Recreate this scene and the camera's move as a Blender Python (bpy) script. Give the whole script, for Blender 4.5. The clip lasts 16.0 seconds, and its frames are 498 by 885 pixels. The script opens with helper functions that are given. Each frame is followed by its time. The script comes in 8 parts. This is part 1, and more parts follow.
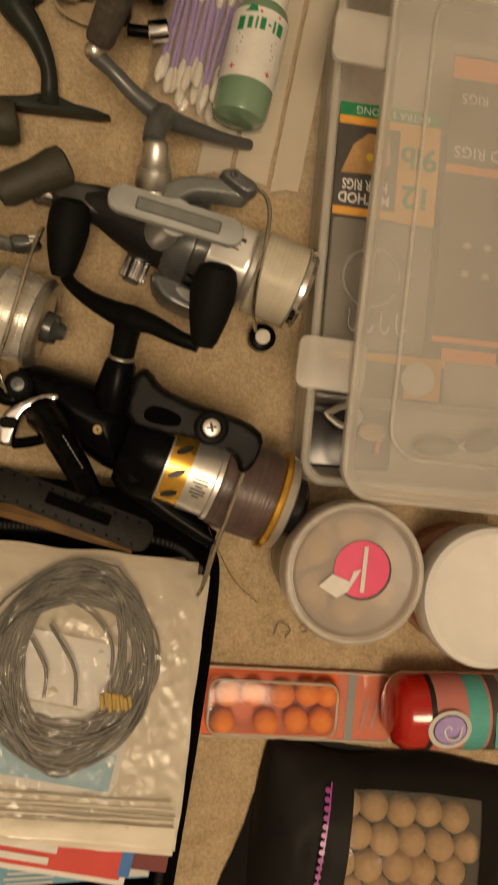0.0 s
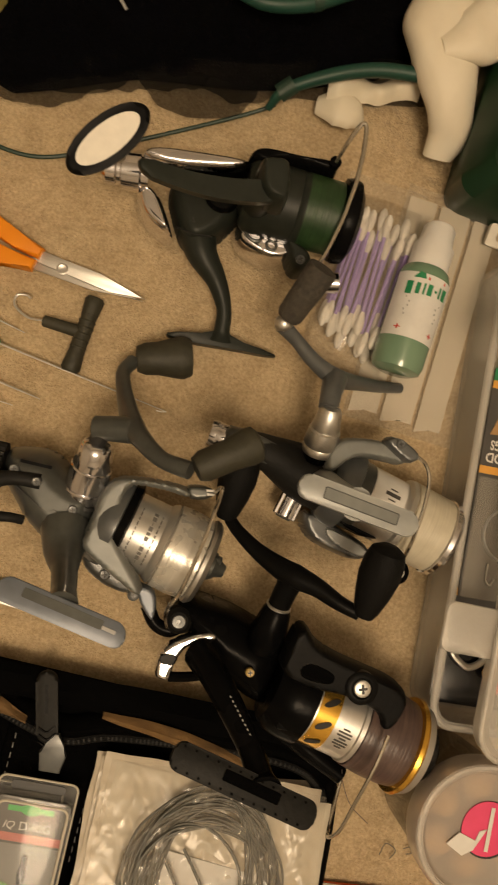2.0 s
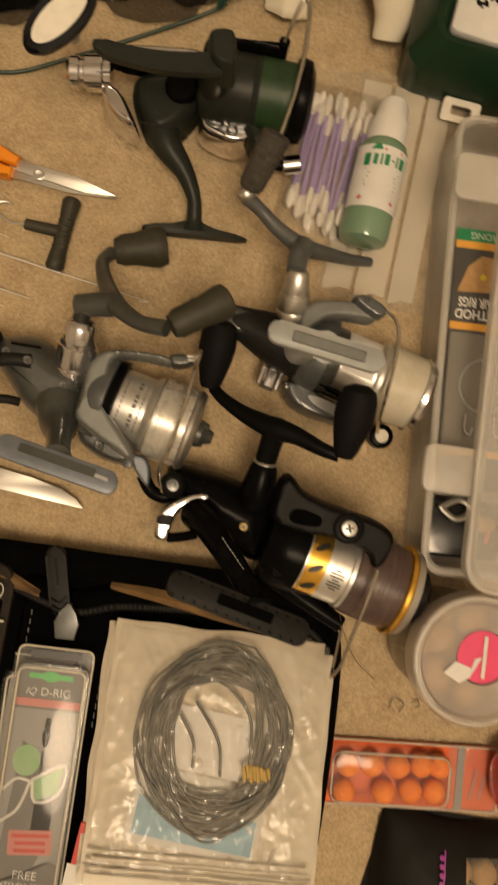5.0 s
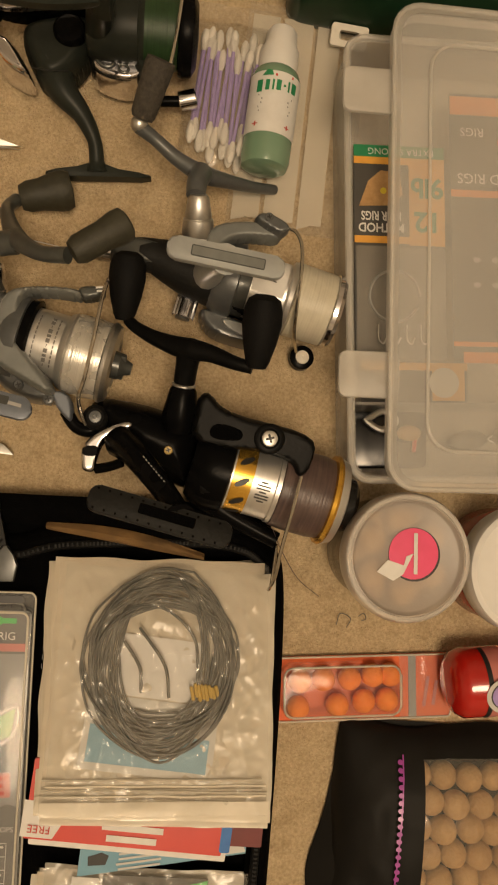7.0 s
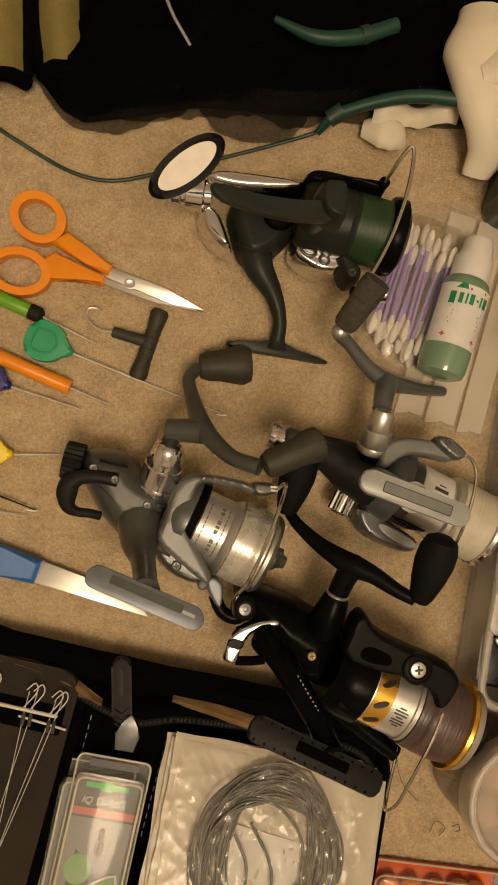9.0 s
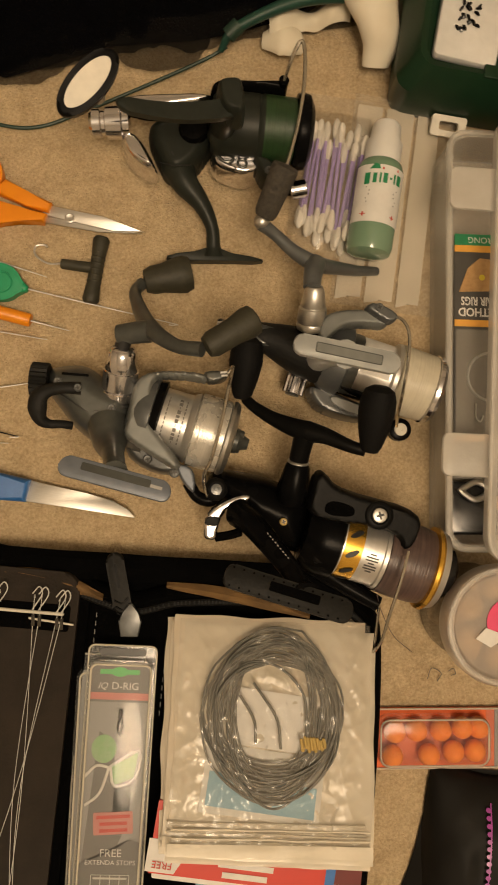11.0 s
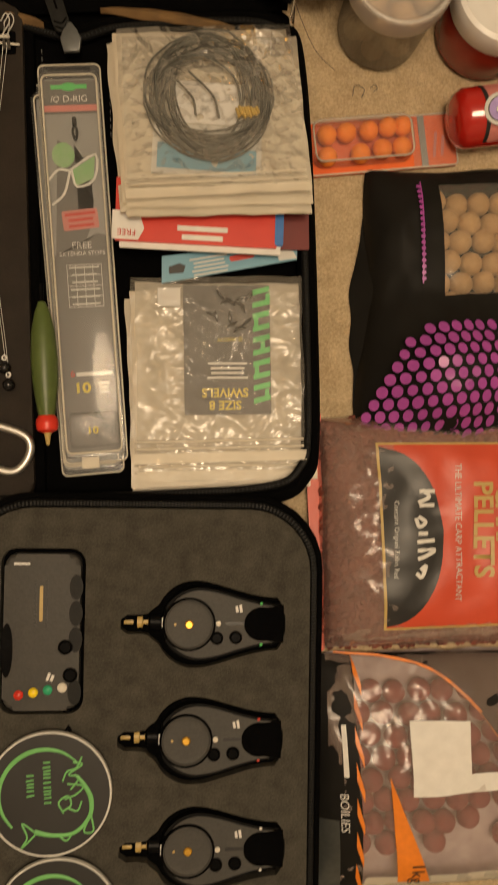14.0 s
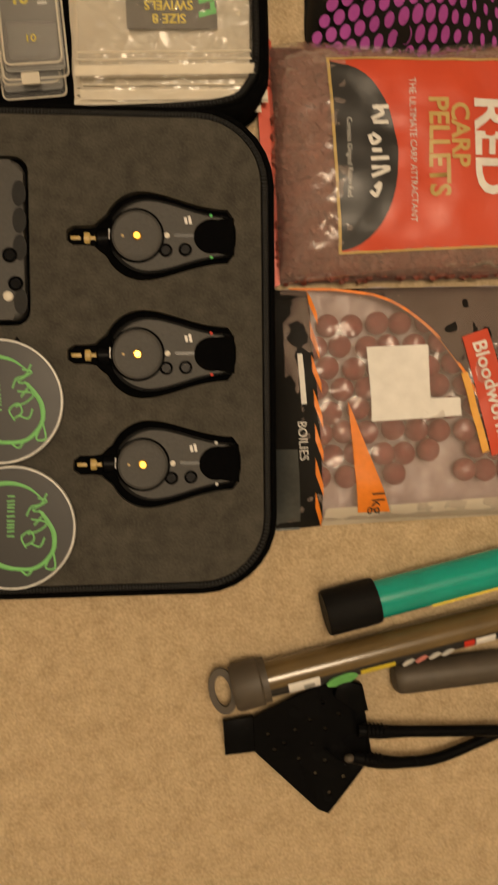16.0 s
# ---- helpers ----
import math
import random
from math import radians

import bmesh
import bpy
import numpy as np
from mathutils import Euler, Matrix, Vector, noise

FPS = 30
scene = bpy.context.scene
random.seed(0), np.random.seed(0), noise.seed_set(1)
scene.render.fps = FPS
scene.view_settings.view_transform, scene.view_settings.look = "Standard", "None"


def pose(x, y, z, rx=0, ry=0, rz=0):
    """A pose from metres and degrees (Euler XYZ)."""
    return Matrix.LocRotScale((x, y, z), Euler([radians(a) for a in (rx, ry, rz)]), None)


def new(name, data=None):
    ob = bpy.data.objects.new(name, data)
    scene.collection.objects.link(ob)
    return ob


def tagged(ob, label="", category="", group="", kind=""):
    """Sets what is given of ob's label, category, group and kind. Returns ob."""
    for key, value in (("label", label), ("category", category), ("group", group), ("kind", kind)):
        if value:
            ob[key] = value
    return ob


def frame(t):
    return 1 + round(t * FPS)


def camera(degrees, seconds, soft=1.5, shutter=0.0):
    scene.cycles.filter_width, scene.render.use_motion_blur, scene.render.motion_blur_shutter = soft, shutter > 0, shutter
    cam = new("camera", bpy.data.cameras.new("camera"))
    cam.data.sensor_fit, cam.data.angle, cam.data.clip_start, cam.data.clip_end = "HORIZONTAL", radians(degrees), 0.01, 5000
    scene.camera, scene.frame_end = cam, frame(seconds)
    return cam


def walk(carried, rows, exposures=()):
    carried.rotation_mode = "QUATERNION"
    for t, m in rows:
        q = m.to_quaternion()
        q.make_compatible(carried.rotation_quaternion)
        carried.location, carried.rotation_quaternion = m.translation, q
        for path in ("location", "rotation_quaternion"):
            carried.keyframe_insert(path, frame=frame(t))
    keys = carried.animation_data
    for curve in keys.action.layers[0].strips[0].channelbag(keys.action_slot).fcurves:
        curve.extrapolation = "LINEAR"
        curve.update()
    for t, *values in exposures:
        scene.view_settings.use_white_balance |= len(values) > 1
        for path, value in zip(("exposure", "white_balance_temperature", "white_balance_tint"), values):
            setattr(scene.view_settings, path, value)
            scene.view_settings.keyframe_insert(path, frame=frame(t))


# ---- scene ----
cam = camera(36.00, 16.0, soft=1.8, shutter=0.4)
PATH = [
    (0, 0.1530, 0.1301, 0.4481, 0.32, -8.03, 0.65),
    (0.5, 0.1376, 0.1747, 0.4517, 1.07, -8.38, 2.04),
    (1, 0.1157, 0.2063, 0.4568, 1.66, -8.24, 3.20),
    (1.5, 0.0945, 0.2278, 0.4601, 1.69, -7.58, 4.30),
    (2, 0.0629, 0.2434, 0.4629, 1.56, -7.84, 6.13),
    (2.5, 0.0386, 0.2485, 0.4675, 1.74, -7.57, 7.33),
    (3, 0.0212, 0.2466, 0.4705, 1.18, -7.39, 7.97),
    (3.5, 0.0130, 0.2351, 0.4720, 1.97, -5.99, 8.45),
    (4, 0.0134, 0.2301, 0.4744, 1.73, -5.19, 8.15),
    (4.5, 0.0524, 0.2063, 0.4805, 1.61, -6.14, 5.37),
    (5, 0.0902, 0.1679, 0.4863, 2.28, -5.76, 1.21),
    (5.2, 0.1075, 0.1479, 0.4910, 2.33, -5.27, -0.53),
    (6.25, 0.1350, 0.1100, 0.4920, 2.90, -6.00, -4.60),
    (7.3, 0.1191, 0.1309, 0.4948, 3.46, -6.92, -4.19),
    (7.5, 0.1162, 0.1540, 0.4924, 2.86, -6.12, -2.80),
    (8, 0.0805, 0.1926, 0.4924, 2.72, -7.11, 0.72),
    (8.5, 0.0492, 0.2270, 0.4887, 2.57, -6.71, 4.54),
    (8.7, 0.0328, 0.2346, 0.4886, 2.39, -7.26, 5.81),
    (9.75, 0.0300, 0.2120, 0.5110, 2.90, -6.10, 3.60),
    (10.8, 0.0618, 0.1680, 0.5325, 3.50, -5.24, -2.41),
    (11, 0.0711, 0.1674, 0.5298, 2.89, -4.84, -3.45),
    (11.5, 0.0804, 0.1325, 0.5376, 3.32, -5.30, -6.20),
    (12, 0.0872, 0.0677, 0.5527, 2.77, -5.16, -9.34),
    (12.5, 0.0839, -0.0250, 0.5535, 2.33, -4.91, -9.47),
    (13, 0.0731, -0.0965, 0.5642, 2.50, -4.44, -9.04),
    (13.5, 0.0597, -0.1606, 0.5731, 1.91, -5.34, -9.49),
    (14, 0.0512, -0.2300, 0.5702, 1.52, -5.01, -11.09),
    (14.5, 0.0310, -0.2780, 0.5623, 1.03, -4.56, -12.29),
    (15, 0.0126, -0.3521, 0.5522, -0.16, -5.08, -12.62),
    (15.5, 0.0211, -0.4148, 0.5554, -0.56, -4.23, -12.63),
    (16, 0.0361, -0.4645, 0.5618, -1.78, -5.15, -12.59),
]
EXPOSURES = [(0, -0.18), (1.0, -0.10), (2.0, -0.02), (3.0, 0.04), (4.0, 0.06), (5.2, 0.02), (7.3, -0.10), (8.7, -0.06), (11.0, 0.0), (12.0, -0.05), (13.5, -0.12), (14.5, -0.03), (16.0, 0.0)]
walk(cam, [(t, pose(x, y, z, rx, ry, rz)) for t, x, y, z, rx, ry, rz in PATH], EXPOSURES)

# ---- light: a warm ceiling lamp in a closed room ----
world = bpy.data.worlds.new("room_dark")
world.use_nodes = True
world.node_tree.nodes["Background"].inputs[0].default_value = (1.0, 0.8, 0.58, 1)
world.node_tree.nodes["Background"].inputs[1].default_value = 0.02
scene.world = world

lamp = bpy.data.lights.new("ceiling_lamp_light", "POINT")
lamp.energy, lamp.shadow_soft_size, lamp.color = 72, 0.30, (1.0, 0.775, 0.53)
new("ceiling_lamp_light", lamp).location = (0.15, -0.30, 1.98)

# ---- materials ----


def mat(name, c1, c2=None, rough=0.5, metal=0.0, scale=150.0, bump=0.0, bscale=None, coat=0.0, clear=0.0, trans=0.0,
        stretch=(1, 1, 1), detail=3.0, emit=0.0, spec=0.5, sheen=0.0, wide_part=0.5, gloss=1.0, folds=False):
    """Two scales of colour change and a fine relief. clear: the share of light that passes a thin film."""
    m = bpy.data.materials.new(name)
    m.use_nodes = True
    nt = m.node_tree
    n, l = nt.nodes, nt.links
    b = n["Principled BSDF"]
    tc, mp = n.new("ShaderNodeTexCoord"), n.new("ShaderNodeMapping")
    mp.inputs["Scale"].default_value = stretch
    l.new(tc.outputs["Object"], mp.inputs[0])
    c2 = c2 or tuple(v * 0.82 for v in c1)
    fine, wide = n.new("ShaderNodeTexNoise"), n.new("ShaderNodeTexNoise")
    fine.inputs["Scale"].default_value, fine.inputs["Detail"].default_value = scale, detail
    wide.inputs["Scale"].default_value, wide.inputs["Detail"].default_value = scale * 0.13, 2
    l.new(mp.outputs[0], fine.inputs["Vector"])
    l.new(tc.outputs["Object"], wide.inputs["Vector"])
    add, ramp = n.new("ShaderNodeMath"), n.new("ShaderNodeValToRGB")
    add.operation = "MULTIPLY_ADD"
    add.inputs[1].default_value = 1 - wide_part
    half = n.new("ShaderNodeMath")
    half.operation = "MULTIPLY"
    half.inputs[1].default_value = wide_part
    l.new(wide.outputs["Fac"], half.inputs[0])
    l.new(fine.outputs["Fac"], add.inputs[0])
    l.new(half.outputs[0], add.inputs[2])
    ramp.color_ramp.elements[0].position, ramp.color_ramp.elements[1].position = 0.33, 0.67
    ramp.color_ramp.elements[0].color, ramp.color_ramp.elements[1].color = (*c2, 1), (*c1, 1)
    l.new(add.outputs[0], ramp.inputs[0])
    l.new(ramp.outputs[0], b.inputs["Base Color"])
    rr_ = n.new("ShaderNodeMapRange")
    rr_.inputs[3].default_value, rr_.inputs[4].default_value = max(0.02, rough * 0.8), min(1, rough * 1.2)
    l.new(wide.outputs["Fac"], rr_.inputs[0])
    l.new(rr_.outputs[0], b.inputs["Roughness"])
    b.inputs["Metallic"].default_value = metal
    b.inputs["Coat Weight"].default_value = coat
    b.inputs["Specular IOR Level"].default_value = spec
    b.inputs["Sheen Weight"].default_value = sheen
    b.inputs["Transmission Weight"].default_value = trans
    if emit:
        b.inputs["Emission Color"].default_value = (*c1, 1)
        b.inputs["Emission Strength"].default_value = emit
    if bump:
        bp, bn = n.new("ShaderNodeBump"), n.new("ShaderNodeTexNoise")
        bn.inputs["Scale"].default_value, bn.inputs["Detail"].default_value = bscale or scale, 3
        if folds:
            bn.noise_type, bn.inputs["Distortion"].default_value = "RIDGED_MULTIFRACTAL", 0.6
            bn.inputs["Detail"].default_value = 1.5
        l.new(mp.outputs[0], bn.inputs["Vector"])
        bp.inputs["Strength"].default_value, bp.inputs["Distance"].default_value = bump, 0.002
        l.new(bn.outputs["Fac"], bp.inputs["Height"])
        l.new(bp.outputs[0], b.inputs["Normal"])
    if clear:
        tr, mix = n.new("ShaderNodeBsdfTransparent"), n.new("ShaderNodeMixShader")
        mix.inputs[0].default_value = 1 - clear
        l.new(tr.outputs[0], mix.inputs[1])
        l.new(b.outputs[0], mix.inputs[2])
        fr, gain, gl, top = n.new("ShaderNodeFresnel"), n.new("ShaderNodeMath"), n.new("ShaderNodeBsdfGlossy"), n.new("ShaderNodeMixShader")
        gain.operation, gain.inputs[1].default_value, gain.use_clamp = "MULTIPLY", 0.75 * gloss, True
        gl.inputs["Roughness"].default_value = rough
        if bump:
            l.new(bp.outputs[0], fr.inputs["Normal"])
            l.new(bp.outputs[0], gl.inputs["Normal"])
        l.new(fr.outputs[0], gain.inputs[0])
        l.new(gain.outputs[0], top.inputs[0])
        l.new(mix.outputs[0], top.inputs[1])
        l.new(gl.outputs[0], top.inputs[2])
        l.new(top.outputs[0], n["Material Output"].inputs[0])
    return m


M = {}
for key, args in dict(
    carpet=dict(c1=(0.645, 0.512, 0.322), c2=(0.41, 0.303, 0.174), rough=0.95, scale=520, bump=0.8, bscale=900, sheen=0.2, spec=0.2, wide_part=0.34),
    wall=dict(c1=(0.56, 0.52, 0.45), rough=0.9, scale=30, bump=0.1),
    ceiling=dict(c1=(0.80, 0.79, 0.76), rough=0.9, scale=40),
    black=dict(c1=(0.0042, 0.0042, 0.0044), c2=(0.0026, 0.0026, 0.0028), rough=0.26, scale=300, bump=0.06, spec=0.05),
    black_matt=dict(c1=(0.0065, 0.0065, 0.0065), c2=(0.004, 0.004, 0.004), spec=0.11, rough=0.6, scale=500, bump=0.25, bscale=1500),
    black_gloss=dict(c1=(0.006, 0.006, 0.0065), rough=0.2, scale=200),
    # fabric also paints the dark of hollows in alarms, reels and panel
    fabric=dict(c1=(0.0022, 0.0022, 0.0024), c2=(0.0008, 0.0008, 0.0008), rough=0.9, scale=900, bump=0.6, bscale=1800, spec=0.05),
    foam=dict(c1=(0.094, 0.088, 0.072), c2=(0.044, 0.041, 0.033), rough=0.95, scale=700, bump=0.7, bscale=1600, spec=0.2),
    panel=dict(c1=(0.030, 0.023, 0.017), c2=(0.017, 0.013, 0.010), spec=0.25, rough=0.8, scale=60, bump=0.2, bscale=600),
    rubber=dict(c1=(0.013, 0.013, 0.012), c2=(0.008, 0.008, 0.0076), spec=0.2, rough=0.55, scale=400, bump=0.15),
    olive_rubber=dict(c1=(0.040, 0.038, 0.023), c2=(0.025, 0.024, 0.015), rough=0.62, scale=260, bump=0.2),
    cork_grip=dict(c1=(0.075, 0.065, 0.050), c2=(0.030, 0.026, 0.021), rough=0.85, scale=420, bump=0.6),
    reel_green=dict(c1=(0.022, 0.026, 0.021), c2=(0.015, 0.018, 0.0145), rough=0.42, scale=200, bump=0.05, spec=0.22),
    reel_grey=dict(c1=(0.084, 0.090, 0.084), c2=(0.058, 0.062, 0.059), rough=0.34, metal=0.3, scale=240, coat=0.25, spec=0.4),
    reel_light=dict(c1=(0.40, 0.42, 0.41), c2=(0.31, 0.325, 0.33), rough=0.42, metal=0.2, scale=160),
    reel_mid=dict(c1=(0.125, 0.133, 0.134), c2=(0.085, 0.091, 0.094), rough=0.32, metal=0.3, scale=160, coat=0.15),
    reel_pale=dict(c1=(0.205, 0.218, 0.208), c2=(0.155, 0.165, 0.160), rough=0.42, metal=0.2, scale=160),
    black_satin=dict(c1=(0.0055, 0.0055, 0.0055), c2=(0.0035, 0.0035, 0.0035), spec=0.08, rough=0.42, scale=400, bump=0.08),
    reel_blue=dict(c1=(0.185, 0.210, 0.250), c2=(0.13, 0.150, 0.185), rough=0.38, metal=0.25, scale=160),
    chrome=dict(c1=(0.86, 0.85, 0.88), rough=0.13, metal=1.0, scale=80),
    steel=dict(c1=(0.74, 0.73, 0.70), c2=(0.62, 0.61, 0.58), rough=0.40, metal=1.0, scale=200, stretch=(1, 8, 1)),
    wire=dict(c1=(0.70, 0.66, 0.58), rough=0.22, metal=1.0),
    gold=dict(c1=(0.90, 0.55, 0.10), c2=(0.80, 0.46, 0.07), rough=0.24, metal=0.9, scale=200),
    spool_silver=dict(c1=(0.74, 0.73, 0.70), c2=(0.64, 0.63, 0.61), rough=0.34, metal=0.85, scale=60, stretch=(8, 1, 1)),
    line_green=dict(c1=(0.020, 0.058, 0.017), c2=(0.009, 0.030, 0.009), rough=0.45, scale=900, bump=0.25, stretch=(1, 0.02, 0.02)),
    line_purple=dict(c1=(0.120, 0.080, 0.068), c2=(0.055, 0.036, 0.036), rough=0.35, scale=900, bump=0.25, stretch=(1, 0.02, 0.02)),
    line_cream=dict(c1=(0.62, 0.58, 0.46), c2=(0.50, 0.46, 0.36), rough=0.4, scale=900, bump=0.2, stretch=(1, 0.02, 0.02)),
    line_silver=dict(c1=(0.70, 0.68, 0.62), c2=(0.56, 0.54, 0.49), rough=0.28, metal=0.5, scale=900, bump=0.2, stretch=(1, 0.02, 0.02)),
    cream=dict(c1=(0.72, 0.68, 0.58), rough=0.4, scale=200),
    white=dict(c1=(0.80, 0.79, 0.76), c2=(0.72, 0.71, 0.68), rough=0.35, scale=60),
    paper_white=dict(c1=(0.78, 0.77, 0.74), c2=(0.66, 0.65, 0.62), rough=0.6, scale=120),
    cotton=dict(c1=(0.84, 0.81, 0.74), c2=(0.74, 0.70, 0.62), rough=0.95, scale=1500, bump=0.5),
    lilac=dict(c1=(0.42, 0.32, 0.66), c2=(0.34, 0.25, 0.56), rough=0.45, scale=300),
    latex=dict(c1=(0.78, 0.73, 0.60), c2=(0.68, 0.62, 0.49), rough=0.55, scale=50, bump=0.2, bscale=90),
    orange=dict(c1=(0.89, 0.31, 0.008), c2=(0.80, 0.25, 0.007), rough=0.38, scale=90, coat=0.1),
    orange_bait=dict(c1=(0.95, 0.30, 0.02), c2=(0.86, 0.20, 0.012), rough=0.7, scale=500, bump=0.35),
    lime=dict(c1=(0.17, 0.44, 0.02), c2=(0.12, 0.34, 0.015), rough=0.4, scale=120),
    teal=dict(c1=(0.02, 0.36, 0.17), c2=(0.015, 0.29, 0.13), rough=0.4, scale=120),
    navy=dict(c1=(0.008, 0.014, 0.20), c2=(0.006, 0.010, 0.14), rough=0.4, scale=120),
    yellow=dict(c1=(0.88, 0.67, 0.006), c2=(0.82, 0.58, 0.005), rough=0.4, scale=120),
    red=dict(c1=(0.66, 0.035, 0.015), c2=(0.56, 0.025, 0.012), rough=0.35, scale=120),
    blue=dict(c1=(0.035, 0.17, 0.50), c2=(0.025, 0.13, 0.41), rough=0.45, scale=200, bump=0.15, bscale=900),
    green_box=dict(c1=(0.008, 0.034, 0.014), c2=(0.005, 0.023, 0.010), rough=0.34, scale=80, spec=0.3),
    green_sheath=dict(c1=(0.008, 0.058, 0.040), c2=(0.005, 0.040, 0.028), rough=0.5, scale=400),
    cord=dict(c1=(0.016, 0.045, 0.030), rough=0.5, scale=600),
    olive=dict(c1=(0.215, 0.180, 0.050), c2=(0.165, 0.135, 0.036), rough=0.8, scale=900, bump=0.3),
    net=dict(c1=(0.0020, 0.0021, 0.0034), c2=(0.0008, 0.0008, 0.001), rough=0.9, scale=700, bump=0.8, spec=0.04),
    mesh_net=dict(c1=(0.010, 0.009, 0.008), c2=(0.003, 0.003, 0.003), rough=0.9, scale=1400, clear=0.40, spec=0.1, gloss=0.0),
    film=dict(c1=(0.80, 0.74, 0.63), rough=0.09, scale=20, bump=0.12, bscale=60, clear=0.86, spec=0.5, gloss=0.48, folds=True),
    film_milky=dict(c1=(0.86, 0.80, 0.66), c2=(0.74, 0.67, 0.53), rough=0.22, scale=50, folds=True, bump=0.08, bscale=60, clear=0.36, spec=0.5, gloss=0.6),
    film_haze=dict(c1=(0.62, 0.48, 0.41), c2=(0.50, 0.38, 0.33), rough=0.14, scale=30, folds=True, bump=0.08, bscale=50, clear=0.74, spec=0.5, gloss=0.45),
    film_pale=dict(c1=(0.60, 0.54, 0.43), c2=(0.50, 0.44, 0.34), rough=0.25, scale=50, folds=True, bump=0.2, bscale=70),
    film_back=dict(c1=(0.52, 0.45, 0.44), c2=(0.34, 0.27, 0.28), rough=0.35, scale=110, bump=0.4, bscale=60),
    film_thin=dict(c1=(0.84, 0.79, 0.67), c2=(0.70, 0.65, 0.54), rough=0.14, scale=50, folds=True, bump=0.08, bscale=60, clear=0.52, spec=0.6, gloss=0.6),
    film_tape=dict(c1=(0.80, 0.74, 0.61), c2=(0.70, 0.64, 0.51), rough=0.45, scale=60, clear=0.30, spec=0.3, gloss=0.4, bump=0.2, bscale=120),
    blister=dict(c1=(0.50, 0.50, 0.48), rough=0.08, scale=40, clear=0.89, spec=0.5, gloss=0.55),
    plastic_clear=dict(c1=(0.90, 0.87, 0.80), rough=0.22, scale=30, bump=0.1, bscale=200, clear=0.72, spec=0.6, gloss=0.7),
    plastic_frost=dict(c1=(0.90, 0.86, 0.78), rough=0.35, scale=60, bump=0.15, bscale=600, clear=0.68, gloss=0.6),
    pot_lid=dict(c1=(0.86, 0.77, 0.69), rough=0.35, scale=60, bump=0.1, bscale=400, clear=0.60, gloss=0.6),
    pot_wall=dict(c1=(0.040, 0.024, 0.014), rough=0.12, scale=60, clear=0.16, gloss=0.2),
    red_plastic=dict(c1=(0.50, 0.018, 0.010), c2=(0.40, 0.013, 0.008), rough=0.12, scale=40, coat=0.5),
    red_pot=dict(c1=(0.34, 0.035, 0.018), rough=0.25, scale=40),
    card_orange=dict(c1=(0.84, 0.155, 0.018), c2=(0.74, 0.115, 0.014), rough=0.55, scale=100),
    card_dark=dict(c1=(0.075, 0.072, 0.066), c2=(0.055, 0.053, 0.049), rough=0.45, scale=80),
    card_mid=dict(c1=(0.165, 0.160, 0.148), c2=(0.125, 0.120, 0.112), rough=0.45, scale=40),
    alarm_grey=dict(c1=(0.062, 0.060, 0.055), c2=(0.045, 0.044, 0.041), rough=0.6, scale=500, bump=0.15, spec=0.35),
    card_grey=dict(c1=(0.33, 0.33, 0.315), c2=(0.26, 0.26, 0.25), rough=0.45, scale=30),
    card_light=dict(c1=(0.62, 0.62, 0.58), c2=(0.52, 0.52, 0.49), rough=0.45, scale=30),
    card_pink=dict(c1=(0.62, 0.22, 0.19), rough=0.5, scale=60),
    card_blue=dict(c1=(0.18, 0.38, 0.50), c2=(0.13, 0.31, 0.43), rough=0.4, scale=60),
    card_red=dict(c1=(0.62, 0.045, 0.025), c2=(0.54, 0.035, 0.02), rough=0.35, scale=60),
    maroon=dict(c1=(0.16, 0.018, 0.016), rough=0.5, scale=60),
    ink_green=dict(c1=(0.10, 0.58, 0.14), rough=0.45, scale=200),
    ink_dgreen=dict(c1=(0.02, 0.25, 0.10), rough=0.45, scale=200),
    ink_lgreen=dict(c1=(0.16, 0.50, 0.14), rough=0.5, scale=200),
    ink_mgreen=dict(c1=(0.20, 0.44, 0.17), c2=(0.34, 0.46, 0.28), rough=0.45, scale=160),
    ink_yellow=dict(c1=(0.72, 0.58, 0.04), rough=0.45, scale=200),
    ink_gold=dict(c1=(0.52, 0.37, 0.12), rough=0.4, scale=200),
    ink_orange=dict(c1=(0.82, 0.23, 0.015), rough=0.4, scale=200),
    ink_amber=dict(c1=(0.80, 0.40, 0.06), rough=0.5, scale=200),
    ink_pink=dict(c1=(0.80, 0.07, 0.20), c2=(0.72, 0.05, 0.15), rough=0.4, scale=90),
    ink_purple=dict(c1=(0.40, 0.075, 0.37), c2=(0.32, 0.055, 0.31), rough=0.3, scale=300),
    ink_lilac=dict(c1=(0.62, 0.34, 0.62), rough=0.45, scale=200),
    ink_teal=dict(c1=(0.10, 0.42, 0.38), rough=0.5, scale=200),
    ink_black=dict(c1=(0.018, 0.018, 0.018), rough=0.4, scale=200),
    ink_white=dict(c1=(0.75, 0.74, 0.70), rough=0.5, scale=200),
    ink_red=dict(c1=(0.60, 0.05, 0.03), rough=0.5, scale=200),
    bag_black=dict(c1=(0.013, 0.012, 0.0105), c2=(0.009, 0.0085, 0.0075), spec=0.12, rough=0.55, scale=30, bump=0.35, bscale=45),
    bag_red=dict(c1=(0.60, 0.075, 0.030), c2=(0.52, 0.058, 0.024), rough=0.4, scale=30, bump=0.3, bscale=60),
    pellet=dict(c1=(0.25, 0.066, 0.040), c2=(0.10, 0.022, 0.013), rough=0.6, scale=300, bump=0.3),
    bait_tan=dict(c1=(0.50, 0.31, 0.13), c2=(0.37, 0.21, 0.08), rough=0.7, scale=420, bump=0.5),
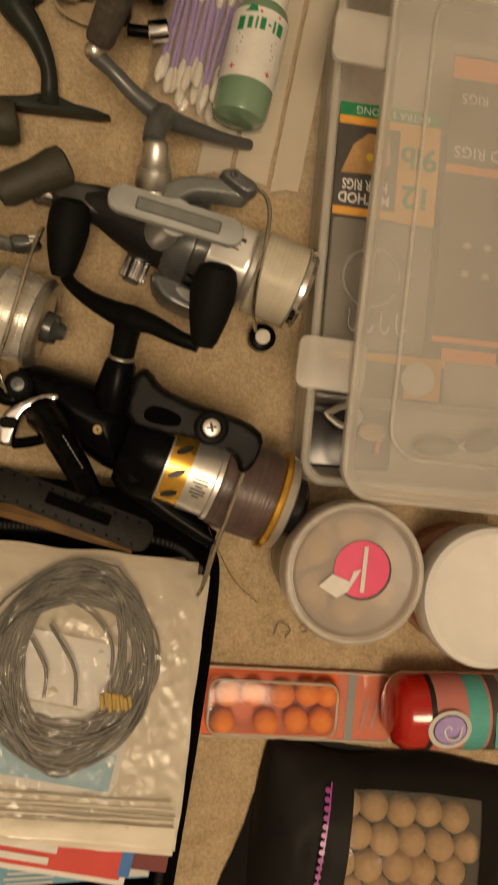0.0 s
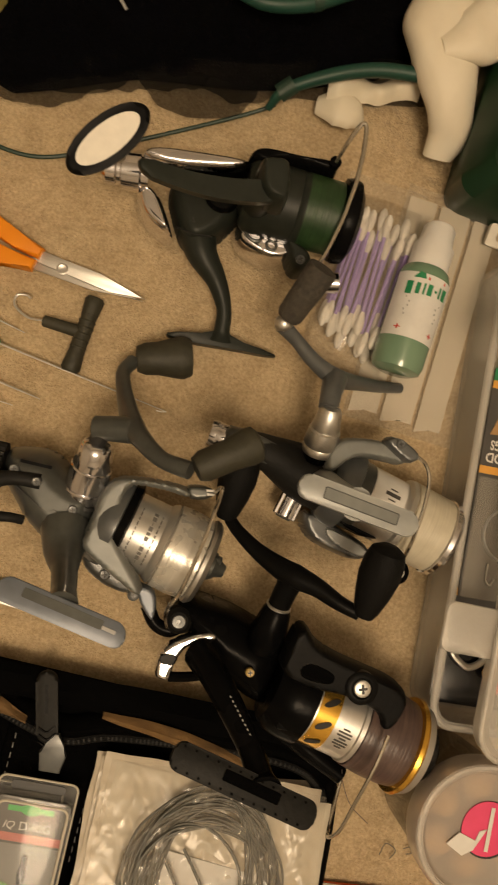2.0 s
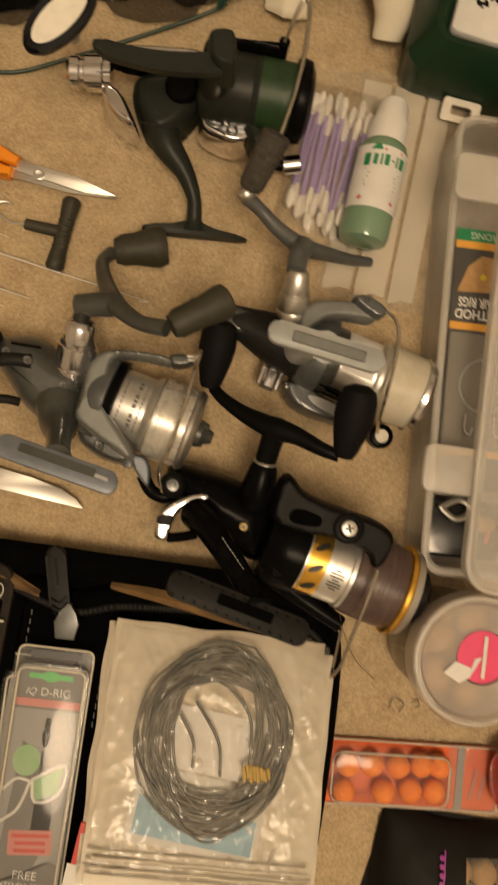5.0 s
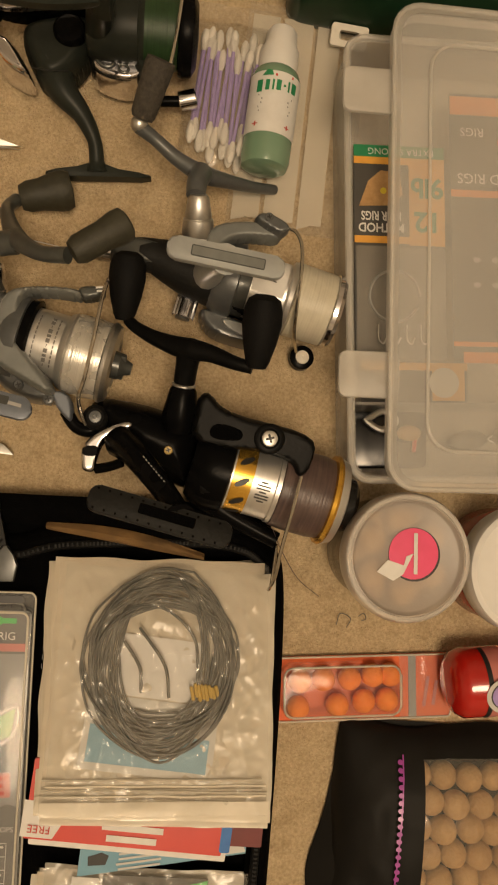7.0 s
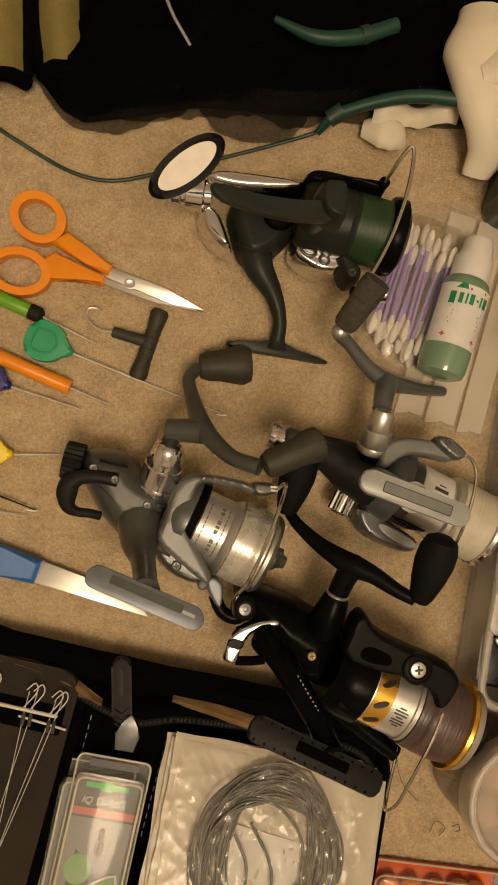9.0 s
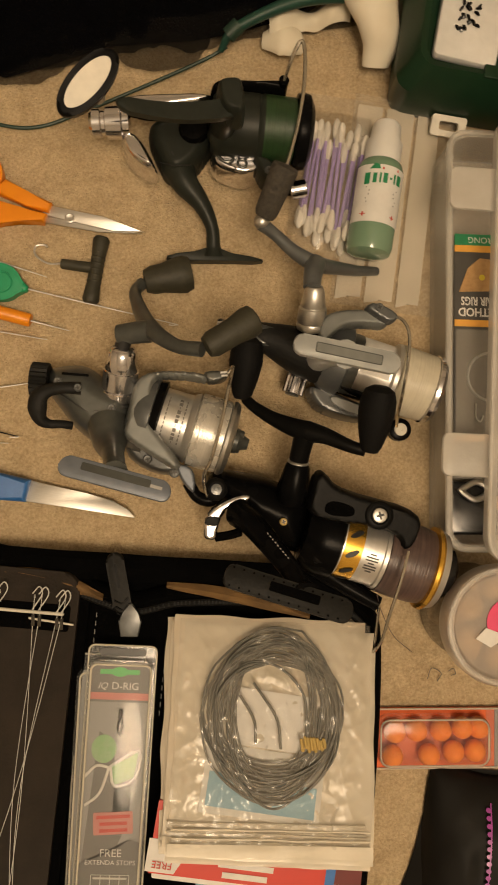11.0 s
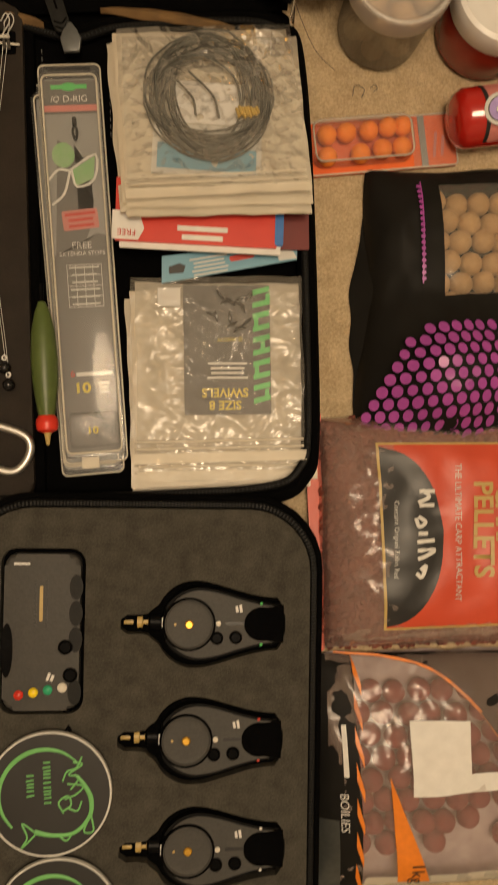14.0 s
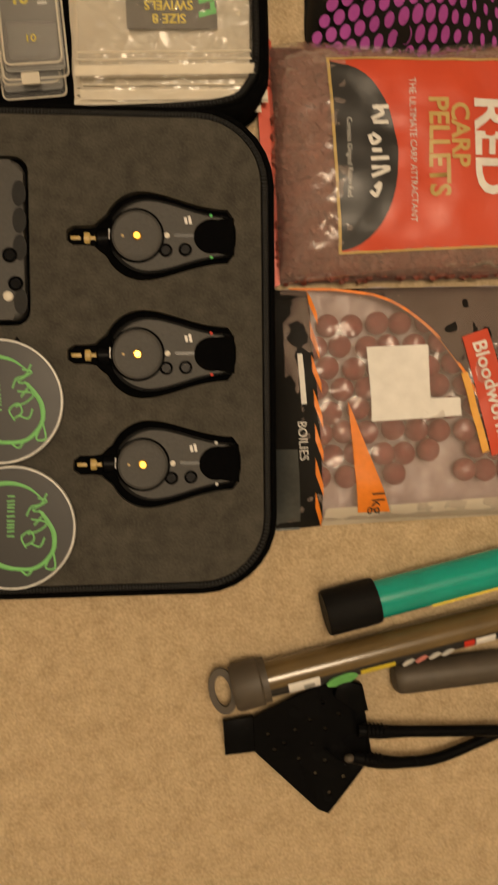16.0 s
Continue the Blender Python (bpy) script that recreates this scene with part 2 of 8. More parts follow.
    bait_red=dict(c1=(0.27, 0.050, 0.045), c2=(0.16, 0.027, 0.026), spec=0.2, rough=0.6, scale=380, bump=0.4),
    coil=dict(c1=(0.13, 0.13, 0.112), c2=(0.065, 0.065, 0.056), rough=0.5, scale=500),
    float_green=dict(c1=(0.085, 0.125, 0.028), c2=(0.065, 0.095, 0.022), rough=0.4, scale=120),
    tube_green=dict(c1=(0.001, 0.36, 0.29), c2=(0.001, 0.28, 0.22), rough=0.15, scale=40, coat=0.4),
    tube_brown=dict(c1=(0.135, 0.090, 0.034), c2=(0.100, 0.066, 0.025), rough=0.2, scale=40, coat=0.3),
    brown_rubber=dict(c1=(0.075, 0.060, 0.042), c2=(0.055, 0.044, 0.031), rough=0.55, scale=120),
    camo=dict(c1=(0.24, 0.135, 0.045), c2=(0.03, 0.020, 0.010), rough=0.8, scale=40, bump=0.3, bscale=900),
    liquid=dict(c1=(0.22, 0.33, 0.23), c2=(0.14, 0.25, 0.16), rough=0.12, scale=20, coat=0.4),
    led_white=dict(c1=(0.9, 0.85, 0.7), rough=0.3),
    lamp_glow=dict(c1=(1.0, 0.75, 0.48), emit=3.0),
).items():
    M[key] = mat(key, **args)

# ---- building tools ----
BASE = {}


def thing(name, at, rz=0.0, label="", category="", group="", kind=""):
    ob = new(name)
    ob.empty_display_size = 0.02
    ob.matrix_world = pose(at[0], at[1], at[2] if len(at) > 2 else 0, 0, 0, rz)
    BASE[ob] = ob.matrix_world.copy()
    return tagged(ob, label, category, group, kind)


def part(name, bm, material, parent=None, label="", smooth=True, flat_world=False):
    """Links a bmesh, given in the thing's own frame, as one mesh under a thing or a part."""
    me = bpy.data.meshes.new(name)
    if flat_world and parent:
        bm.transform(BASE[parent].inverted())
    bmesh.ops.recalc_face_normals(bm, faces=bm.faces)
    bm.to_mesh(me)
    bm.free()
    me.materials.append(M[material])
    if smooth:
        me.shade_smooth()
        me.set_sharp_from_angle(angle=radians(38))
    ob = new(name, me)
    if parent:
        ob.parent = parent
        BASE[ob] = BASE[parent]
    if label:
        ob["label"] = label
    return ob


def B():
    return bmesh.new()


def box(bm, sx, sy, sz, m=None, bev=0.0, seg=2):
    g = bmesh.ops.create_cube(bm, size=1, matrix=(m or Matrix()) @ Matrix.Diagonal((sx, sy, sz, 1)))
    if bev:
        edges = list({e for v in g["verts"] for e in v.link_edges})
        bmesh.ops.bevel(bm, geom=edges, offset=bev, segments=seg, affect="EDGES", profile=0.5)
    return bm


def rr(w, h, r, n=6, cx=0.0, cy=0.0):
    """Outline of a rectangle with rounded corners."""
    out = []
    for k, (sx, sy) in enumerate(((1, 1), (-1, 1), (-1, -1), (1, -1))):
        for i in range(n + 1):
            a = (k + i / n) * math.pi / 2
            out.append((cx + sx * (w / 2 - r) + r * math.cos(a), cy + sy * (h / 2 - r) + r * math.sin(a)))
    return out


def oval(rx, ry, n=36, cx=0.0, cy=0.0, turn=0.0):
    c, s = math.cos(radians(turn)), math.sin(radians(turn))
    pts = [(rx * math.cos(2 * math.pi * i / n), ry * math.sin(2 * math.pi * i / n)) for i in range(n)]
    return [(cx + c * x - s * y, cy + s * x + c * y) for x, y in pts]


def prism(bm, pts, z0, z1, m=None, bev=0.0, seg=2, hole=None):
    """A plate with the given outline; hole: an inner outline with as many points, cut through."""
    m = m or Matrix()
    lo = [bm.verts.new(m @ Vector((x, y, z0))) for x, y in pts]
    hi = [bm.verts.new(m @ Vector((x, y, z1))) for x, y in pts]
    k = len(pts)
    if hole:
        lo2 = [bm.verts.new(m @ Vector((x, y, z0))) for x, y in hole]
        hi2 = [bm.verts.new(m @ Vector((x, y, z1))) for x, y in hole]
        for i in range(k):
            j = (i + 1) % k
            bm.faces.new((lo[i], lo[j], hi[j], hi[i]))
            bm.faces.new((hi2[i], hi2[j], lo2[j], lo2[i]))
            bm.faces.new((hi[i], hi[j], hi2[j], hi2[i]))
            bm.faces.new((lo2[i], lo2[j], lo[j], lo[i]))
        return bm
    top = bm.faces.new(hi)
    bot = bm.faces.new(lo[::-1])
    for i in range(k):
        j = (i + 1) % k
        bm.faces.new((lo[i], lo[j], hi[j], hi[i]))
    if bev:
        bmesh.ops.bevel(bm, geom=list(top.edges) + list(bot.edges), offset=bev, segments=seg, affect="EDGES", profile=0.5)
    return bm


def along(p, q):
    """A pose at p whose z points to q, and the distance."""
    p, q = Vector(p), Vector(q)
    return Matrix.Translation(p) @ (q - p).to_track_quat("Z", "Y").to_matrix().to_4x4(), (q - p).length


def lathe(bm, prof, m=None, seg=32):
    """prof: rows of radius and height; a radius of 0 closes the end."""
    m = m or Matrix()
    rings = []
    for r, h in prof:
        if r <= 1e-6:
            rings.append([bm.verts.new(m @ Vector((0, 0, h)))])
        else:
            rings.append([bm.verts.new(m @ Vector((r * math.cos(2 * math.pi * i / seg), r * math.sin(2 * math.pi * i / seg), h))) for i in range(seg)])
    for a, b in zip(rings, rings[1:]):
        if len(a) == len(b) == 1:
            continue
        for i in range(seg):
            j = (i + 1) % seg
            f = [a[i % len(a)], a[j % len(a)], b[j % len(b)], b[i % len(b)]]
            f = list(dict.fromkeys(f))
            if len(f) > 2:
                bm.faces.new(f)
    return bm


def rod(bm, p, q, r0, r1=None, seg=20, bev=0.0006):
    m, d = along(p, q)
    r1 = r0 if r1 is None else r1
    return lathe(bm, [(0, 0), (r0 - bev, 0), (r0, bev), (r1, d - bev), (r1 - bev, d), (0, d)], m, seg)


def curve_pts(pts, n=8):
    """Points on a smooth curve through the given ones."""
    p = [Vector(v) for v in pts]
    p = [2 * p[0] - p[1]] + p + [2 * p[-1] - p[-2]]
    out = []
    for i in range(1, len(p) - 2):
        for k in range(n):
            t = k / n
            a, b, c, d = p[i - 1], p[i], p[i + 1], p[i + 2]
            out.append(0.5 * ((2 * b) + (c - a) * t + (2 * a - 5 * b + 4 * c - d) * t * t + (3 * b - a - 3 * c + d) * t ** 3))
    return out + [p[-2]]


def tube(bm, pts, r, seg=10, n=8, flat=1.0, closed=False):
    """A round or flattened tube along a smooth curve; r: one radius, or one for each given point."""
    path = curve_pts(list(pts) + ([pts[0]] if closed else []), n) if n else [Vector(v) for v in pts]
    if closed and n:
        path = path[:-1]
    rs = r if isinstance(r, (list, tuple)) else [r] * len(pts)
    rad = np.interp(np.linspace(0, len(rs) - 1, len(path)), range(len(rs)), rs)
    rings, up = [], Vector((0, 0, 1))
    for i, p in enumerate(path):
        d = (path[(i + 1) % len(path)] - path[i - 1]) if closed else (path[min(i + 1, len(path) - 1)] - path[max(i - 1, 0)])
        d.normalize()
        side = d.cross(up)
        if side.length < 0.05:
            side = d.cross(Vector((0, 1, 0)))
        side.normalize()
        over = side.cross(d)
        rings.append([bm.verts.new(p + float(rad[i]) * (math.cos(a) * side + flat * math.sin(a) * over)) for a in (2 * math.pi * k / seg for k in range(seg))])
    for i in range(len(rings) - (0 if closed else 1)):
        a, b = rings[i], rings[(i + 1) % len(rings)]
        for k in range(seg):
            j = (k + 1) % seg
            bm.faces.new((a[k], a[j], b[j], b[k]))
    if not closed:
        bm.faces.new(rings[0][::-1])
        bm.faces.new(rings[-1])
    return bm


def ball(bm, c, rx, ry=None, rz=None, m=None, u=20, v=12):
    ry, rz = ry or rx, rz or rx
    bmesh.ops.create_uvsphere(bm, u_segments=u, v_segments=v, radius=1, matrix=Matrix.Translation(c) @ (m or Matrix()) @ Matrix.Diagonal((rx, ry, rz, 1)))
    return bm


def sheet(bm, nx, ny, f):
    """A grid of nx by ny cells; f(s, t) with s and t from 0 to 1 gives the place."""
    g = [[bm.verts.new(f(i / nx, j / ny)) for i in range(nx + 1)] for j in range(ny + 1)]
    for j in range(ny):
        for i in range(nx):
            bm.faces.new((g[j][i], g[j][i + 1], g[j + 1][i + 1], g[j + 1][i]))
    return bm


def patch(bm, pts, hf, off=0.0005, step=0.006):
    """A printed area with the given outline, laid on the surface z = hf(x, y)."""
    vs = [bm.verts.new((x, y, 0)) for x, y in pts]
    f = bm.faces.new(vs)
    new_faces = bmesh.ops.triangulate(bm, faces=[f])["faces"] if len(pts) > 4 else [f]
    xs, ys = [p[0] for p in pts], [p[1] for p in pts]
    mine = set(vs)
    geom = set(new_faces) | {e for x in new_faces for e in x.edges} | mine
    for axis, lo, hi in ((0, min(xs), max(xs)), (1, min(ys), max(ys))):
        k = max(1, int((hi - lo) / step))
        for i in range(1, k):
            co, no = [0, 0, 0], [0, 0, 0]
            co[axis], no[axis] = lo + (hi - lo) * i / k, 1
            r = bmesh.ops.bisect_plane(bm, geom=list(geom), plane_co=co, plane_no=no)
            geom |= set(r["geom"])
            geom = {g for g in geom if g.is_valid}
    for g in geom:
        if isinstance(g, bmesh.types.BMVert):
            g.co.z = hf(g.co.x, g.co.y) + off
    return bm


def text(name, words, size, x, y, rz, material, parent, hf=None, z=0.0, off=0.0007, width=1.0, bold=0.0, align="CENTER", shear=0.0):
    """Writing laid flat on a thing, or on its surface hf."""
    cu = bpy.data.curves.new(name, "FONT")
    cu.body, cu.size, cu.align_x, cu.align_y, cu.offset, cu.shear = words, size, align, "CENTER", bold, shear
    cu.resolution_u = 3
    tmp = bpy.data.objects.new(name, cu)
    me = bpy.data.meshes.new_from_object(tmp)
    bpy.data.objects.remove(tmp)
    me.transform(pose(x, y, 0, 0, 0, rz) @ Matrix.Diagonal((width, 1, 1, 1)))
    for v in me.vertices:
        v.co.z = (hf(v.co.x, v.co.y) if hf else z) + off
    me.materials.append(M[material])
    ob = new(name, me)
    ob.parent = parent
    BASE[ob] = BASE[parent]
    return ob


def bars(bm, x, y, length, height, count, gap, rz=0.0, hf=None, z=0.0, off=0.0006, ragged=0.25, seed=1):
    """Unreadable writing: bars of its size."""
    rnd = random.Random(seed)
    c, s = math.cos(radians(rz)), math.sin(radians(rz))
    for i in range(count):
        w = length * (1 - ragged * rnd.random())
        yy = -(i - (count - 1) / 2) * gap
        q = [(-w / 2, yy - height / 2), (w / 2, yy - height / 2), (w / 2, yy + height / 2), (-w / 2, yy + height / 2)]
        patch(bm, [(x + c * a - s * b, y + s * a + c * b) for a, b in q], hf or (lambda a, b: z), off, 0.012)
    return bm


def smooth2(pts, n=2):
    """A closed outline with its corners cut round."""
    p = list(pts)
    for _ in range(n):
        p = [(a[0] + (b[0] - a[0]) * k, a[1] + (b[1] - a[1]) * k) for a, b in zip(p, p[1:] + p[:1]) for k in (0.25, 0.75)]
    return p


def creases(seed, count=17):
    """A crumpled height: sharp folds of random direction, each only in a part of the sheet."""
    rnd = random.Random(seed)
    rows = [(rnd.random() * math.pi, 0.006 + 0.020 * rnd.random() ** 1.5, rnd.random(), rnd.random() * 40, 0.5 + rnd.random()) for _ in range(count)]

    def f(x, y):
        s = 0.0
        for a, wave, ph, off, amp in rows:
            d = (x * math.cos(a) + y * math.sin(a) + 0.004 * noise.noise(Vector((x * 30 + off, y * 30, off)))) / wave + ph
            m = noise.noise(Vector((x * 24 + off, y * 24 - off, 3.3))) + 0.15
            if m > 0:
                s += amp * min(1.0, 2.4 * m) * (abs((d % 1.0) - 0.5) * 2) ** 2.6 * wave / 0.016
        return s / 3.0
    return f


def dome(bm, pts, z0, z1, r=0.006, step=0.0012, m=None, tilt=(0.0, 0.0), n=2):
    """A moulded lump: the outline's edge rises in a round of radius r to a smooth top."""
    p = np.array(smooth2(pts, n) if n else pts)
    q = np.roll(p, -1, 0)
    lo, hi = p.min(0) - step, p.max(0) + step
    nx, ny = int((hi[0] - lo[0]) / step) + 2, int((hi[1] - lo[1]) / step) + 2
    gx, gy = np.meshgrid(lo[0] + step * np.arange(nx), lo[1] + step * np.arange(ny))

    def inside(x, y):
        k = np.zeros(x.shape, bool)
        for a, b in zip(p, q):
            if a[1] != b[1]:
                k ^= ((a[1] > y) != (b[1] > y)) & (x < (b[0] - a[0]) * (y - a[1]) / (b[1] - a[1]) + a[0])
        return k

    def nearest(x, y):
        best, bx, by = np.full(x.shape, 9.0), np.zeros(x.shape), np.zeros(x.shape)
        for a, b in zip(p, q):
            e = b - a
            t = np.clip(((x - a[0]) * e[0] + (y - a[1]) * e[1]) / max(1e-12, e @ e), 0, 1)
            cx, cy = a[0] + t * e[0], a[1] + t * e[1]
            d = np.hypot(x - cx, y - cy)
            k = d < best
            best[k], bx[k], by[k] = d[k], cx[k], cy[k]
        return best, bx, by

    cell = inside(gx[:-1, :-1] + step / 2, gy[:-1, :-1] + step / 2)
    d, ex, ey = nearest(gx, gy)
    out = ~inside(gx, gy) | (d < 0.35 * step)
    x, y = np.where(out, ex, gx), np.where(out, ey, gy)
    s = np.clip(np.where(out, 0, d) / r, 0, 1)
    z = z0 + (z1 - z0) * (0.35 + 0.65 * np.sqrt(1 - (1 - s) ** 2)) + tilt[0] * x + tilt[1] * y
    m = m or Matrix()
    made = {}

    def vert(j, i, low=False):
        if (j, i, low) not in made:
            made[j, i, low] = bm.verts.new(m @ Vector((x[j, i], y[j, i], z0 if low else z[j, i])))
        return made[j, i, low]
    for j in range(ny - 1):
        for i in range(nx - 1):
            if not cell[j, i]:
                continue
            bm.faces.new((vert(j, i), vert(j, i + 1), vert(j + 1, i + 1), vert(j + 1, i)))
            for dj, di, (a, b) in ((-1, 0, ((j, i), (j, i + 1))), (1, 0, ((j + 1, i + 1), (j + 1, i))), (0, -1, ((j + 1, i), (j, i))), (0, 1, ((j, i + 1), (j + 1, i + 1)))):
                if not (0 <= j + dj < ny - 1 and 0 <= i + di < nx - 1 and cell[j + dj, i + di]):
                    bm.faces.new((vert(*b), vert(*a), vert(*a, True), vert(*b, True)))
    return bm


def wob(x, y, f=30.0, seed=0.0):
    return noise.noise(Vector((x * f + seed, y * f - seed, seed * 1.7)))

# ---- the room: carpet, with unseen walls and ceiling added to bounce light ----


def carpet():
    """One sheet, finely tufted where the things lie."""
    xs = np.r_[np.linspace(-1.9, -0.24, 14)[:-1], np.arange(-0.24, 0.46, 0.0021), np.linspace(0.46, 2.1, 14)]
    ys = np.r_[np.linspace(-2.2, -0.86, 12)[:-1], np.arange(-0.86, 0.62, 0.0021), np.linspace(0.62, 2.0, 12)]
    gx, gy = np.meshgrid(xs, ys)
    rng = np.random.default_rng(4)
    z = rng.random(gx.shape) * 0.0022
    z = 0.5 * z + 0.125 * (np.roll(z, 1, 0) + np.roll(z, -1, 0) + np.roll(z, 1, 1) + np.roll(z, -1, 1))
    big = np.zeros(gx.shape)
    for f, a in ((95.0, 0.0006), (210.0, 0.0007)):
        for _ in range(14):
            th, ph = rng.random(2) * 6.283
            k = f * (0.6 + 0.8 * rng.random())
            big += a * 0.35 * np.sin(k * (gx * math.cos(th) + gy * math.sin(th)) * 6.283 + ph)
    z = z + big * 0.5 - 0.0022
    gx = gx + (rng.random(gx.shape) - 0.5) * 0.0012
    gy = gy + (rng.random(gx.shape) - 0.5) * 0.0012
    h, w = gx.shape
    me = bpy.data.meshes.new("floor")
    idx = np.arange(h * w).reshape(h, w)
    quads = np.stack([idx[:-1, :-1], idx[:-1, 1:], idx[1:, 1:], idx[1:, :-1]], -1).reshape(-1, 4)
    me.from_pydata(np.stack([gx, gy, z], -1).reshape(-1, 3), [], quads)
    me.materials.append(M["carpet"])
    me.shade_smooth()
    return tagged(new("floor", me), "beige twist-pile carpet with short flecked tufts", "carpet", kind="structure")


carpet()
# walls and ceiling stay out of view; they close the room and fill shadows
for nm, sx, sy, px_, py_ in (("wall_north", 4.2, 0.1, 0.1, 2.05), ("wall_south", 4.2, 0.1, 0.1, -2.25), ("wall_east", 0.1, 4.2, 2.15, -0.1), ("wall_west", 0.1, 4.2, -1.95, -0.1)):
    tagged(part(nm, box(B(), sx, sy, 2.42, pose(px_, py_, 1.2)), "wall", smooth=False), "unseen cream room wall, added to bounce light", "wall", kind="structure")
tagged(part("ceiling", box(B(), 4.2, 4.4, 0.1, pose(0.1, -0.1, 2.45)), "ceiling", smooth=False), "unseen white ceiling, added to bounce light", "ceiling", kind="structure")
# fitting out of view; the light itself hangs below it
lampob = thing("ceiling_lamp", (0.15, -0.30, 2.4), 0, "round flush ceiling lamp with warm light", "lamp")
part("rim", lathe(B(), [(0.23, 0), (0.24, -0.03), (0.235, -0.06), (0.225, -0.06), (0.225, 0)], None, 40), "white", lampob)
part("diffuser", lathe(B(), [(0.222, -0.02), (0.2, -0.045), (0.12, -0.055), (0, -0.058)], None, 40), "lamp_glow", lampob)


# ---- fishing reels: x along the spool's axis, y towards the handle, z up ----


def solid(bm, pts, z0, z1, r=0.003, n=2, m=None):
    """A moulded lump with the given outline and edge radius."""
    return dome(bm, pts, z0, z1, r, max(0.0007, min(0.0012, r * 0.4)), m, n=n)


def screw_head(r, x, y, z, rad=0.003, material="reel_mid"):
    s = part("screw", lathe(B(), [(rad, -0.002), (rad, 0.0008), (rad * 0.75, 0.0013), (0, 0.0011)], pose(x, y, z), 14), material, r)
    b = box(B(), rad * 1.1, rad * 0.28, 0.0005, pose(x, y, z + 0.0012, 0, 0, 30))
    box(b, rad * 0.28, rad * 1.1, 0.0005, pose(x, y, z + 0.0013, 0, 0, 30))
    part("slot", b, "ink_black", s, smooth=False)
    return s


def reel_b():
    r = thing("fishing_reel", (0.047, 0.211, 0), -19.6, "grey fishing reel with chrome handle cone and silver spool", "fishing reel", "fishing reels")
    ax = lambda u: (u, 0.001, 0.039)
    b = solid(B(), [(-0.066, 0.012), (-0.057, 0.0172), (-0.0457, 0.0212), (-0.0360, 0.0192), (-0.0275, 0.014), (-0.010, 0.014), (-0.004, 0.006), (-0.006, -0.021), (-0.0085, -0.030), (-0.0165, -0.0275), (-0.0280, -0.0245), (-0.0415, -0.0185), (-0.049, -0.0125), (-0.062, -0.003)], 0.012, 0.0525, 0.014, 1)
    body = part("body", b, "reel_grey", r)
    part("seam", tube(B(), [(-0.0600, 0.0005, 0.0500), (-0.040, -0.006, 0.0520), (-0.0300, -0.0085, 0.0520), (-0.0265, -0.0060, 0.0521), (-0.0150, -0.0085, 0.0518)], 0.0005, 6, 6), "ink_black", body)
    part("maker_mark", bars(B(), -0.0455, 0.0115, 0.017, 0.0016, 1, 0.002, 12, z=0.0519), "black", body, smooth=False)
    b = B()
    m = along((-0.062, 0.004, 0.040), (-0.0745, 0.0015, 0.040))[0]
    ribs = [((0.0112 if k % 2 else 0.0100) * math.cos(math.pi * k / 22), (0.0112 if k % 2 else 0.0100) * math.sin(math.pi * k / 22)) for k in range(44)]
    prism(b, ribs, 0.0, 0.0108, m, 0.0004)
    part("drag_knob", b, "rubber", r, "ribbed dark rear drag knob", smooth=False)
    lv = tube(B(), [(-0.0395, 0.0042, 0.0535), (-0.0500, 0.0012, 0.0545), (-0.0585, -0.0030, 0.0530), (-0.0625, -0.0085, 0.0510), (-0.0620, -0.0150, 0.0490), (-0.0585, -0.0208, 0.0470), (-0.0530, -0.0220, 0.0450), (-0.0460, -0.0200, 0.0430), (-0.0400, -0.0190, 0.0400)], [0.0040, 0.0036, 0.0042, 0.0058, 0.0060, 0.0042, 0.0028, 0.0026, 0.0026], 10, flat=0.75)
    lever = part("lever", lv, "rubber", r, "dark looped drag lever")
    screw_head(lever, -0.0408, 0.0038, 0.0572, 0.0024)
    screw_head(r, -0.0545, 0.0045, 0.0520, 0.0026)
    screw_head(r, -0.0183, -0.0020, 0.0524, 0.0026)
    b = tube(B(), [(-0.0185, -0.012, 0.045), (-0.0130, -0.0225, 0.055), (-0.0080, -0.0285, 0.070), (-0.0030, -0.0355, 0.088), (-0.001, -0.0395, 0.0965)], [0.013, 0.0105, 0.0068, 0.0062, 0.0078], 14)
    part("stem", b, "reel_grey", r)
    fm = pose(0.0003, -0.0405, 0.0985, -12, 0, 1.0)
    f = part("foot", prism(B(), [(x, y - 0.00002 * (x * 1000) ** 2 * 0.12) for x, y in rr(0.0640, 0.0122, 0.0058, 6)], -0.0018, 0.0018, fm, 0.0011, 2), "reel_blue", r, "blue-grey reel foot")
    part("recess", prism(B(), rr(0.0395, 0.0045, 0.0008, 3), 0.0018, 0.0021, fm), "reel_grey", f)
    part("foot_mark", bars(B(), 0.0235, -0.0405, 0.007, 0.0018, 1, 0.01, 0, z=0.1003), "card_grey", f, smooth=False)
    # rotor: a cup with a pale angular frame over the spool
    part("rotor", lathe(B(), [(0, -0.004), (0.018, -0.004), (0.0235, 0.000), (0.0255, 0.005), (0.0255, 0.010), (0.0235, 0.0105), (0.0225, 0.006), (0, 0.005)], along(ax(-0.004), ax(0.05))[0], 40), "reel_mid", r)
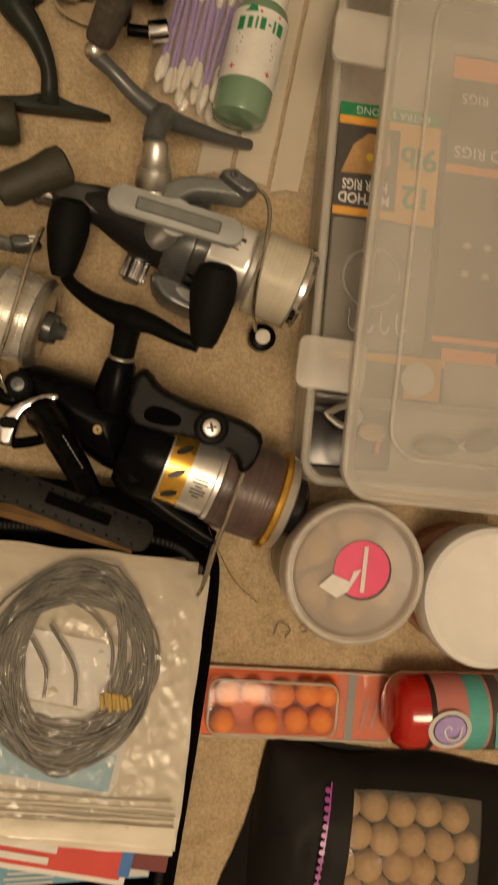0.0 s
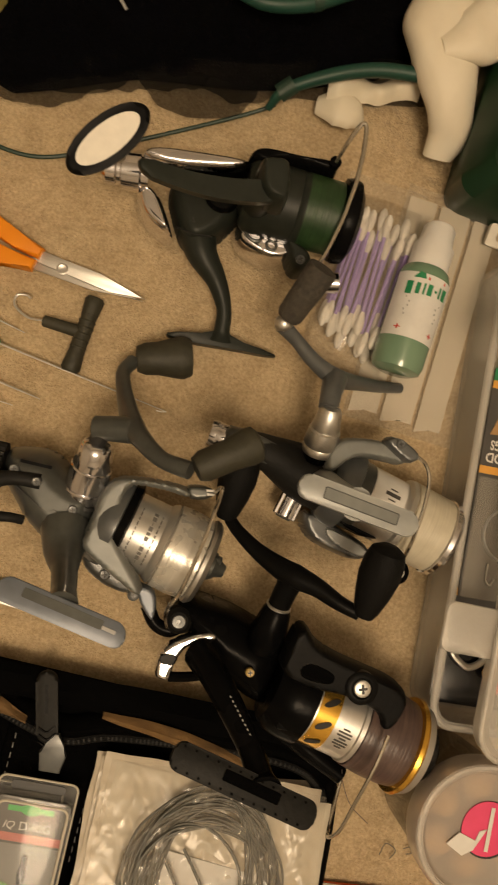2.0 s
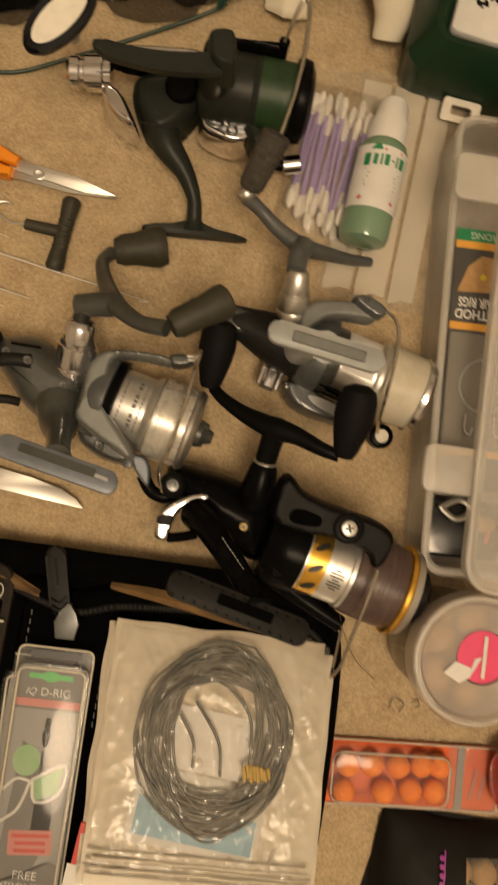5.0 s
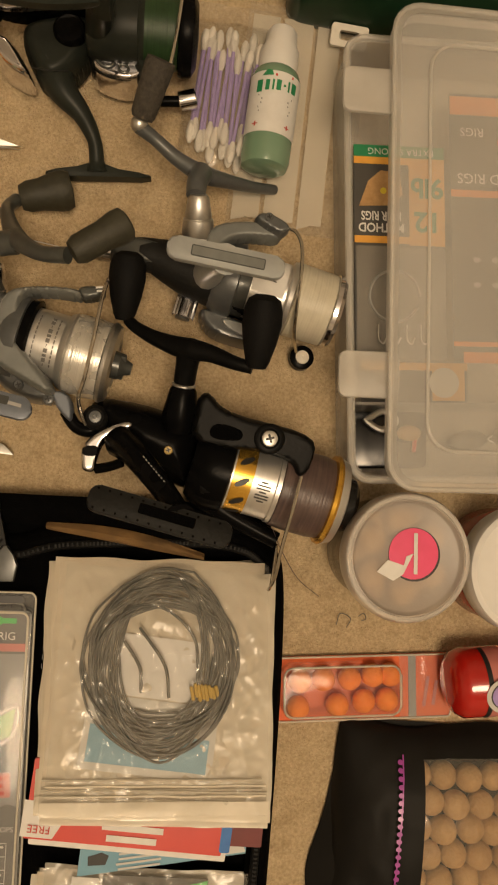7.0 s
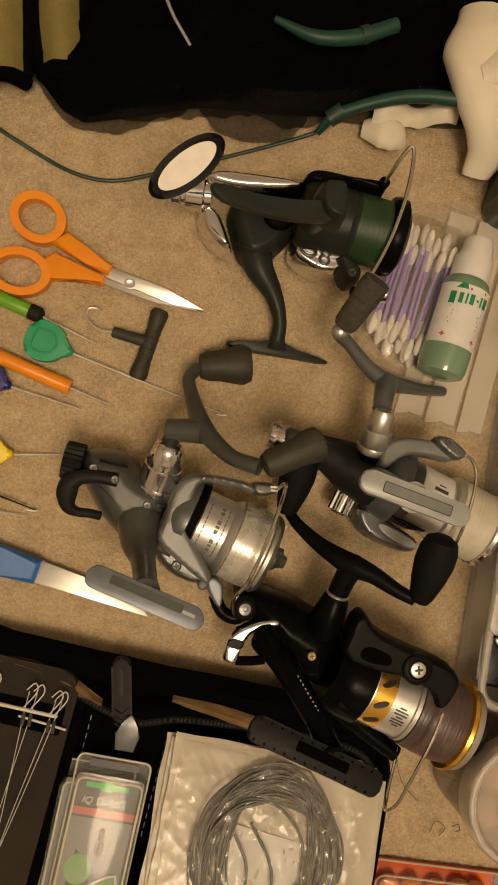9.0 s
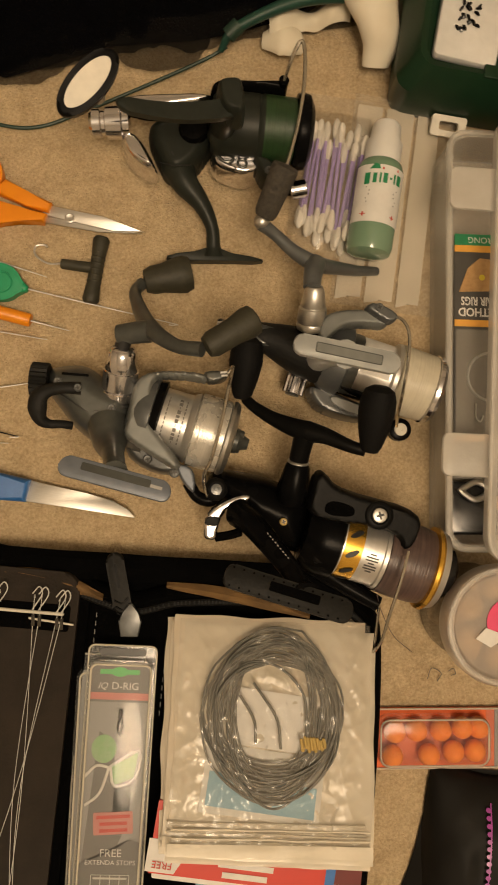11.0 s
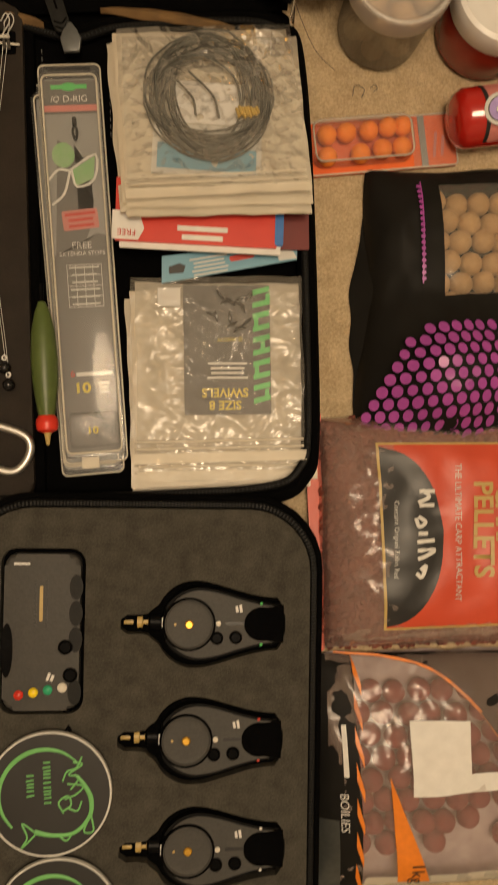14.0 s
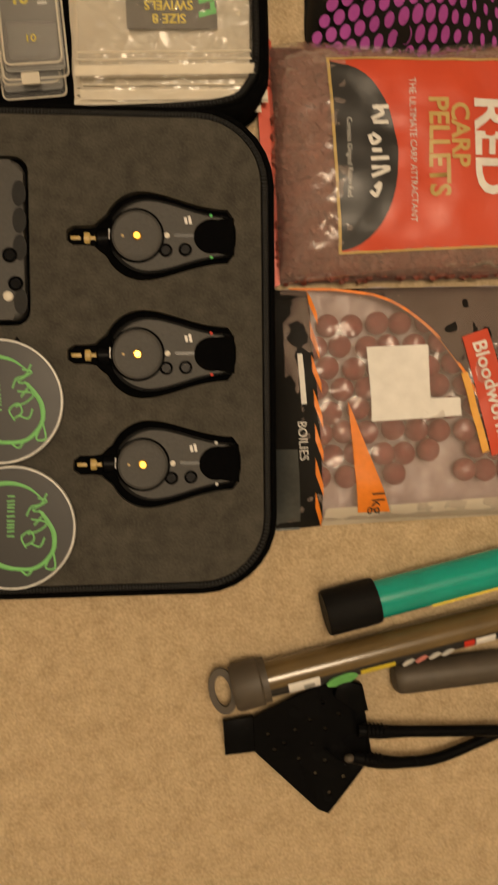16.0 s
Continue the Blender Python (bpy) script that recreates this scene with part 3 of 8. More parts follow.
    fr = part("rotor_frame", solid(B(), [(-0.0090, 0.0160), (-0.0055, 0.0240), (0.0048, 0.0290), (0.0212, 0.0335), (0.0330, 0.0350), (0.0345, 0.0292), (0.0225, 0.0287), (0.0050, 0.0240), (0.0030, 0.0200), (0.0040, 0.0120), (0.0068, -0.0030), (0.0130, -0.0080), (0.0330, -0.0225), (0.0320, -0.0290), (0.0180, -0.0250), (0.0000, -0.0200), (-0.0075, -0.0160), (-0.0068, -0.0050), (-0.0090, 0.0070)], 0.046, 0.0625, 0.0030, 1), "reel_pale", r, "angular silver-grey rotor frame")
    # black ring put in for the shade between frame and spool
    part("rotor_shade", lathe(B(), [(0.0235, 0.004), (0.0245, 0.009), (0.0215, 0.0100), (0.0205, 0.004)], along(ax(0.002), ax(0.05))[0], 40), "black", fr, "black ring for the shade inside the rotor")
    b = solid(B(), [(-0.0060, -0.0175), (0.0063, -0.0150), (0.0180, -0.0180), (0.0330, -0.0245), (0.0330, -0.0310), (0.0181, -0.0335), (0.0060, -0.0315), (-0.0030, -0.0270)], 0.026, 0.0465, 0.004, 1)
    lo = part("bail_arm", b, "reel_mid", r, "dark grey lower bail arm")
    screw_head(lo, 0.0116, -0.0262, 0.0468, 0.0030)
    screw_head(lo, 0.0300, -0.0295, 0.0470, 0.0033)
    part("arm_fin", solid(B(), [(0.0290, -0.0235), (0.0387, -0.0225), (0.0440, -0.0290), (0.0462, -0.0395), (0.0400, -0.0365), (0.0330, -0.0310)], 0.036, 0.0475, 0.0015, 1), "reel_blue", lo, "pointed blue-grey fin")
    up = part("bail_arm", solid(B(), [(0.0290, 0.0350), (0.0350, 0.0385), (0.0430, 0.0400), (0.0460, 0.0365), (0.0410, 0.0315), (0.0330, 0.0290)], 0.048, 0.060, 0.002, 1), "reel_grey", r)
    part("arm_mark", bars(B(), 0.0425, 0.0372, 0.005, 0.0012, 2, 0.002, 20, z=0.0602), "ink_white", up, smooth=False)
    # spool
    m = along(ax(0), ax(0.05))[0]
    s = part("spool", lathe(B(), [(0.0150, 0.004), (0.0200, 0.006), (0.0205, 0.008), (0.0205, 0.029), (0.0218, 0.030), (0.0232, 0.033), (0.0215, 0.034)], m, 48), "spool_silver", r, "polished silver spool skirt")
    part("line", lathe(B(), [(0.0215, 0.034), (0.0236, 0.0345), (0.0240, 0.044), (0.0232, 0.0535), (0.0215, 0.054)], m, 48), "line_silver", s, "clear fishing line wound on the spool")
    part("lip", lathe(B(), [(0.0222, 0.054), (0.0240, 0.0545), (0.0244, 0.0565), (0.0225, 0.059), (0.0170, 0.0600), (0.0160, 0.0588), (0, 0.0588)], m, 48), "steel", s)
    b = lathe(B(), [(0.0085, 0.0585), (0.0080, 0.063), (0.0050, 0.066), (0.0035, 0.070), (0, 0.070)], m, 16)
    box(b, 0.0165, 0.004, 0.004, m @ pose(0, 0, 0.064, 0, 0, 40), 0.001)
    part("drag_cap", b, "reel_grey", s, "winged drag knob")
    bb = B()
    for k in range(11):
        a = radians(-40 + k * 8)
        for u, w_ in ((0.0150, 0.0007), (0.0225, 0.0022 if k % 4 else 0.0004), (0.0262, 0.0008)):
            box(bb, w_, 0.0016 + 0.0008 * (k % 2), 0.0003, Matrix.Translation(ax(u)) @ Matrix.Rotation(-a, 4, "X") @ pose(0, 0, 0.0206))
    part("print", bb, "card_mid", s, "small black lettering bars", smooth=False)
    part("ring_line", lathe(B(), [(0.0206, 0.0105), (0.0208, 0.0108), (0.0206, 0.0111)], m, 40), "reel_mid", s)
    part("bail_wire", tube(B(), [(0.0440, 0.0370, 0.058), (0.0462, 0.0420, 0.068), (0.0470, 0.0290, 0.0760), (0.0485, 0.0086, 0.0765), (0.0492, -0.0145, 0.0720), (0.0480, -0.0250, 0.064), (0.0500, -0.0320, 0.054), (0.0540, -0.0380, 0.046)], 0.0011, 8), "wire", r)
    w = part("line_roller", lathe(B(), [(0, -0.010), (0.0060, -0.010), (0.0076, -0.004), (0.0072, 0.003), (0.0050, 0.0050), (0, 0.0050)], pose(0.0582, -0.0323, 0.043), 24), "black_matt", r)
    part("roller_cap", lathe(B(), [(0.0036, 0.005), (0.0034, 0.0062), (0.0012, 0.0064), (0.001, 0.0055), (0, 0.0055)], pose(0.0582, -0.0323, 0.043), 18), "reel_mid", w)
    part("roller_arm", tube(B(), [(0.0400, -0.0330, 0.038), (0.0480, -0.0400, 0.038), (0.0570, -0.0400, 0.038), (0.0640, -0.0330, 0.037)], [0.004, 0.0038, 0.0042, 0.003], 10), "black", r)
    # handle: chrome cone, then an arm rising from the low knob to the high one
    h = along((-0.0175, 0.0080, 0.041), (-0.0218, 0.0380, 0.0585))[0]
    c = part("handle_cone", lathe(B(), [(0, -0.002), (0.0118, -0.002), (0.0122, 0.0040), (0.0108, 0.0048), (0.0116, 0.0056), (0.0110, 0.0170), (0.0102, 0.0175), (0.0105, 0.0183), (0.0090, 0.0280), (0.0080, 0.0310), (0.0058, 0.0325), (0, 0.0325)], h, 36), "chrome", r, "polished chrome handle cone")
    part("cone_seal", lathe(B(), [(0.0120, -0.004), (0.0130, -0.003), (0.0122, -0.0015)], h, 30), "ink_black", c)
    a = part("handle_arm", tube(B(), [(-0.0270, 0.0860, 0.018), (-0.0285, 0.0775, 0.026), (-0.0240, 0.0690, 0.038), (-0.0165, 0.0590, 0.050), (-0.0085, 0.0505, 0.0640), (0.0000, 0.0455, 0.0740), (0.0120, 0.0415, 0.0840), (0.0260, 0.0425, 0.0915)], [0.0042, 0.0040, 0.0042, 0.0052, 0.0060, 0.0050, 0.0042, 0.0046], 12), "reel_grey", r)
    part("handle_boss", rod(B(), (-0.0270, 0.0415, 0.0590), (-0.0080, 0.0490, 0.0640), 0.0062, 0.0072), "reel_grey", a)
    part("hinge_bolt", rod(B(), (-0.0225, 0.0350, 0.0570), (-0.0215, 0.0430, 0.0610), 0.0048), "ink_black", a)
    prof = [(0, 0), (0.0075, 0.001), (0.0095, 0.006), (0.0098, 0.013), (0.0122, 0.024), (0.0126, 0.028), (0.0108, 0.0325), (0, 0.0335)]
    part("handle_knob", lathe(B(), prof, along((-0.0265, 0.0880, 0.0165), (0.0010, 0.1030, 0.0150))[0], 22), "olive_rubber", a, "olive rubber handle knob")
    prof = [(0, 0), (0.0062, 0.001), (0.0080, 0.005), (0.0082, 0.020), (0.0096, 0.029), (0.0092, 0.0335), (0.007, 0.0350), (0, 0.0352)]
    part("handle_knob", lathe(B(), prof, along((0.0275, 0.0435, 0.0925), (0.0500, 0.0690, 0.0890))[0], 22), "olive_rubber", a, "olive rubber handle knob")


def reel_d():
    r = thing("fishing_reel", (0.160, 0.122, 0), -20.1, "black fishing reel with gold spool ring and purple-brown line", "fishing reel", "fishing reels")
    ax = lambda u, z=0.046: (u, 0.0035, z)
    b = solid(B(), [(-0.0860, 0.0200), (-0.0800, 0.0270), (-0.0556, 0.0300), (-0.0404, 0.0295), (-0.0217, 0.0275), (-0.0130, 0.0200), (-0.0120, -0.0100), (-0.0207, -0.0130), (-0.0400, -0.0080), (-0.0560, -0.0060), (-0.0650, 0.0020), (-0.0780, 0.0100)], 0.010, 0.0515, 0.019, 1)
    body = part("body", b, "black", r)
    screw_head(r, -0.0327, 0.0056, 0.0545, 0.0024, "ink_gold")
    b = tube(B(), [(-0.0600, 0.0030, 0.050), (-0.0520, -0.0010, 0.066), (-0.0400, -0.0090, 0.082), (-0.0280, -0.0180, 0.096), (-0.0200, -0.0260, 0.108), (-0.0180, -0.0285, 0.113)], [0.0095, 0.0078, 0.0068, 0.0060, 0.0064, 0.0085], 16)
    st = part("stem", b, "black", r)
    bb = B()
    for k in range(9):
        box(bb, 0.0011, 0.0007, 0.0003, pose(-0.0440 + 0.0017 * k, -0.0030 - 0.0012 * k, 0.0865 + 0.0015 * k, 0, 0, -38))
    part("stem_lettering", bb, "card_mid", st, "small pale lettering bars", smooth=False)
    fm = pose(-0.0275, -0.0300, 0.1150, -14, 0, -1.0)
    f = part("foot", prism(B(), rr(0.0725, 0.0135, 0.0045, 5), -0.002, 0.002, fm, 0.0012), "rubber", r, "black textured reel foot")
    # flat black plate, the shade of the foot's recess put into its colour
    part("recess", prism(B(), rr(0.0285, 0.0052, 0.0008, 3, 0.003, 0.0010), 0.002, 0.0023, fm), "fabric", f)
    b = B()
    for k in range(24):
        prism(b, oval(0.0006, 0.0006, 6), 0.002, 0.0026, fm @ pose(-0.0325 + 0.0056 * (k // 2), -0.0052 if k % 2 else 0.0048, 0))
    part("stud", b, "black", f)
    c = part("lever", solid(B(), [(-0.0785, -0.0160), (-0.0812, -0.0052), (-0.0766, 0.0030), (-0.0680, 0.0115), (-0.0593, 0.0168), (-0.0542, 0.0152), (-0.0579, 0.0095), (-0.0680, 0.0035), (-0.0700, -0.0039), (-0.0700, -0.0093), (-0.0690, -0.0178), (-0.0763, -0.0190)], 0.0430, 0.0515, 0.0022, 1), "chrome", r, "chrome rear lever")
    part("pad", solid(B(), [(-0.0792, -0.0110), (-0.0800, -0.0045), (-0.0708, -0.0020), (-0.0702, -0.0090)], 0.050, 0.0520, 0.0006, 1), "black", c)
    part("lever_link", tube(B(), [(-0.0700, -0.0160, 0.046), (-0.0620, -0.0120, 0.048), (-0.0560, -0.0080, 0.050)], 0.0028, 8, 4), "black", c)
    # rotor and its broad arm
    m = along(ax(-0.016), ax(0.05))[0]
    part("rotor", lathe(B(), [(0, -0.002), (0.0190, -0.002), (0.0230, 0.003), (0.0245, 0.010), (0.0245, 0.020), (0.0225, 0.021), (0, 0.018)], m, 40), "black", r)
    part("rotor_side", solid(B(), [(-0.0180, 0.0090), (0.0040, 0.0110), (0.0055, -0.0130), (-0.0140, -0.0160)], 0.040, 0.0660, 0.004, 1), "black_matt", r)
    tilt = Matrix.Translation((0, 0.024, 0.072)) @ Matrix.Rotation(radians(7), 4, "X") @ Matrix.Translation((0, -0.024, -0.072))
    b = solid(B(), [(-0.0245, 0.0300), (-0.0248, 0.0375), (-0.0214, 0.0418), (-0.0165, 0.0400), (-0.0110, 0.0358), (0.0016, 0.0340), (0.0174, 0.0345), (0.0370, 0.0350), (0.0470, 0.0312), (0.0475, 0.0191), (0.0450, 0.0108), (0.0395, 0.0095), (0.0362, 0.0160), (0.0286, 0.0176), (0.0128, 0.0172), (-0.0007, 0.0136), (-0.0225, 0.0128)], 0.058, 0.0740, 0.0028, 1, tilt)
    a = part("bail_arm", b, "black_satin", r, "broad black bail arm")
    # the arm's cutout is a thin black plate, its shade painted on
    part("recess", solid(B(), [(-0.0135, 0.0270), (0.0030, 0.0272), (0.0050, 0.0235), (0.0032, 0.0200), (-0.0140, 0.0170)], 0.0738, 0.0744, 0.0001, 2, tilt), "fabric", a)
    s = part("screw_boss", lathe(B(), [(0.0086, -0.004), (0.0086, 0.0016), (0.0074, 0.0024), (0.0056, 0.0024), (0.0050, 0.0016), (0, 0.0016)], pose(0.0192, 0.0260, 0.0738), 28), "black_satin", a)
    screw_head(a, 0.0192, 0.0260, 0.0760, 0.0044, "steel")
    part("bail_arm", tube(B(), [(-0.006, -0.014, 0.034), (0.018, -0.022, 0.036), (0.044, -0.028, 0.038)], [0.009, 0.006, 0.005], 10), "black", r)
    # spool
    m = along(ax(0), ax(0.05))[0]
    sp = part("spool", lathe(B(), [(0.0180, 0.000), (0.0212, 0.002), (0.0215, 0.006)], m, 48), "spool_silver", r, "silver spool skirt")
    g = part("gold_ring", lathe(B(), [(0.0216, 0.006), (0.0216, 0.0175)], m, 48), "gold", sp, "gold spool band with black slots")
    part("silver_ring", lathe(B(), [(0.0216, 0.0175), (0.0217, 0.0310), (0.0228, 0.0316), (0.0228, 0.034)], m, 48), "spool_silver", sp)
    bb = B()
    for k in range(11):
        a2 = radians(k * 32.7 + 12)
        prism(bb, oval(0.0046, 0.0017, 16, turn=38), 0.0217, 0.0221, Matrix.Translation(ax(0.0118)) @ Matrix.Rotation(a2, 4, "X"))
    part("slot", bb, "ink_black", g, smooth=False)
    bb = B()
    for k in range(7):
        box(bb, 0.008 if k % 3 else 0.004, 0.0009, 0.0003, Matrix.Translation(ax(0.0245)) @ Matrix.Rotation(radians(34 - k * 5), 4, "X") @ pose(0, 0, 0.0218))
    part("print", bb, "card_dark", sp, smooth=False)
    part("line", lathe(B(), [(0.0216, 0.034), (0.0236, 0.0345), (0.0246, 0.046), (0.0246, 0.058), (0.0238, 0.0635)], m, 48), "line_purple", sp, "purple-brown fishing line wound on the spool")
    part("lip", lathe(B(), [(0.0238, 0.0635), (0.0266, 0.064), (0.0272, 0.0660), (0.0262, 0.0675)], m, 48), "gold", sp, "gold spool lip")
    part("spool_face", lathe(B(), [(0.0262, 0.0675), (0.0245, 0.072), (0.0185, 0.0740), (0, 0.0740)], m, 48), "spool_silver", sp)
    part("drag_cap", lathe(B(), [(0.0165, 0.0740), (0.0160, 0.079), (0.012, 0.082), (0, 0.082)], m, 20), "black_gloss", sp)
    part("bail_wire", tube(B(), [(0.0415, 0.0105, 0.078), (0.0415, -0.0068, 0.079), (0.0420, -0.0296, 0.074), (0.0440, -0.0470, 0.066), (0.0440, -0.0555, 0.056), (0.0465, -0.0530, 0.046), (0.0460, -0.040, 0.040), (0.0450, -0.030, 0.038)], 0.0010, 8), "wire", r)
    part("loose_line", tube(B(), [(0.0380, -0.0215, 0.050), (0.0500, -0.0330, 0.030), (0.0680, -0.0480, 0.012), (0.0860, -0.0560, 0.004)], 0.00025, 5, 6), "line_purple", sp)
    # handle rising from the low knob to the high one
    part("handle_shaft", lathe(B(), [(0, 0), (0.0092, 0), (0.0100, 0.003), (0.0104, 0.010), (0.0078, 0.024), (0.0064, 0.0265), (0, 0.0265)], along((-0.0305, 0.0190, 0.046), (-0.0345, 0.0445, 0.0560))[0], 28), "black", r)
    part("collar", lathe(B(), [(0.0062, 0.0262), (0.0069, 0.0268), (0.0069, 0.0276), (0.0062, 0.0282)], along((-0.0305, 0.0190, 0.046), (-0.0345, 0.0445, 0.0560))[0], 28), "steel", r)
    a = part("handle_arm", tube(B(), [(-0.0765, 0.0740, 0.0400), (-0.0700, 0.0700, 0.0460), (-0.0580, 0.0655, 0.0555), (-0.0450, 0.0630, 0.0640), (-0.0360, 0.0625, 0.0690), (-0.0250, 0.0625, 0.0740), (-0.0120, 0.0605, 0.0790), (-0.0010, 0.0600, 0.0815)], [0.0034, 0.0036, 0.0044, 0.0058, 0.0066, 0.0050, 0.0040, 0.0034], 12), "black_satin", r)
    part("handle_neck", tube(B(), [(-0.0347, 0.0455, 0.0565), (-0.0358, 0.0540, 0.0610), (-0.0368, 0.0620, 0.0670)], [0.0062, 0.0064, 0.0072], 14, 5), "black_satin", a)
    kn = [(0, 0), (0.0050, 0.0005), (0.0066, 0.004), (0.0092, 0.014), (0.0108, 0.024), (0.0105, 0.032), (0.0088, 0.0375), (0.005, 0.040), (0, 0.0404)]
    part("handle_knob", lathe(B(), kn, along((-0.0790, 0.0730, 0.0400), (-0.0862, 0.1100, 0.0500))[0], 26), "black_matt", a, "matt black paddle knob")
    part("handle_knob", lathe(B(), kn, along((0.0010, 0.0600, 0.0830), (-0.0062, 0.0980, 0.0960))[0], 26), "black_matt", a, "matt black paddle knob")


def reel_c():
    r = thing("fishing_reel", (0.195, 0.226, 0), -20.6, "light grey fishing reel with cream line, foot facing up", "fishing reel", "fishing reels")
    ax = lambda u: (u, 0.0085, 0.030)
    b = tube(B(), [(-0.0870, 0.0040, 0.036), (-0.0700, 0.0060, 0.038), (-0.0480, 0.0060, 0.034), (-0.0280, 0.0080, 0.030)], [0.0085, 0.0105, 0.0165, 0.0200], 18)
    body = part("body", b, "rubber", r)
    part("rear_plate", solid(B(), [(-0.1000, 0.0100), (-0.0860, 0.0130), (-0.0600, 0.0160), (-0.0500, 0.0100), (-0.0520, -0.0010), (-0.0700, -0.0030), (-0.0960, -0.0040)], 0.030, 0.0470, 0.004, 1), "reel_grey", body)
    part("rear_knob", lathe(B(), [(0, 0), (0.0075, 0), (0.0085, 0.003), (0.0085, 0.0035), (0.0078, 0.005), (0.0078, 0.010), (0, 0.0105)], along((-0.1050, 0.0015, 0.036), (-0.094, 0.003, 0.036))[0], 18), "chrome", r, "chrome rear drag knob")
    b = B()
    m = along((-0.0440, -0.0080, 0.024), (-0.0440, -0.0225, 0.0235))[0]
    ribs = [((0.0070 if k % 4 < 2 else 0.0061) * math.cos(math.pi * k / 28), (0.0070 if k % 4 < 2 else 0.0061) * math.sin(math.pi * k / 28)) for k in range(56)]
    prism(b, ribs, 0.0, 0.0136, m, 0.0004)
    part("drag_knob", b, "chrome", r, "chrome knurled drag knob", smooth=False)
    part("knob_cap", lathe(B(), [(0.0048, 0.0136), (0.0044, 0.0146), (0, 0.0148)], m, 20), "reel_grey", r)
    part("stem", tube(B(), [(-0.0370, 0.0040, 0.040), (-0.0340, 0.0020, 0.066), (-0.0300, -0.0010, 0.090), (-0.0285, -0.0015, 0.099)], [0.010, 0.0075, 0.0068, 0.0085], 14), "reel_light", r)
    fm = pose(-0.0285, -0.0020, 0.1020, -4, 0, 6.0)
    f = part("foot", prism(B(), rr(0.0625, 0.0125, 0.0050, 5), -0.0022, 0.0022, fm, 0.0014, 3), "reel_light", r, "pale grey reel foot with worn edges")
    part("recess", prism(B(), rr(0.0385, 0.0054, 0.0006, 3, 0.001, 0), 0.0022, 0.0025, fm), "reel_pale", f)
    b = tube(B(), [tuple(fm @ Vector((x, y, 0.0023))) for x, y in rr(0.0385, 0.0054, 0.0006, 3, 0.001, 0)], 0.00035, 6, 0, closed=True)
    part("recess_edge", b, "reel_grey", f)
    m = along(ax(-0.034), ax(0.05))[0]
    part("rotor", lathe(B(), [(0, 0), (0.0180, 0), (0.0220, 0.004), (0.0236, 0.010), (0.0236, 0.016), (0.0215, 0.017), (0, 0.012)], m, 40), "reel_mid", r)
    b = solid(B(), [(-0.0440, 0.0200), (-0.0420, 0.0285), (-0.0340, 0.0345), (-0.0189, 0.0400), (-0.0066, 0.0415), (0.0010, 0.0400), (-0.0020, 0.0325), (-0.0103, 0.0310), (-0.0240, 0.0270), (-0.0305, 0.0225), (-0.0365, 0.0100), (-0.0420, 0.0120)], 0.044, 0.0580, 0.0025, 1)
    up = part("bail_arm", b, "reel_pale", r, "pale grey upper bail arm")
    part("bail_cover", solid(B(), [(-0.0195, 0.0380), (-0.0180, 0.0430), (-0.0110, 0.0448), (0.0000, 0.0425), (0.0030, 0.0390), (-0.0010, 0.0340), (-0.0080, 0.0345)], 0.054, 0.0640, 0.002, 1), "reel_mid", up)
    screw_head(up, -0.0115, 0.0410, 0.0640, 0.0026)
    b = solid(B(), [(-0.0360, -0.0120), (-0.0229, -0.0115), (-0.0040, -0.0130), (0.0097, -0.0145), (0.0110, -0.0210), (0.0060, -0.0262), (-0.0080, -0.0275), (-0.0240, -0.0270), (-0.0330, -0.0210)], 0.012, 0.0310, 0.003, 1)
    lo = part("bail_arm", b, "reel_mid", r)
    part("arm_plate", solid(B(), [(-0.0200, -0.0150), (0.0080, -0.0165), (0.0085, -0.0225), (-0.0080, -0.0235), (-0.0200, -0.0200)], 0.0305, 0.0330, 0.0008, 1), "reel_light", lo, "pale trim plate")
    # solid black block stands in for the shaded gap beside the spool
    part("rotor_shade", solid(B(), [(-0.0250, -0.0030), (0.0060, -0.0050), (0.0080, -0.0120), (-0.0220, -0.0110)], 0.020, 0.0400, 0.001, 1), "black", lo)
    m = along(ax(0), ax(0.05))[0]
    s = part("spool", lathe(B(), [(0.0150, -0.026), (0.0190, -0.024), (0.0200, -0.020), (0.0200, 0.012), (0.0225, 0.0135), (0.0230, 0.016), (0.0215, 0.017)], m, 48), "spool_silver", r, "polished silver spool skirt")
    bb = B()
    sheet(bb, 6, 16, lambda u, t: Vector((-0.0095 + 0.0200 * u, 0.0085 + 0.0202 * math.sin(radians(-20 + 85 * t)), 0.030 + 0.0202 * math.cos(radians(-20 + 85 * t)))))
    lb = part("spool_label", bb, "paper_white", s, "pale printed spool label")
    bb = B()
    for k in range(4):
        box(bb, 0.0045 if k != 2 else 0.009, 0.0007 if k != 2 else 0.0022, 0.0003, Matrix.Translation(ax(0.002)) @ Matrix.Rotation(radians(-4 - k * 9), 4, "X") @ pose(0, 0, 0.0204))
    part("print", bb, "card_dark", lb, smooth=False)
    part("spool_cup", lathe(B(), [(0.0203, -0.026), (0.0205, -0.024), (0.0205, -0.011), (0.0202, -0.010)], m, 40), "reel_grey", s)
    part("line", lathe(B(), [(0.0215, 0.017), (0.0230, 0.0175), (0.0224, 0.041), (0.0210, 0.0415)], m, 48), "line_cream", s, "cream fishing line wound on the spool")
    part("lip", lathe(B(), [(0.0215, 0.0415), (0.0234, 0.042), (0.0236, 0.0445), (0.0215, 0.047), (0, 0.0475)], m, 48), "chrome", s)
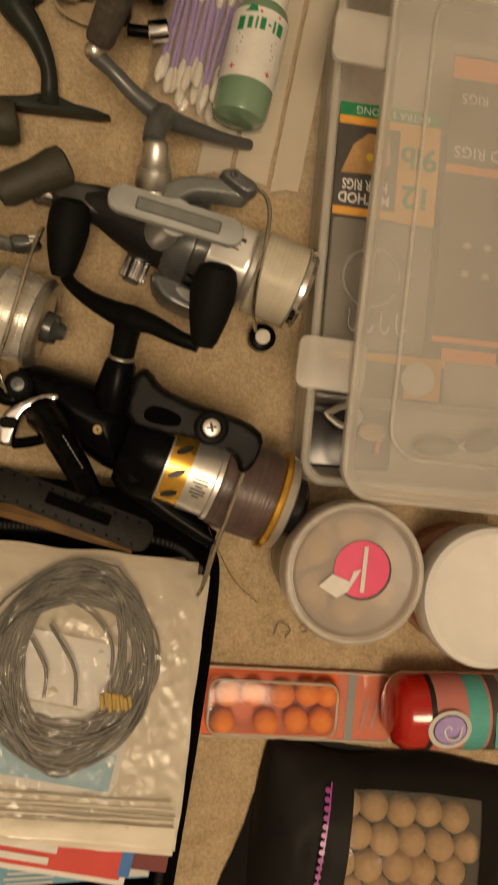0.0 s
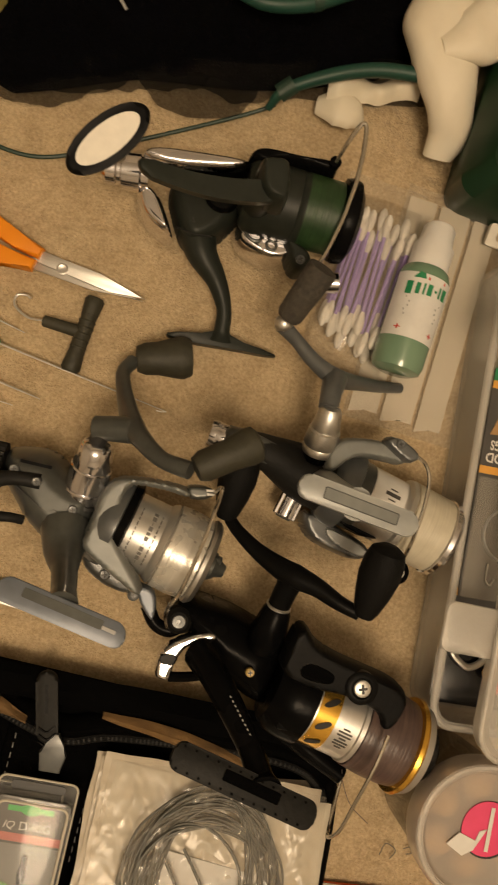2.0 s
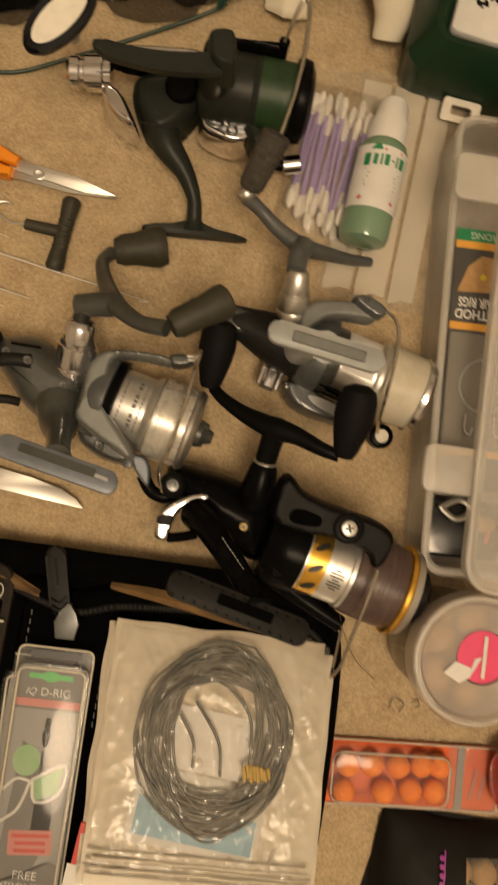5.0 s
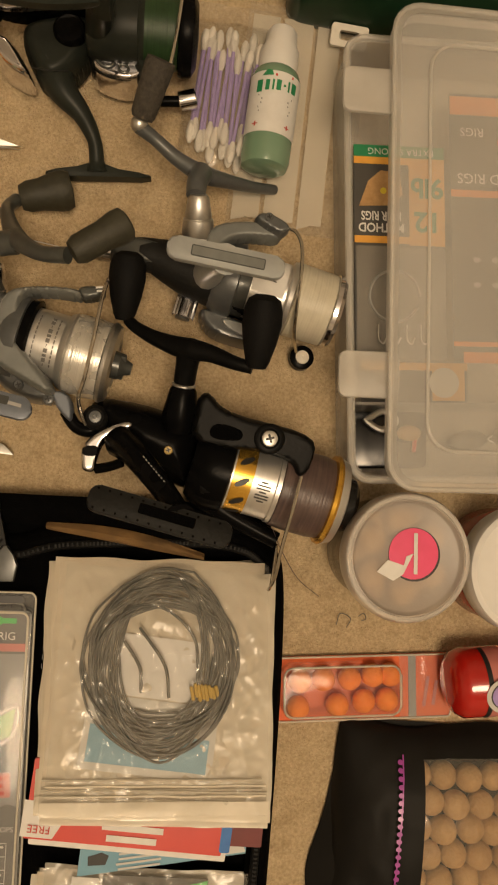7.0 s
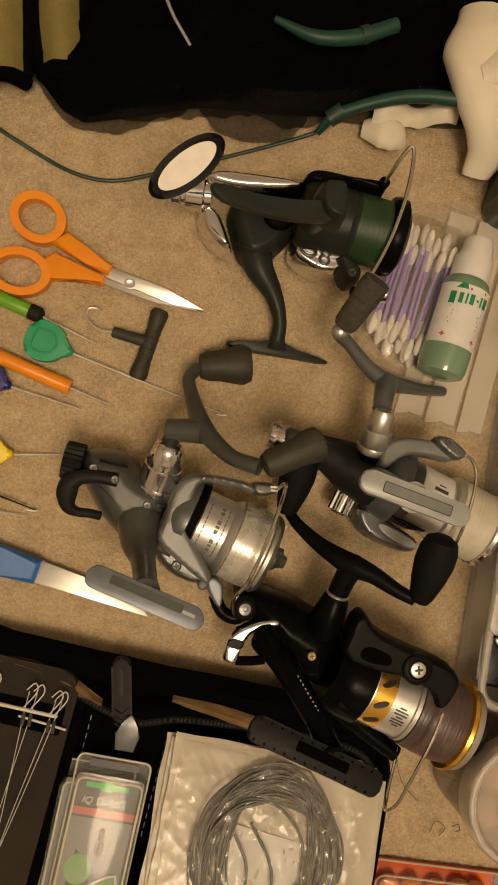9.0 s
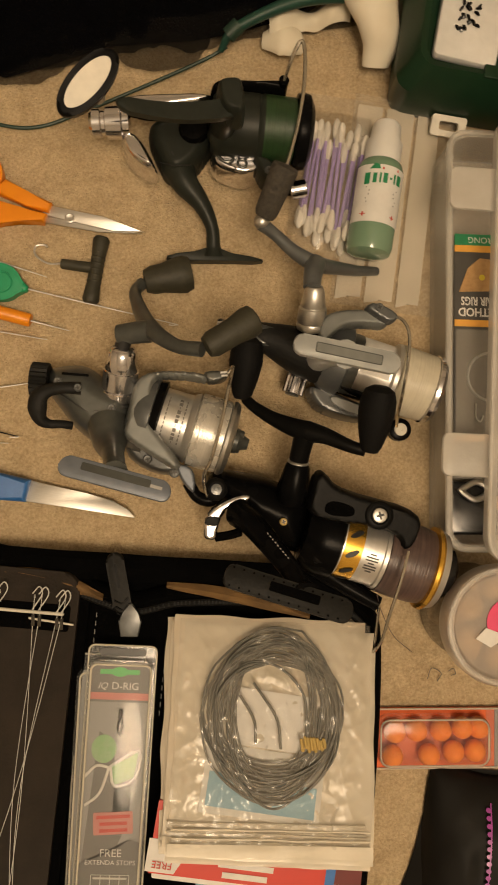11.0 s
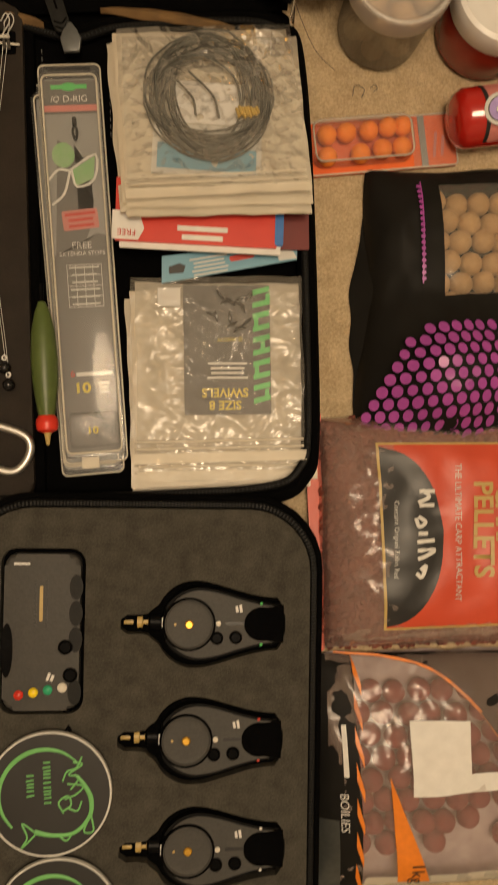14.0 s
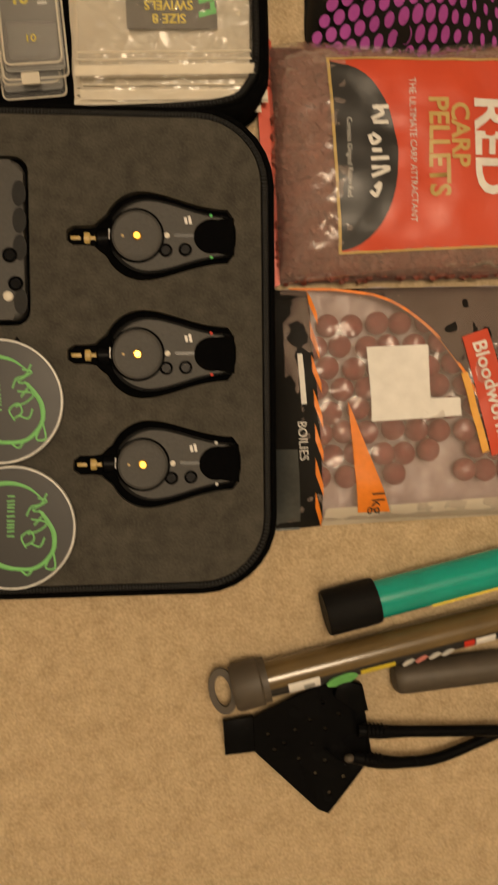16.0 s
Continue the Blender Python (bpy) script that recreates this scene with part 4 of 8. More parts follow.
    part("bail_wire", tube(B(), [(0.0000, 0.0400, 0.060), (0.0060, 0.0375, 0.0640), (0.0115, 0.0300, 0.0650), (0.0155, 0.0142, 0.0650), (0.0190, -0.0047, 0.0600), (0.0235, -0.0160, 0.045), (0.0300, -0.0210, 0.025)], 0.0011, 8), "wire", r)
    w = part("line_roller", lathe(B(), [(0, -0.004), (0.0078, -0.004), (0.0078, 0.003), (0.006, 0.004), (0, 0.004)], pose(0.0362, -0.0205, 0.009), 24), "black", r)
    part("roller_cap", lathe(B(), [(0.0045, 0.004), (0.0042, 0.0052), (0.001, 0.0054), (0.001, 0.0045), (0, 0.0045)], pose(0.0362, -0.0205, 0.009), 20), "cream", w)
    h0, h1 = (-0.0465, 0.0165, 0.046), (-0.0545, 0.0430, 0.0640)
    h = along(h0, h1)[0]
    part("handle_cone", lathe(B(), [(0, 0.003), (0.0092, 0.003), (0.0098, 0.0055), (0.0090, 0.0075), (0.0096, 0.0085), (0.0088, 0.0170), (0.0076, 0.0178), (0.0080, 0.0186), (0.0062, 0.0290), (0.0048, 0.0310), (0, 0.0310)], h, 32), "steel", r, "satin silver handle cone")
    part("cone_base", lathe(B(), [(0, -0.003), (0.0072, -0.002), (0.0090, 0.0032)], h, 24), "black", r)
    a = part("handle_arm", tube(B(), [(-0.0975, 0.0680, 0.0640), (-0.0870, 0.0655, 0.0600), (-0.0720, 0.0610, 0.0540), (-0.0560, 0.0605, 0.0460), (-0.0400, 0.0670, 0.0320), (-0.0240, 0.0745, 0.0180), (-0.0110, 0.0815, 0.0080)], [0.0044, 0.0038, 0.0044, 0.0056, 0.0044, 0.0036, 0.0032], 12), "reel_mid", r)
    part("handle_neck", tube(B(), [(-0.0555, 0.0405, 0.0620), (-0.0570, 0.0490, 0.0590), (-0.0570, 0.0590, 0.0500)], [0.0056, 0.0060, 0.0070], 14, 6), "reel_mid", a)
    part("handle_end", ball(B(), (-0.0975, 0.0690, 0.0645), 0.0050), "steel", a)
    part("handle_knob", lathe(B(), [(0, 0), (0.006, 0.0005), (0.0072, 0.003), (0.0078, 0.016), (0.0085, 0.030), (0.008, 0.033), (0, 0.0335)], along((-0.0970, 0.0720, 0.0650), (-0.0935, 0.1000, 0.0830))[0], 18), "cork_grip", a, "worn dark cork handle grip")


def reel_a():
    r = thing("fishing_reel", (0.112, 0.398, 0), -7.1, "dark green fishing reel with chrome trim and oval knob", "fishing reel", "fishing reels")
    ax = lambda u: (u, 0.002, 0.036)
    body = part("body", dome(B(), [(-0.0530, -0.0030), (-0.0500, 0.0060), (-0.0300, 0.0130), (-0.0080, 0.0150), (-0.0050, 0.0000), (-0.0120, -0.0136), (-0.0190, -0.0240), (-0.0300, -0.0320), (-0.0390, -0.0290), (-0.0450, -0.0180)], 0.004, 0.032, 0.008), "reel_green", r)
    part("side_boss", lathe(B(), [(0, 0), (0.0100, 0), (0.0100, 0.006), (0.0085, 0.008), (0.0060, 0.0085), (0, 0.0085)], pose(-0.0215, -0.001, 0.028), 28), "black", body)
    screw_head(r, -0.0342, -0.0187, 0.0305, 0.0030)
    part("seam", tube(B(), [(-0.0430, -0.0235, 0.0262), (-0.0330, -0.0260, 0.0300), (-0.0220, -0.0245, 0.0290)], 0.0005, 6, 5), "ink_black", body)
    b = lathe(B(), [(0, 0), (0.0075, 0.0), (0.0092, 0.002), (0.0092, 0.007), (0.0080, 0.008), (0.0080, 0.010), (0.0104, 0.011), (0.0108, 0.021), (0.0092, 0.022), (0.0092, 0.026), (0, 0.027)], along((-0.0900, -0.0015, 0.026), (-0.060, 0.0015, 0.028))[0], 28)
    cap = part("chrome_cap", b, "chrome", r, "chrome rear drag cap")
    ts = part("top_strip", dome(B(), [(-0.0700, 0.0090), (-0.0640, 0.0150), (-0.0400, 0.0190), (-0.0120, 0.0230), (-0.0070, 0.0180), (-0.0120, 0.0130), (-0.0500, 0.0060)], 0.020, 0.0400, 0.004, 0.001), "black", r)
    part("chrome_trim", dome(B(), [(-0.0710, 0.0050), (-0.0665, 0.0125), (-0.0400, 0.0165), (-0.0125, 0.0200), (-0.0115, 0.0140), (-0.0300, 0.0090), (-0.0540, 0.0040)], 0.036, 0.0440, 0.0032, 0.0008), "chrome", ts, "polished chrome strip")
    part("chrome_mark", bars(B(), -0.0470, 0.0120, 0.009, 0.0013, 1, 0.01, 9, z=0.0431), "ink_red", ts, smooth=False)
    b = dome(B(), [(-0.0710, -0.0070), (-0.0660, -0.0030), (-0.0575, -0.0050), (-0.0500, -0.0160), (-0.0425, -0.0290), (-0.0470, -0.0300), (-0.0560, -0.0270), (-0.0655, -0.0200)], 0.004, 0.0300, 0.0045, 0.0009)
    part("chrome_side", b, "chrome", r, "chrome rear wedge")
    b = dome(B(), [(-0.0085, -0.0050), (-0.0030, -0.0060), (0.0100, -0.0120), (0.0260, -0.0170), (0.0250, -0.0260), (0.0130, -0.0300), (-0.0030, -0.0260), (-0.0095, -0.0200)], 0.008, 0.0330, 0.0035, 0.0009)
    cs = part("chrome_side", b, "chrome", r, "chrome rotor trim")
    part("trim_ring", tube(B(), [(x, y, 0.0335) for x, y in oval(0.0052, 0.0040, 18, 0.0010, -0.0175, -20)], 0.0011, 8, 0, closed=True), "reel_grey", cs)
    part("trim_ring", tube(B(), [(x, y, 0.0332) for x, y in oval(0.0030, 0.0026, 14, 0.0120, -0.0215, -20)], 0.0009, 8, 0, closed=True), "reel_grey", cs)
    st = tube(B(), [(-0.0310, -0.0200, 0.018), (-0.0250, -0.0330, 0.020), (-0.0130, -0.0460, 0.018), (-0.0050, -0.0600, 0.015), (-0.0030, -0.0720, 0.011), (-0.0025, -0.0775, 0.009)], [0.0120, 0.0092, 0.0060, 0.0044, 0.0048, 0.0075], 14)
    part("stem", st, "reel_green", r)
    part("foot", prism(B(), smooth2([(-0.0345, -0.0835), (-0.0335, -0.0805), (-0.0090, -0.0755), (-0.0025, -0.0715), (0.0040, -0.0755), (0.0310, -0.0778), (0.0320, -0.0800), (0.0060, -0.0815), (-0.0190, -0.0838)], 1), 0.004, 0.0125, None, 0.0008), "reel_green", r)
    m = along(ax(-0.010), ax(0.05))[0]
    part("rotor", lathe(B(), [(0, 0), (0.0170, 0), (0.0200, 0.003), (0.0212, 0.010), (0.0212, 0.030), (0.0195, 0.032), (0, 0.032)], m, 40), "reel_green", r)
    up = part("bail_arm", dome(B(), [(-0.0130, 0.0190), (-0.0110, 0.0255), (-0.0030, 0.0285), (0.0150, 0.0290), (0.0355, 0.0320), (0.0390, 0.0270), (0.0360, 0.0215), (0.0200, 0.0225), (0.0040, 0.0210), (-0.0030, 0.0150)], 0.030, 0.0500, 0.004, 0.001), "black", r)
    part("arm_end", rod(B(), (0.0345, 0.0275, 0.044), (0.0345, 0.0275, 0.053), 0.0034), "black", up)
    lo = part("bail_arm", dome(B(), [(-0.0070, 0.0010), (0.0030, -0.0010), (0.0120, -0.0060), (0.0220, -0.0140), (0.0360, -0.0200), (0.0370, -0.0290), (0.0300, -0.0350), (0.0240, -0.0310), (0.0190, -0.0190), (0.0060, -0.0090)], 0.020, 0.0400, 0.004, 0.001), "reel_green", r)
    screw_head(lo, 0.0292, -0.0272, 0.0402, 0.0026)
    m = along(ax(0), ax(0.05))[0]
    s = part("spool", lathe(B(), [(0.0180, 0.010), (0.0198, 0.012), (0.0200, 0.020), (0.0208, 0.021), (0.0214, 0.024)], m, 40), "reel_green", r)
    part("line", lathe(B(), [(0.0200, 0.023), (0.0212, 0.024), (0.0208, 0.044), (0.0195, 0.0445)], m, 48), "line_green", s, "green fishing line wound on the spool")
    part("lip", lathe(B(), [(0.0195, 0.0445), (0.0235, 0.045), (0.0245, 0.048), (0.0235, 0.053), (0.018, 0.056), (0, 0.057)], m, 40), "black", s)
    part("bail_wire", tube(B(), [(0.0345, 0.0270, 0.052), (0.0375, 0.0360, 0.064), (0.0415, 0.0440, 0.0690), (0.0445, 0.0400, 0.0690), (0.0460, 0.0198, 0.066), (0.0440, -0.0060, 0.060), (0.0400, -0.0260, 0.048), (0.0345, -0.0320, 0.038)], [0.0011, 0.0012, 0.0013, 0.0013, 0.0013, 0.0012, 0.0011, 0.0011], 8), "wire", r)
    part("chrome_nut", rod(B(), (0.0470, -0.0310, 0.018), (0.0580, -0.0285, 0.020), 0.0062), "chrome", r)
    part("nut_shank", rod(B(), (0.0350, -0.0320, 0.018), (0.0480, -0.0308, 0.018), 0.0034), "black", r)
    a = part("handle_arm", prism(B(), smooth2([(-0.0770, -0.0180), (-0.0740, -0.0260), (-0.0600, -0.0275), (-0.0380, -0.0275), (-0.0200, -0.0240), (-0.0040, -0.0190), (0.0000, -0.0070), (-0.0120, -0.0100), (-0.0330, -0.0160), (-0.0560, -0.0190)], 2), 0.0930, 0.0985, pose(0, 0, -0.0040, 0, 6.0, 0), 0.0016, 3), "reel_green", r)
    part("arm_hub", dome(B(), [(-0.0095, -0.0025), (-0.0060, 0.0008), (0.0029, 0.0024), (0.0070, 0.0000), (0.0098, -0.0165), (0.0068, -0.0212), (-0.0052, -0.0187)], 0.078, 0.1010, 0.003, 0.0009), "reel_green", a)
    part("handle_post", rod(B(), (-0.0040, -0.0050, 0.034), (0.0000, -0.0090, 0.080), 0.0085, 0.0070), "reel_green", r)
    m = pose(-0.0785, -0.0225, 0.1195, 16, -10, 50)
    k = part("handle_knob", prism(B(), oval(0.0225, 0.0100, 40), -0.006, 0.003, m, 0.0024, 3), "black_satin", a, "black oval knob rim")
    part("knob_face", prism(B(), oval(0.0172, 0.0066, 36), 0.003, 0.0036, m), "cream", k, "cream oval knob face")
    part("knob_post", rod(B(), (-0.0740, -0.0220, 0.102), (-0.0775, -0.0222, 0.116), 0.0035), "steel", a)


reel_a()
reel_b()
reel_c()
reel_d()


# ---- rig wallet with its contents ----
WO, WR = (0.075, -0.07), -9.2


def wal(u, v, z=0.0):
    """A place in the rig wallet's own frame, as a world place."""
    p = pose(WO[0], WO[1], 0, 0, 0, WR) @ Vector((u, v, z))
    return (p.x, p.y, p.z)


def rig_wallet():
    w = thing("rig_wallet", (*WO, 0), WR, "open black zipped fishing rig wallet on carpet", "tackle wallet")
    part("base", prism(B(), rr(0.40, 0.368, 0.022, 6, -0.102, -0.006), 0.0, 0.010, None, 0.003), "fabric", w)
    way = [(-0.29, 0.166), (-0.20, 0.170), (-0.150, 0.167), (-0.110, 0.157), (-0.067, 0.146), (-0.035, 0.154), (0.030, 0.1600), (0.066, 0.1600), (0.084, 0.153), (0.0925, 0.136), (0.0945, 0.06), (0.0945, -0.06), (0.0925, -0.145), (0.086, -0.168), (0.066, -0.180), (0.0, -0.183), (-0.10, -0.183), (-0.29, -0.183)]
    high = lambda y: 0.0285 - 0.0105 * min(1.0, max(0.0, (y - 0.06) / 0.08))
    part("rim", tube(B(), [(x * 1.03, y * 1.035, high(y) - 0.0105) for x, y in way], 0.0072, 12, 6, flat=1.7), "fabric", w, "padded black fabric rim")
    part("zip_tape", tube(B(), [(x, y, high(y)) for x, y in way], 0.0028, 8, 6), "black_matt", w)
    b = B()
    ring = curve_pts([(x, y, high(y) + 0.003) for x, y in way], 10)
    for p, q in zip(ring, ring[1:]):
        d = (q - p).length
        k = max(1, int(d / 0.0022))
        a = math.degrees(math.atan2(q.y - p.y, q.x - p.x))
        for i in range(k):
            c = p.lerp(q, i / k)
            box(b, 0.0010, 0.0022, 0.0009, pose(c.x, c.y, c.z - 0.0004, 0, 0, a))
    part("zip_teeth", b, "rubber", w, "dark metal zip teeth", smooth=False)["kind"] = "stuff"
    pn = part("flap_panel", prism(B(), rr(0.196, 0.352, 0.012, 5, -0.199, -0.008), 0.010, 0.024, None, 0.003), "panel", w, "dark foam panel for holding rigs")
    # hidden block added under the stack so that leaflet and bags rest on something
    part("bag_prop", prism(B(), rr(0.104, 0.100, 0.010, 4, 0.024, 0.042), 0.009, 0.031, None, 0.004), "fabric", w, "unseen black block added to hold the bags up")
    part("hinge_strip", box(B(), 0.008, 0.35, 0.01, pose(-0.0985, -0.006, 0.012), 0.002), "fabric", w)
    # slot drawn as a thin black plate for its shaded inside
    part("slot", prism(B(), rr(0.075, 0.017, 0.002, 3, -0.143, 0.1385), 0.0240, 0.0243), "fabric", pn)

    def band(s, t):
        u = -0.30 + 0.39 * s
        return Vector((u, 0.166 + 0.018 * t - 0.004 * math.sin(3 * s + 1), 0.018 + 0.004 * wob(u, t * 0.1, 30) + 0.004 * math.sin(t * 3.1)))
    part("handle_strap", sheet(B(), 70, 4, band), "fabric", w, "black webbing strap")

    def fold(u0, u1, v0, v1, lift):
        return lambda s, t: Vector((u0 + (u1 - u0) * s, v0 + (v1 - v0) * (t * (0.35 + 0.65 * math.sin(math.pi * min(1, s * 0.9 + 0.05)))) - 0.012 * s, 0.0205 + lift * math.sin(math.pi * t) + 0.002 * wob(s, t, 5)))
    part("lining", sheet(B(), 20, 6, fold(-0.150, -0.086, 0.163, 0.173, 0.003)), "camo", w, "tan and brown camouflage lining")
    part("lining", sheet(B(), 20, 6, fold(-0.046, 0.050, 0.163, 0.172, 0.003)), "camo", w, "tan and brown camouflage lining")
    z = part("zip_pull", prism(B(), rr(0.0118, 0.040, 0.0058, 6), -0.003, 0.003, pose(-0.0767, 0.1640, 0.0240, 0, 0, 16), 0.002, 3), "rubber", w, "black rubber zip pull")
    b = B()
    for k in range(3):
        tube(b, [(-0.0045, -0.010 - 0.004 * k, 0.0032), (0, -0.013 - 0.004 * k, 0.0034), (0.0045, -0.010 - 0.004 * k, 0.0032)], 0.0006, 6, 4)
    bars(b, 0, 0.005, 0.016, 0.0016, 1, 0.002, 90, z=0.003)
    b.transform(pose(-0.0767, 0.1640, 0.0240, 0, 0, 16))
    part("ridge", b, "black", z)
    part("zip_slider", prism(B(), [(-0.0055, -0.009), (0.0055, -0.009), (0.0075, 0.001), (0.004, 0.006), (0.0015, 0.012), (-0.0015, 0.012), (-0.004, 0.006), (-0.0075, 0.001)], -0.002, 0.002, pose(-0.0668, 0.1400, 0.0265, 0, 0, 3), 0.0008), "reel_mid", w)
    # stitches beside the slider
    b = B()
    for k in range(12):
        for u in (-0.090, -0.042):
            box(b, 0.0005, 0.003, 0.0005, pose(u, 0.140 - 0.0055 * k, 0.0105, 0, 0, 3))
    part("stitch", b, "card_mid", w, smooth=False)["kind"] = "stuff"


rig_wallet()


def rig(u0, v0, u1, v1, bow, lead, seed):
    p0 = wal(u0, v0, 0.026)
    r = thing("fishing_rig", p0, 0, "thin fishing rig with hooklink and small lead on foam panel" if lead else "thin fishing rig line pinned to foam panel", "fishing rig", "rigs on the foam panel")
    pts = [wal(u0, v0 + 0.010, 0.027), wal(u0, v0, 0.0285), wal((u0 + u1) / 2 + bow, (v0 + v1) / 2, 0.026), wal(u1, v1, 0.026)]
    b = tube(B(), pts, 0.00022, 6, 10)
    tube(b, [wal(u0 - 0.002, v0 + 0.012, 0.0275), wal(u0 + 0.002, v0 + 0.017, 0.029), wal(u0 + 0.004, v0 + 0.012, 0.0275), wal(u0 - 0.001, v0 + 0.002, 0.028)], 0.0004, 6, 6)
    part("hooklink", b, "card_light", r, flat_world=True)
    part("swivel", tube(B(), [wal(u0, v0 - 0.001, 0.0285), wal(u0 + 0.0005, v0 - 0.008, 0.028)], 0.0011, 8, 4), "cork_grip", r, flat_world=True)
    if lead:
        q = wal(u1, v1 - 0.006, 0.0285)
        part("lead", ball(B(), q, 0.0043, u=16, v=10), "black_gloss", r, "small round dark lead", flat_world=True)
        part("lead_eye", tube(B(), [wal(u1 + 0.0016 * math.cos(a), v1 + 0.001 + 0.0016 * math.sin(a), 0.0285) for a in (0, 1.26, 2.5, 3.77, 5.03)], 0.0005, 6, 4, closed=True), "steel", r, flat_world=True)


rig(-0.128, 0.141, -0.126, -0.093, 0.004, True, 1)
rig(-0.124, 0.141, -0.118, -0.086, -0.007, True, 2)
rig(-0.113, 0.140, -0.1155, -0.098, -0.010, True, 3)
rig(-0.110, 0.140, -0.150, -0.07, 0.004, False, 4)
rig(-0.150, 0.142, -0.142, -0.10, 0.0, False, 5)
pin = thing("rig_pin_bar", wal(-0.135, 0.1415, 0.024), WR, "white bar of rig pins on dark foam panel", "rig pin")
part("bar", rod(B(), (-0.03, 0, 0.003), (0.026, 0, 0.003), 0.0011), "cream", pin)
part("pin", rod(B(), (0.004, -0.004, 0.0035), (0.033, -0.006, 0.0035), 0.0007), "cream", pin)


def rig_pack(u, v, z, rz, front):
    p = thing("rig_pack", wal(u, v, z), WR + rz, "clear blister pack with grey printed rig card" if front else "clear blister pack under another pack", "rig pack", "rig packs")
    card = part("card", prism(B(), rr(0.040, 0.268, 0.003, 4, 0, -0.002), 0.001, 0.002), "card_grey", p, "grey and white printed card")
    top = prism(B(), rr(0.044, 0.284, 0.004, 4, 0, 0.001), 0.0, 0.0008)
    bl = part("blister", top, "blister", p, "clear plastic blister")
    b = prism(B(), rr(0.0425, 0.272, 0.005, 5, 0, -0.001), 0.0008, 0.0085, None, 0.002, 3)
    part("dome", b, "blister", bl)
    b = tube(B(), [(x, y, 0.0085) for x, y in rr(0.038, 0.266, 0.004, 4, 0, -0.001)], 0.0007, 6, 0, closed=True)
    tube(b, [(x, y, 0.0012) for x, y in rr(0.0435, 0.2835, 0.004, 4, 0, 0.001)], 0.0006, 6, 0, closed=True)
    part("blister_ridge", b, "film_tape", bl)
    part("hang_hole", prism(B(), rr(0.030, 0.0045, 0.002, 4, 0, 0.1385), 0.0009, 0.0012), "ink_black", bl)
    if not front:
        return
    H = 0.0021
    flat = lambda x, y: H
    part("panel_dark", patch(B(), [(-0.019, 0.107), (0.019, 0.107), (0.019, 0.131), (-0.019, 0.131)], flat, 0.0002, 0.05), "card_mid", card, smooth=False)
    b = bars(B(), -0.001, 0.1262, 0.026, 0.0030, 1, 0.01, 0, z=H, off=0.0005)
    prism(b, oval(0.0055, 0.0030, 20, -0.001, 0.1262), H, H + 0.0007)
    part("logo", b, "ink_green", card, "green brand mark", smooth=False)
    text("writing", "D-RIG", 0.0066, 0.003, 0.1172, 0, "ink_white", card, z=H + 0.0003)
    text("writing", "IQ", 0.0058, -0.0115, 0.1172, 0, "ink_white", card, z=H + 0.0003, shear=0.3)
    part("band", patch(B(), [(-0.019, 0.1085), (0.019, 0.1085), (0.019, 0.1130), (-0.019, 0.1130)], flat, 0.0006, 0.05), "card_pink", card, smooth=False)
    part("panel_dark", patch(B(), [(-0.019, -0.01)] + [(-0.019 + 0.030 * math.sin(a), 0.045 + 0.045 * math.cos(a)) for a in (0.25, 0.6, 0.9, 1.2, 1.57, 1.9, 2.3, 2.7)], flat, 0.0003, 0.05), "card_mid", card, smooth=False)
    part("panel_light", patch(B(), [(0.0, 0.034), (0.019, 0.028), (0.019, 0.106), (-0.019, 0.106), (-0.019, 0.094), (0.0, 0.085), (0.011, 0.065), (0.010, 0.045)], flat, 0.0003, 0.05), "card_grey", card, smooth=False)
    part("glow_green", patch(B(), oval(0.008, 0.009, 20, -0.008, 0.0775), flat, 0.0006, 0.05), "ink_mgreen", card, smooth=False)
    b = prism(B(), [(-0.003, 0.066), (0.014, 0.076), (0.012, 0.060), (0.000, 0.055)], H + 0.0006, H + 0.0009)
    part("lens", b, "ink_mgreen", card, smooth=False)
    b = tube(B(), [(-0.003, 0.067, H + 0.001), (0.0145, 0.077, H + 0.001), (0.0125, 0.0595, H + 0.001), (0.0, 0.0545, H + 0.001)], 0.0009, 6, 3, closed=True, flat=0.4)
    tube(b, [(-0.004, 0.066, H + 0.001), (-0.012, 0.067, H + 0.001), (-0.019, 0.060, H + 0.001)], 0.0009, 6, 4, flat=0.4)
    tube(b, [(-0.004, 0.066, H + 0.001), (-0.009, 0.050, H + 0.001), (-0.018, 0.042, H + 0.001)], 0.0009, 6, 4, flat=0.4)
    part("glasses_print", b, "ink_white", card, "white spectacles printed on the card")
    b = tube(B(), [(0.0015, 0.103, 0.005), (0.0015, 0.098, 0.005)], [0.0014, 0.0018], 8, 4)
    tube(b, [(0.0015, 0.098, 0.005), (0.003, 0.093, 0.005), (0.0015, 0.087, 0.005), (0.000, 0.093, 0.005)], 0.0009, 8, 5, closed=True)
    part("swivel", b, "black_gloss", p, "small black swivel clip")
    part("stamp", prism(B(), rr(0.025, 0.014, 0.001, 2, 0.003, 0.031), H + 0.0003, H + 0.0007, pose(0, 0, 0, 0, 0, 4)), "card_pink", card, smooth=False)
    part("stamp_writing", bars(B(), 0.001, 0.031, 0.022, 0.0021, 3, 0.0042, 4, z=H, off=0.0009), "ink_red", card, smooth=False)
    part("panel_dark", patch(B(), [(-0.019, -0.133), (0.019, -0.133), (0.019, 0.019), (0.012, 0.021), (-0.001, 0.012), (-0.019, 0.006)], flat, 0.00035, 0.05), "card_mid", card, smooth=False)
    text("writing", "FREE", 0.0068, 0.0005, 0.0125, 0, "ink_white", card, z=H + 0.0003)
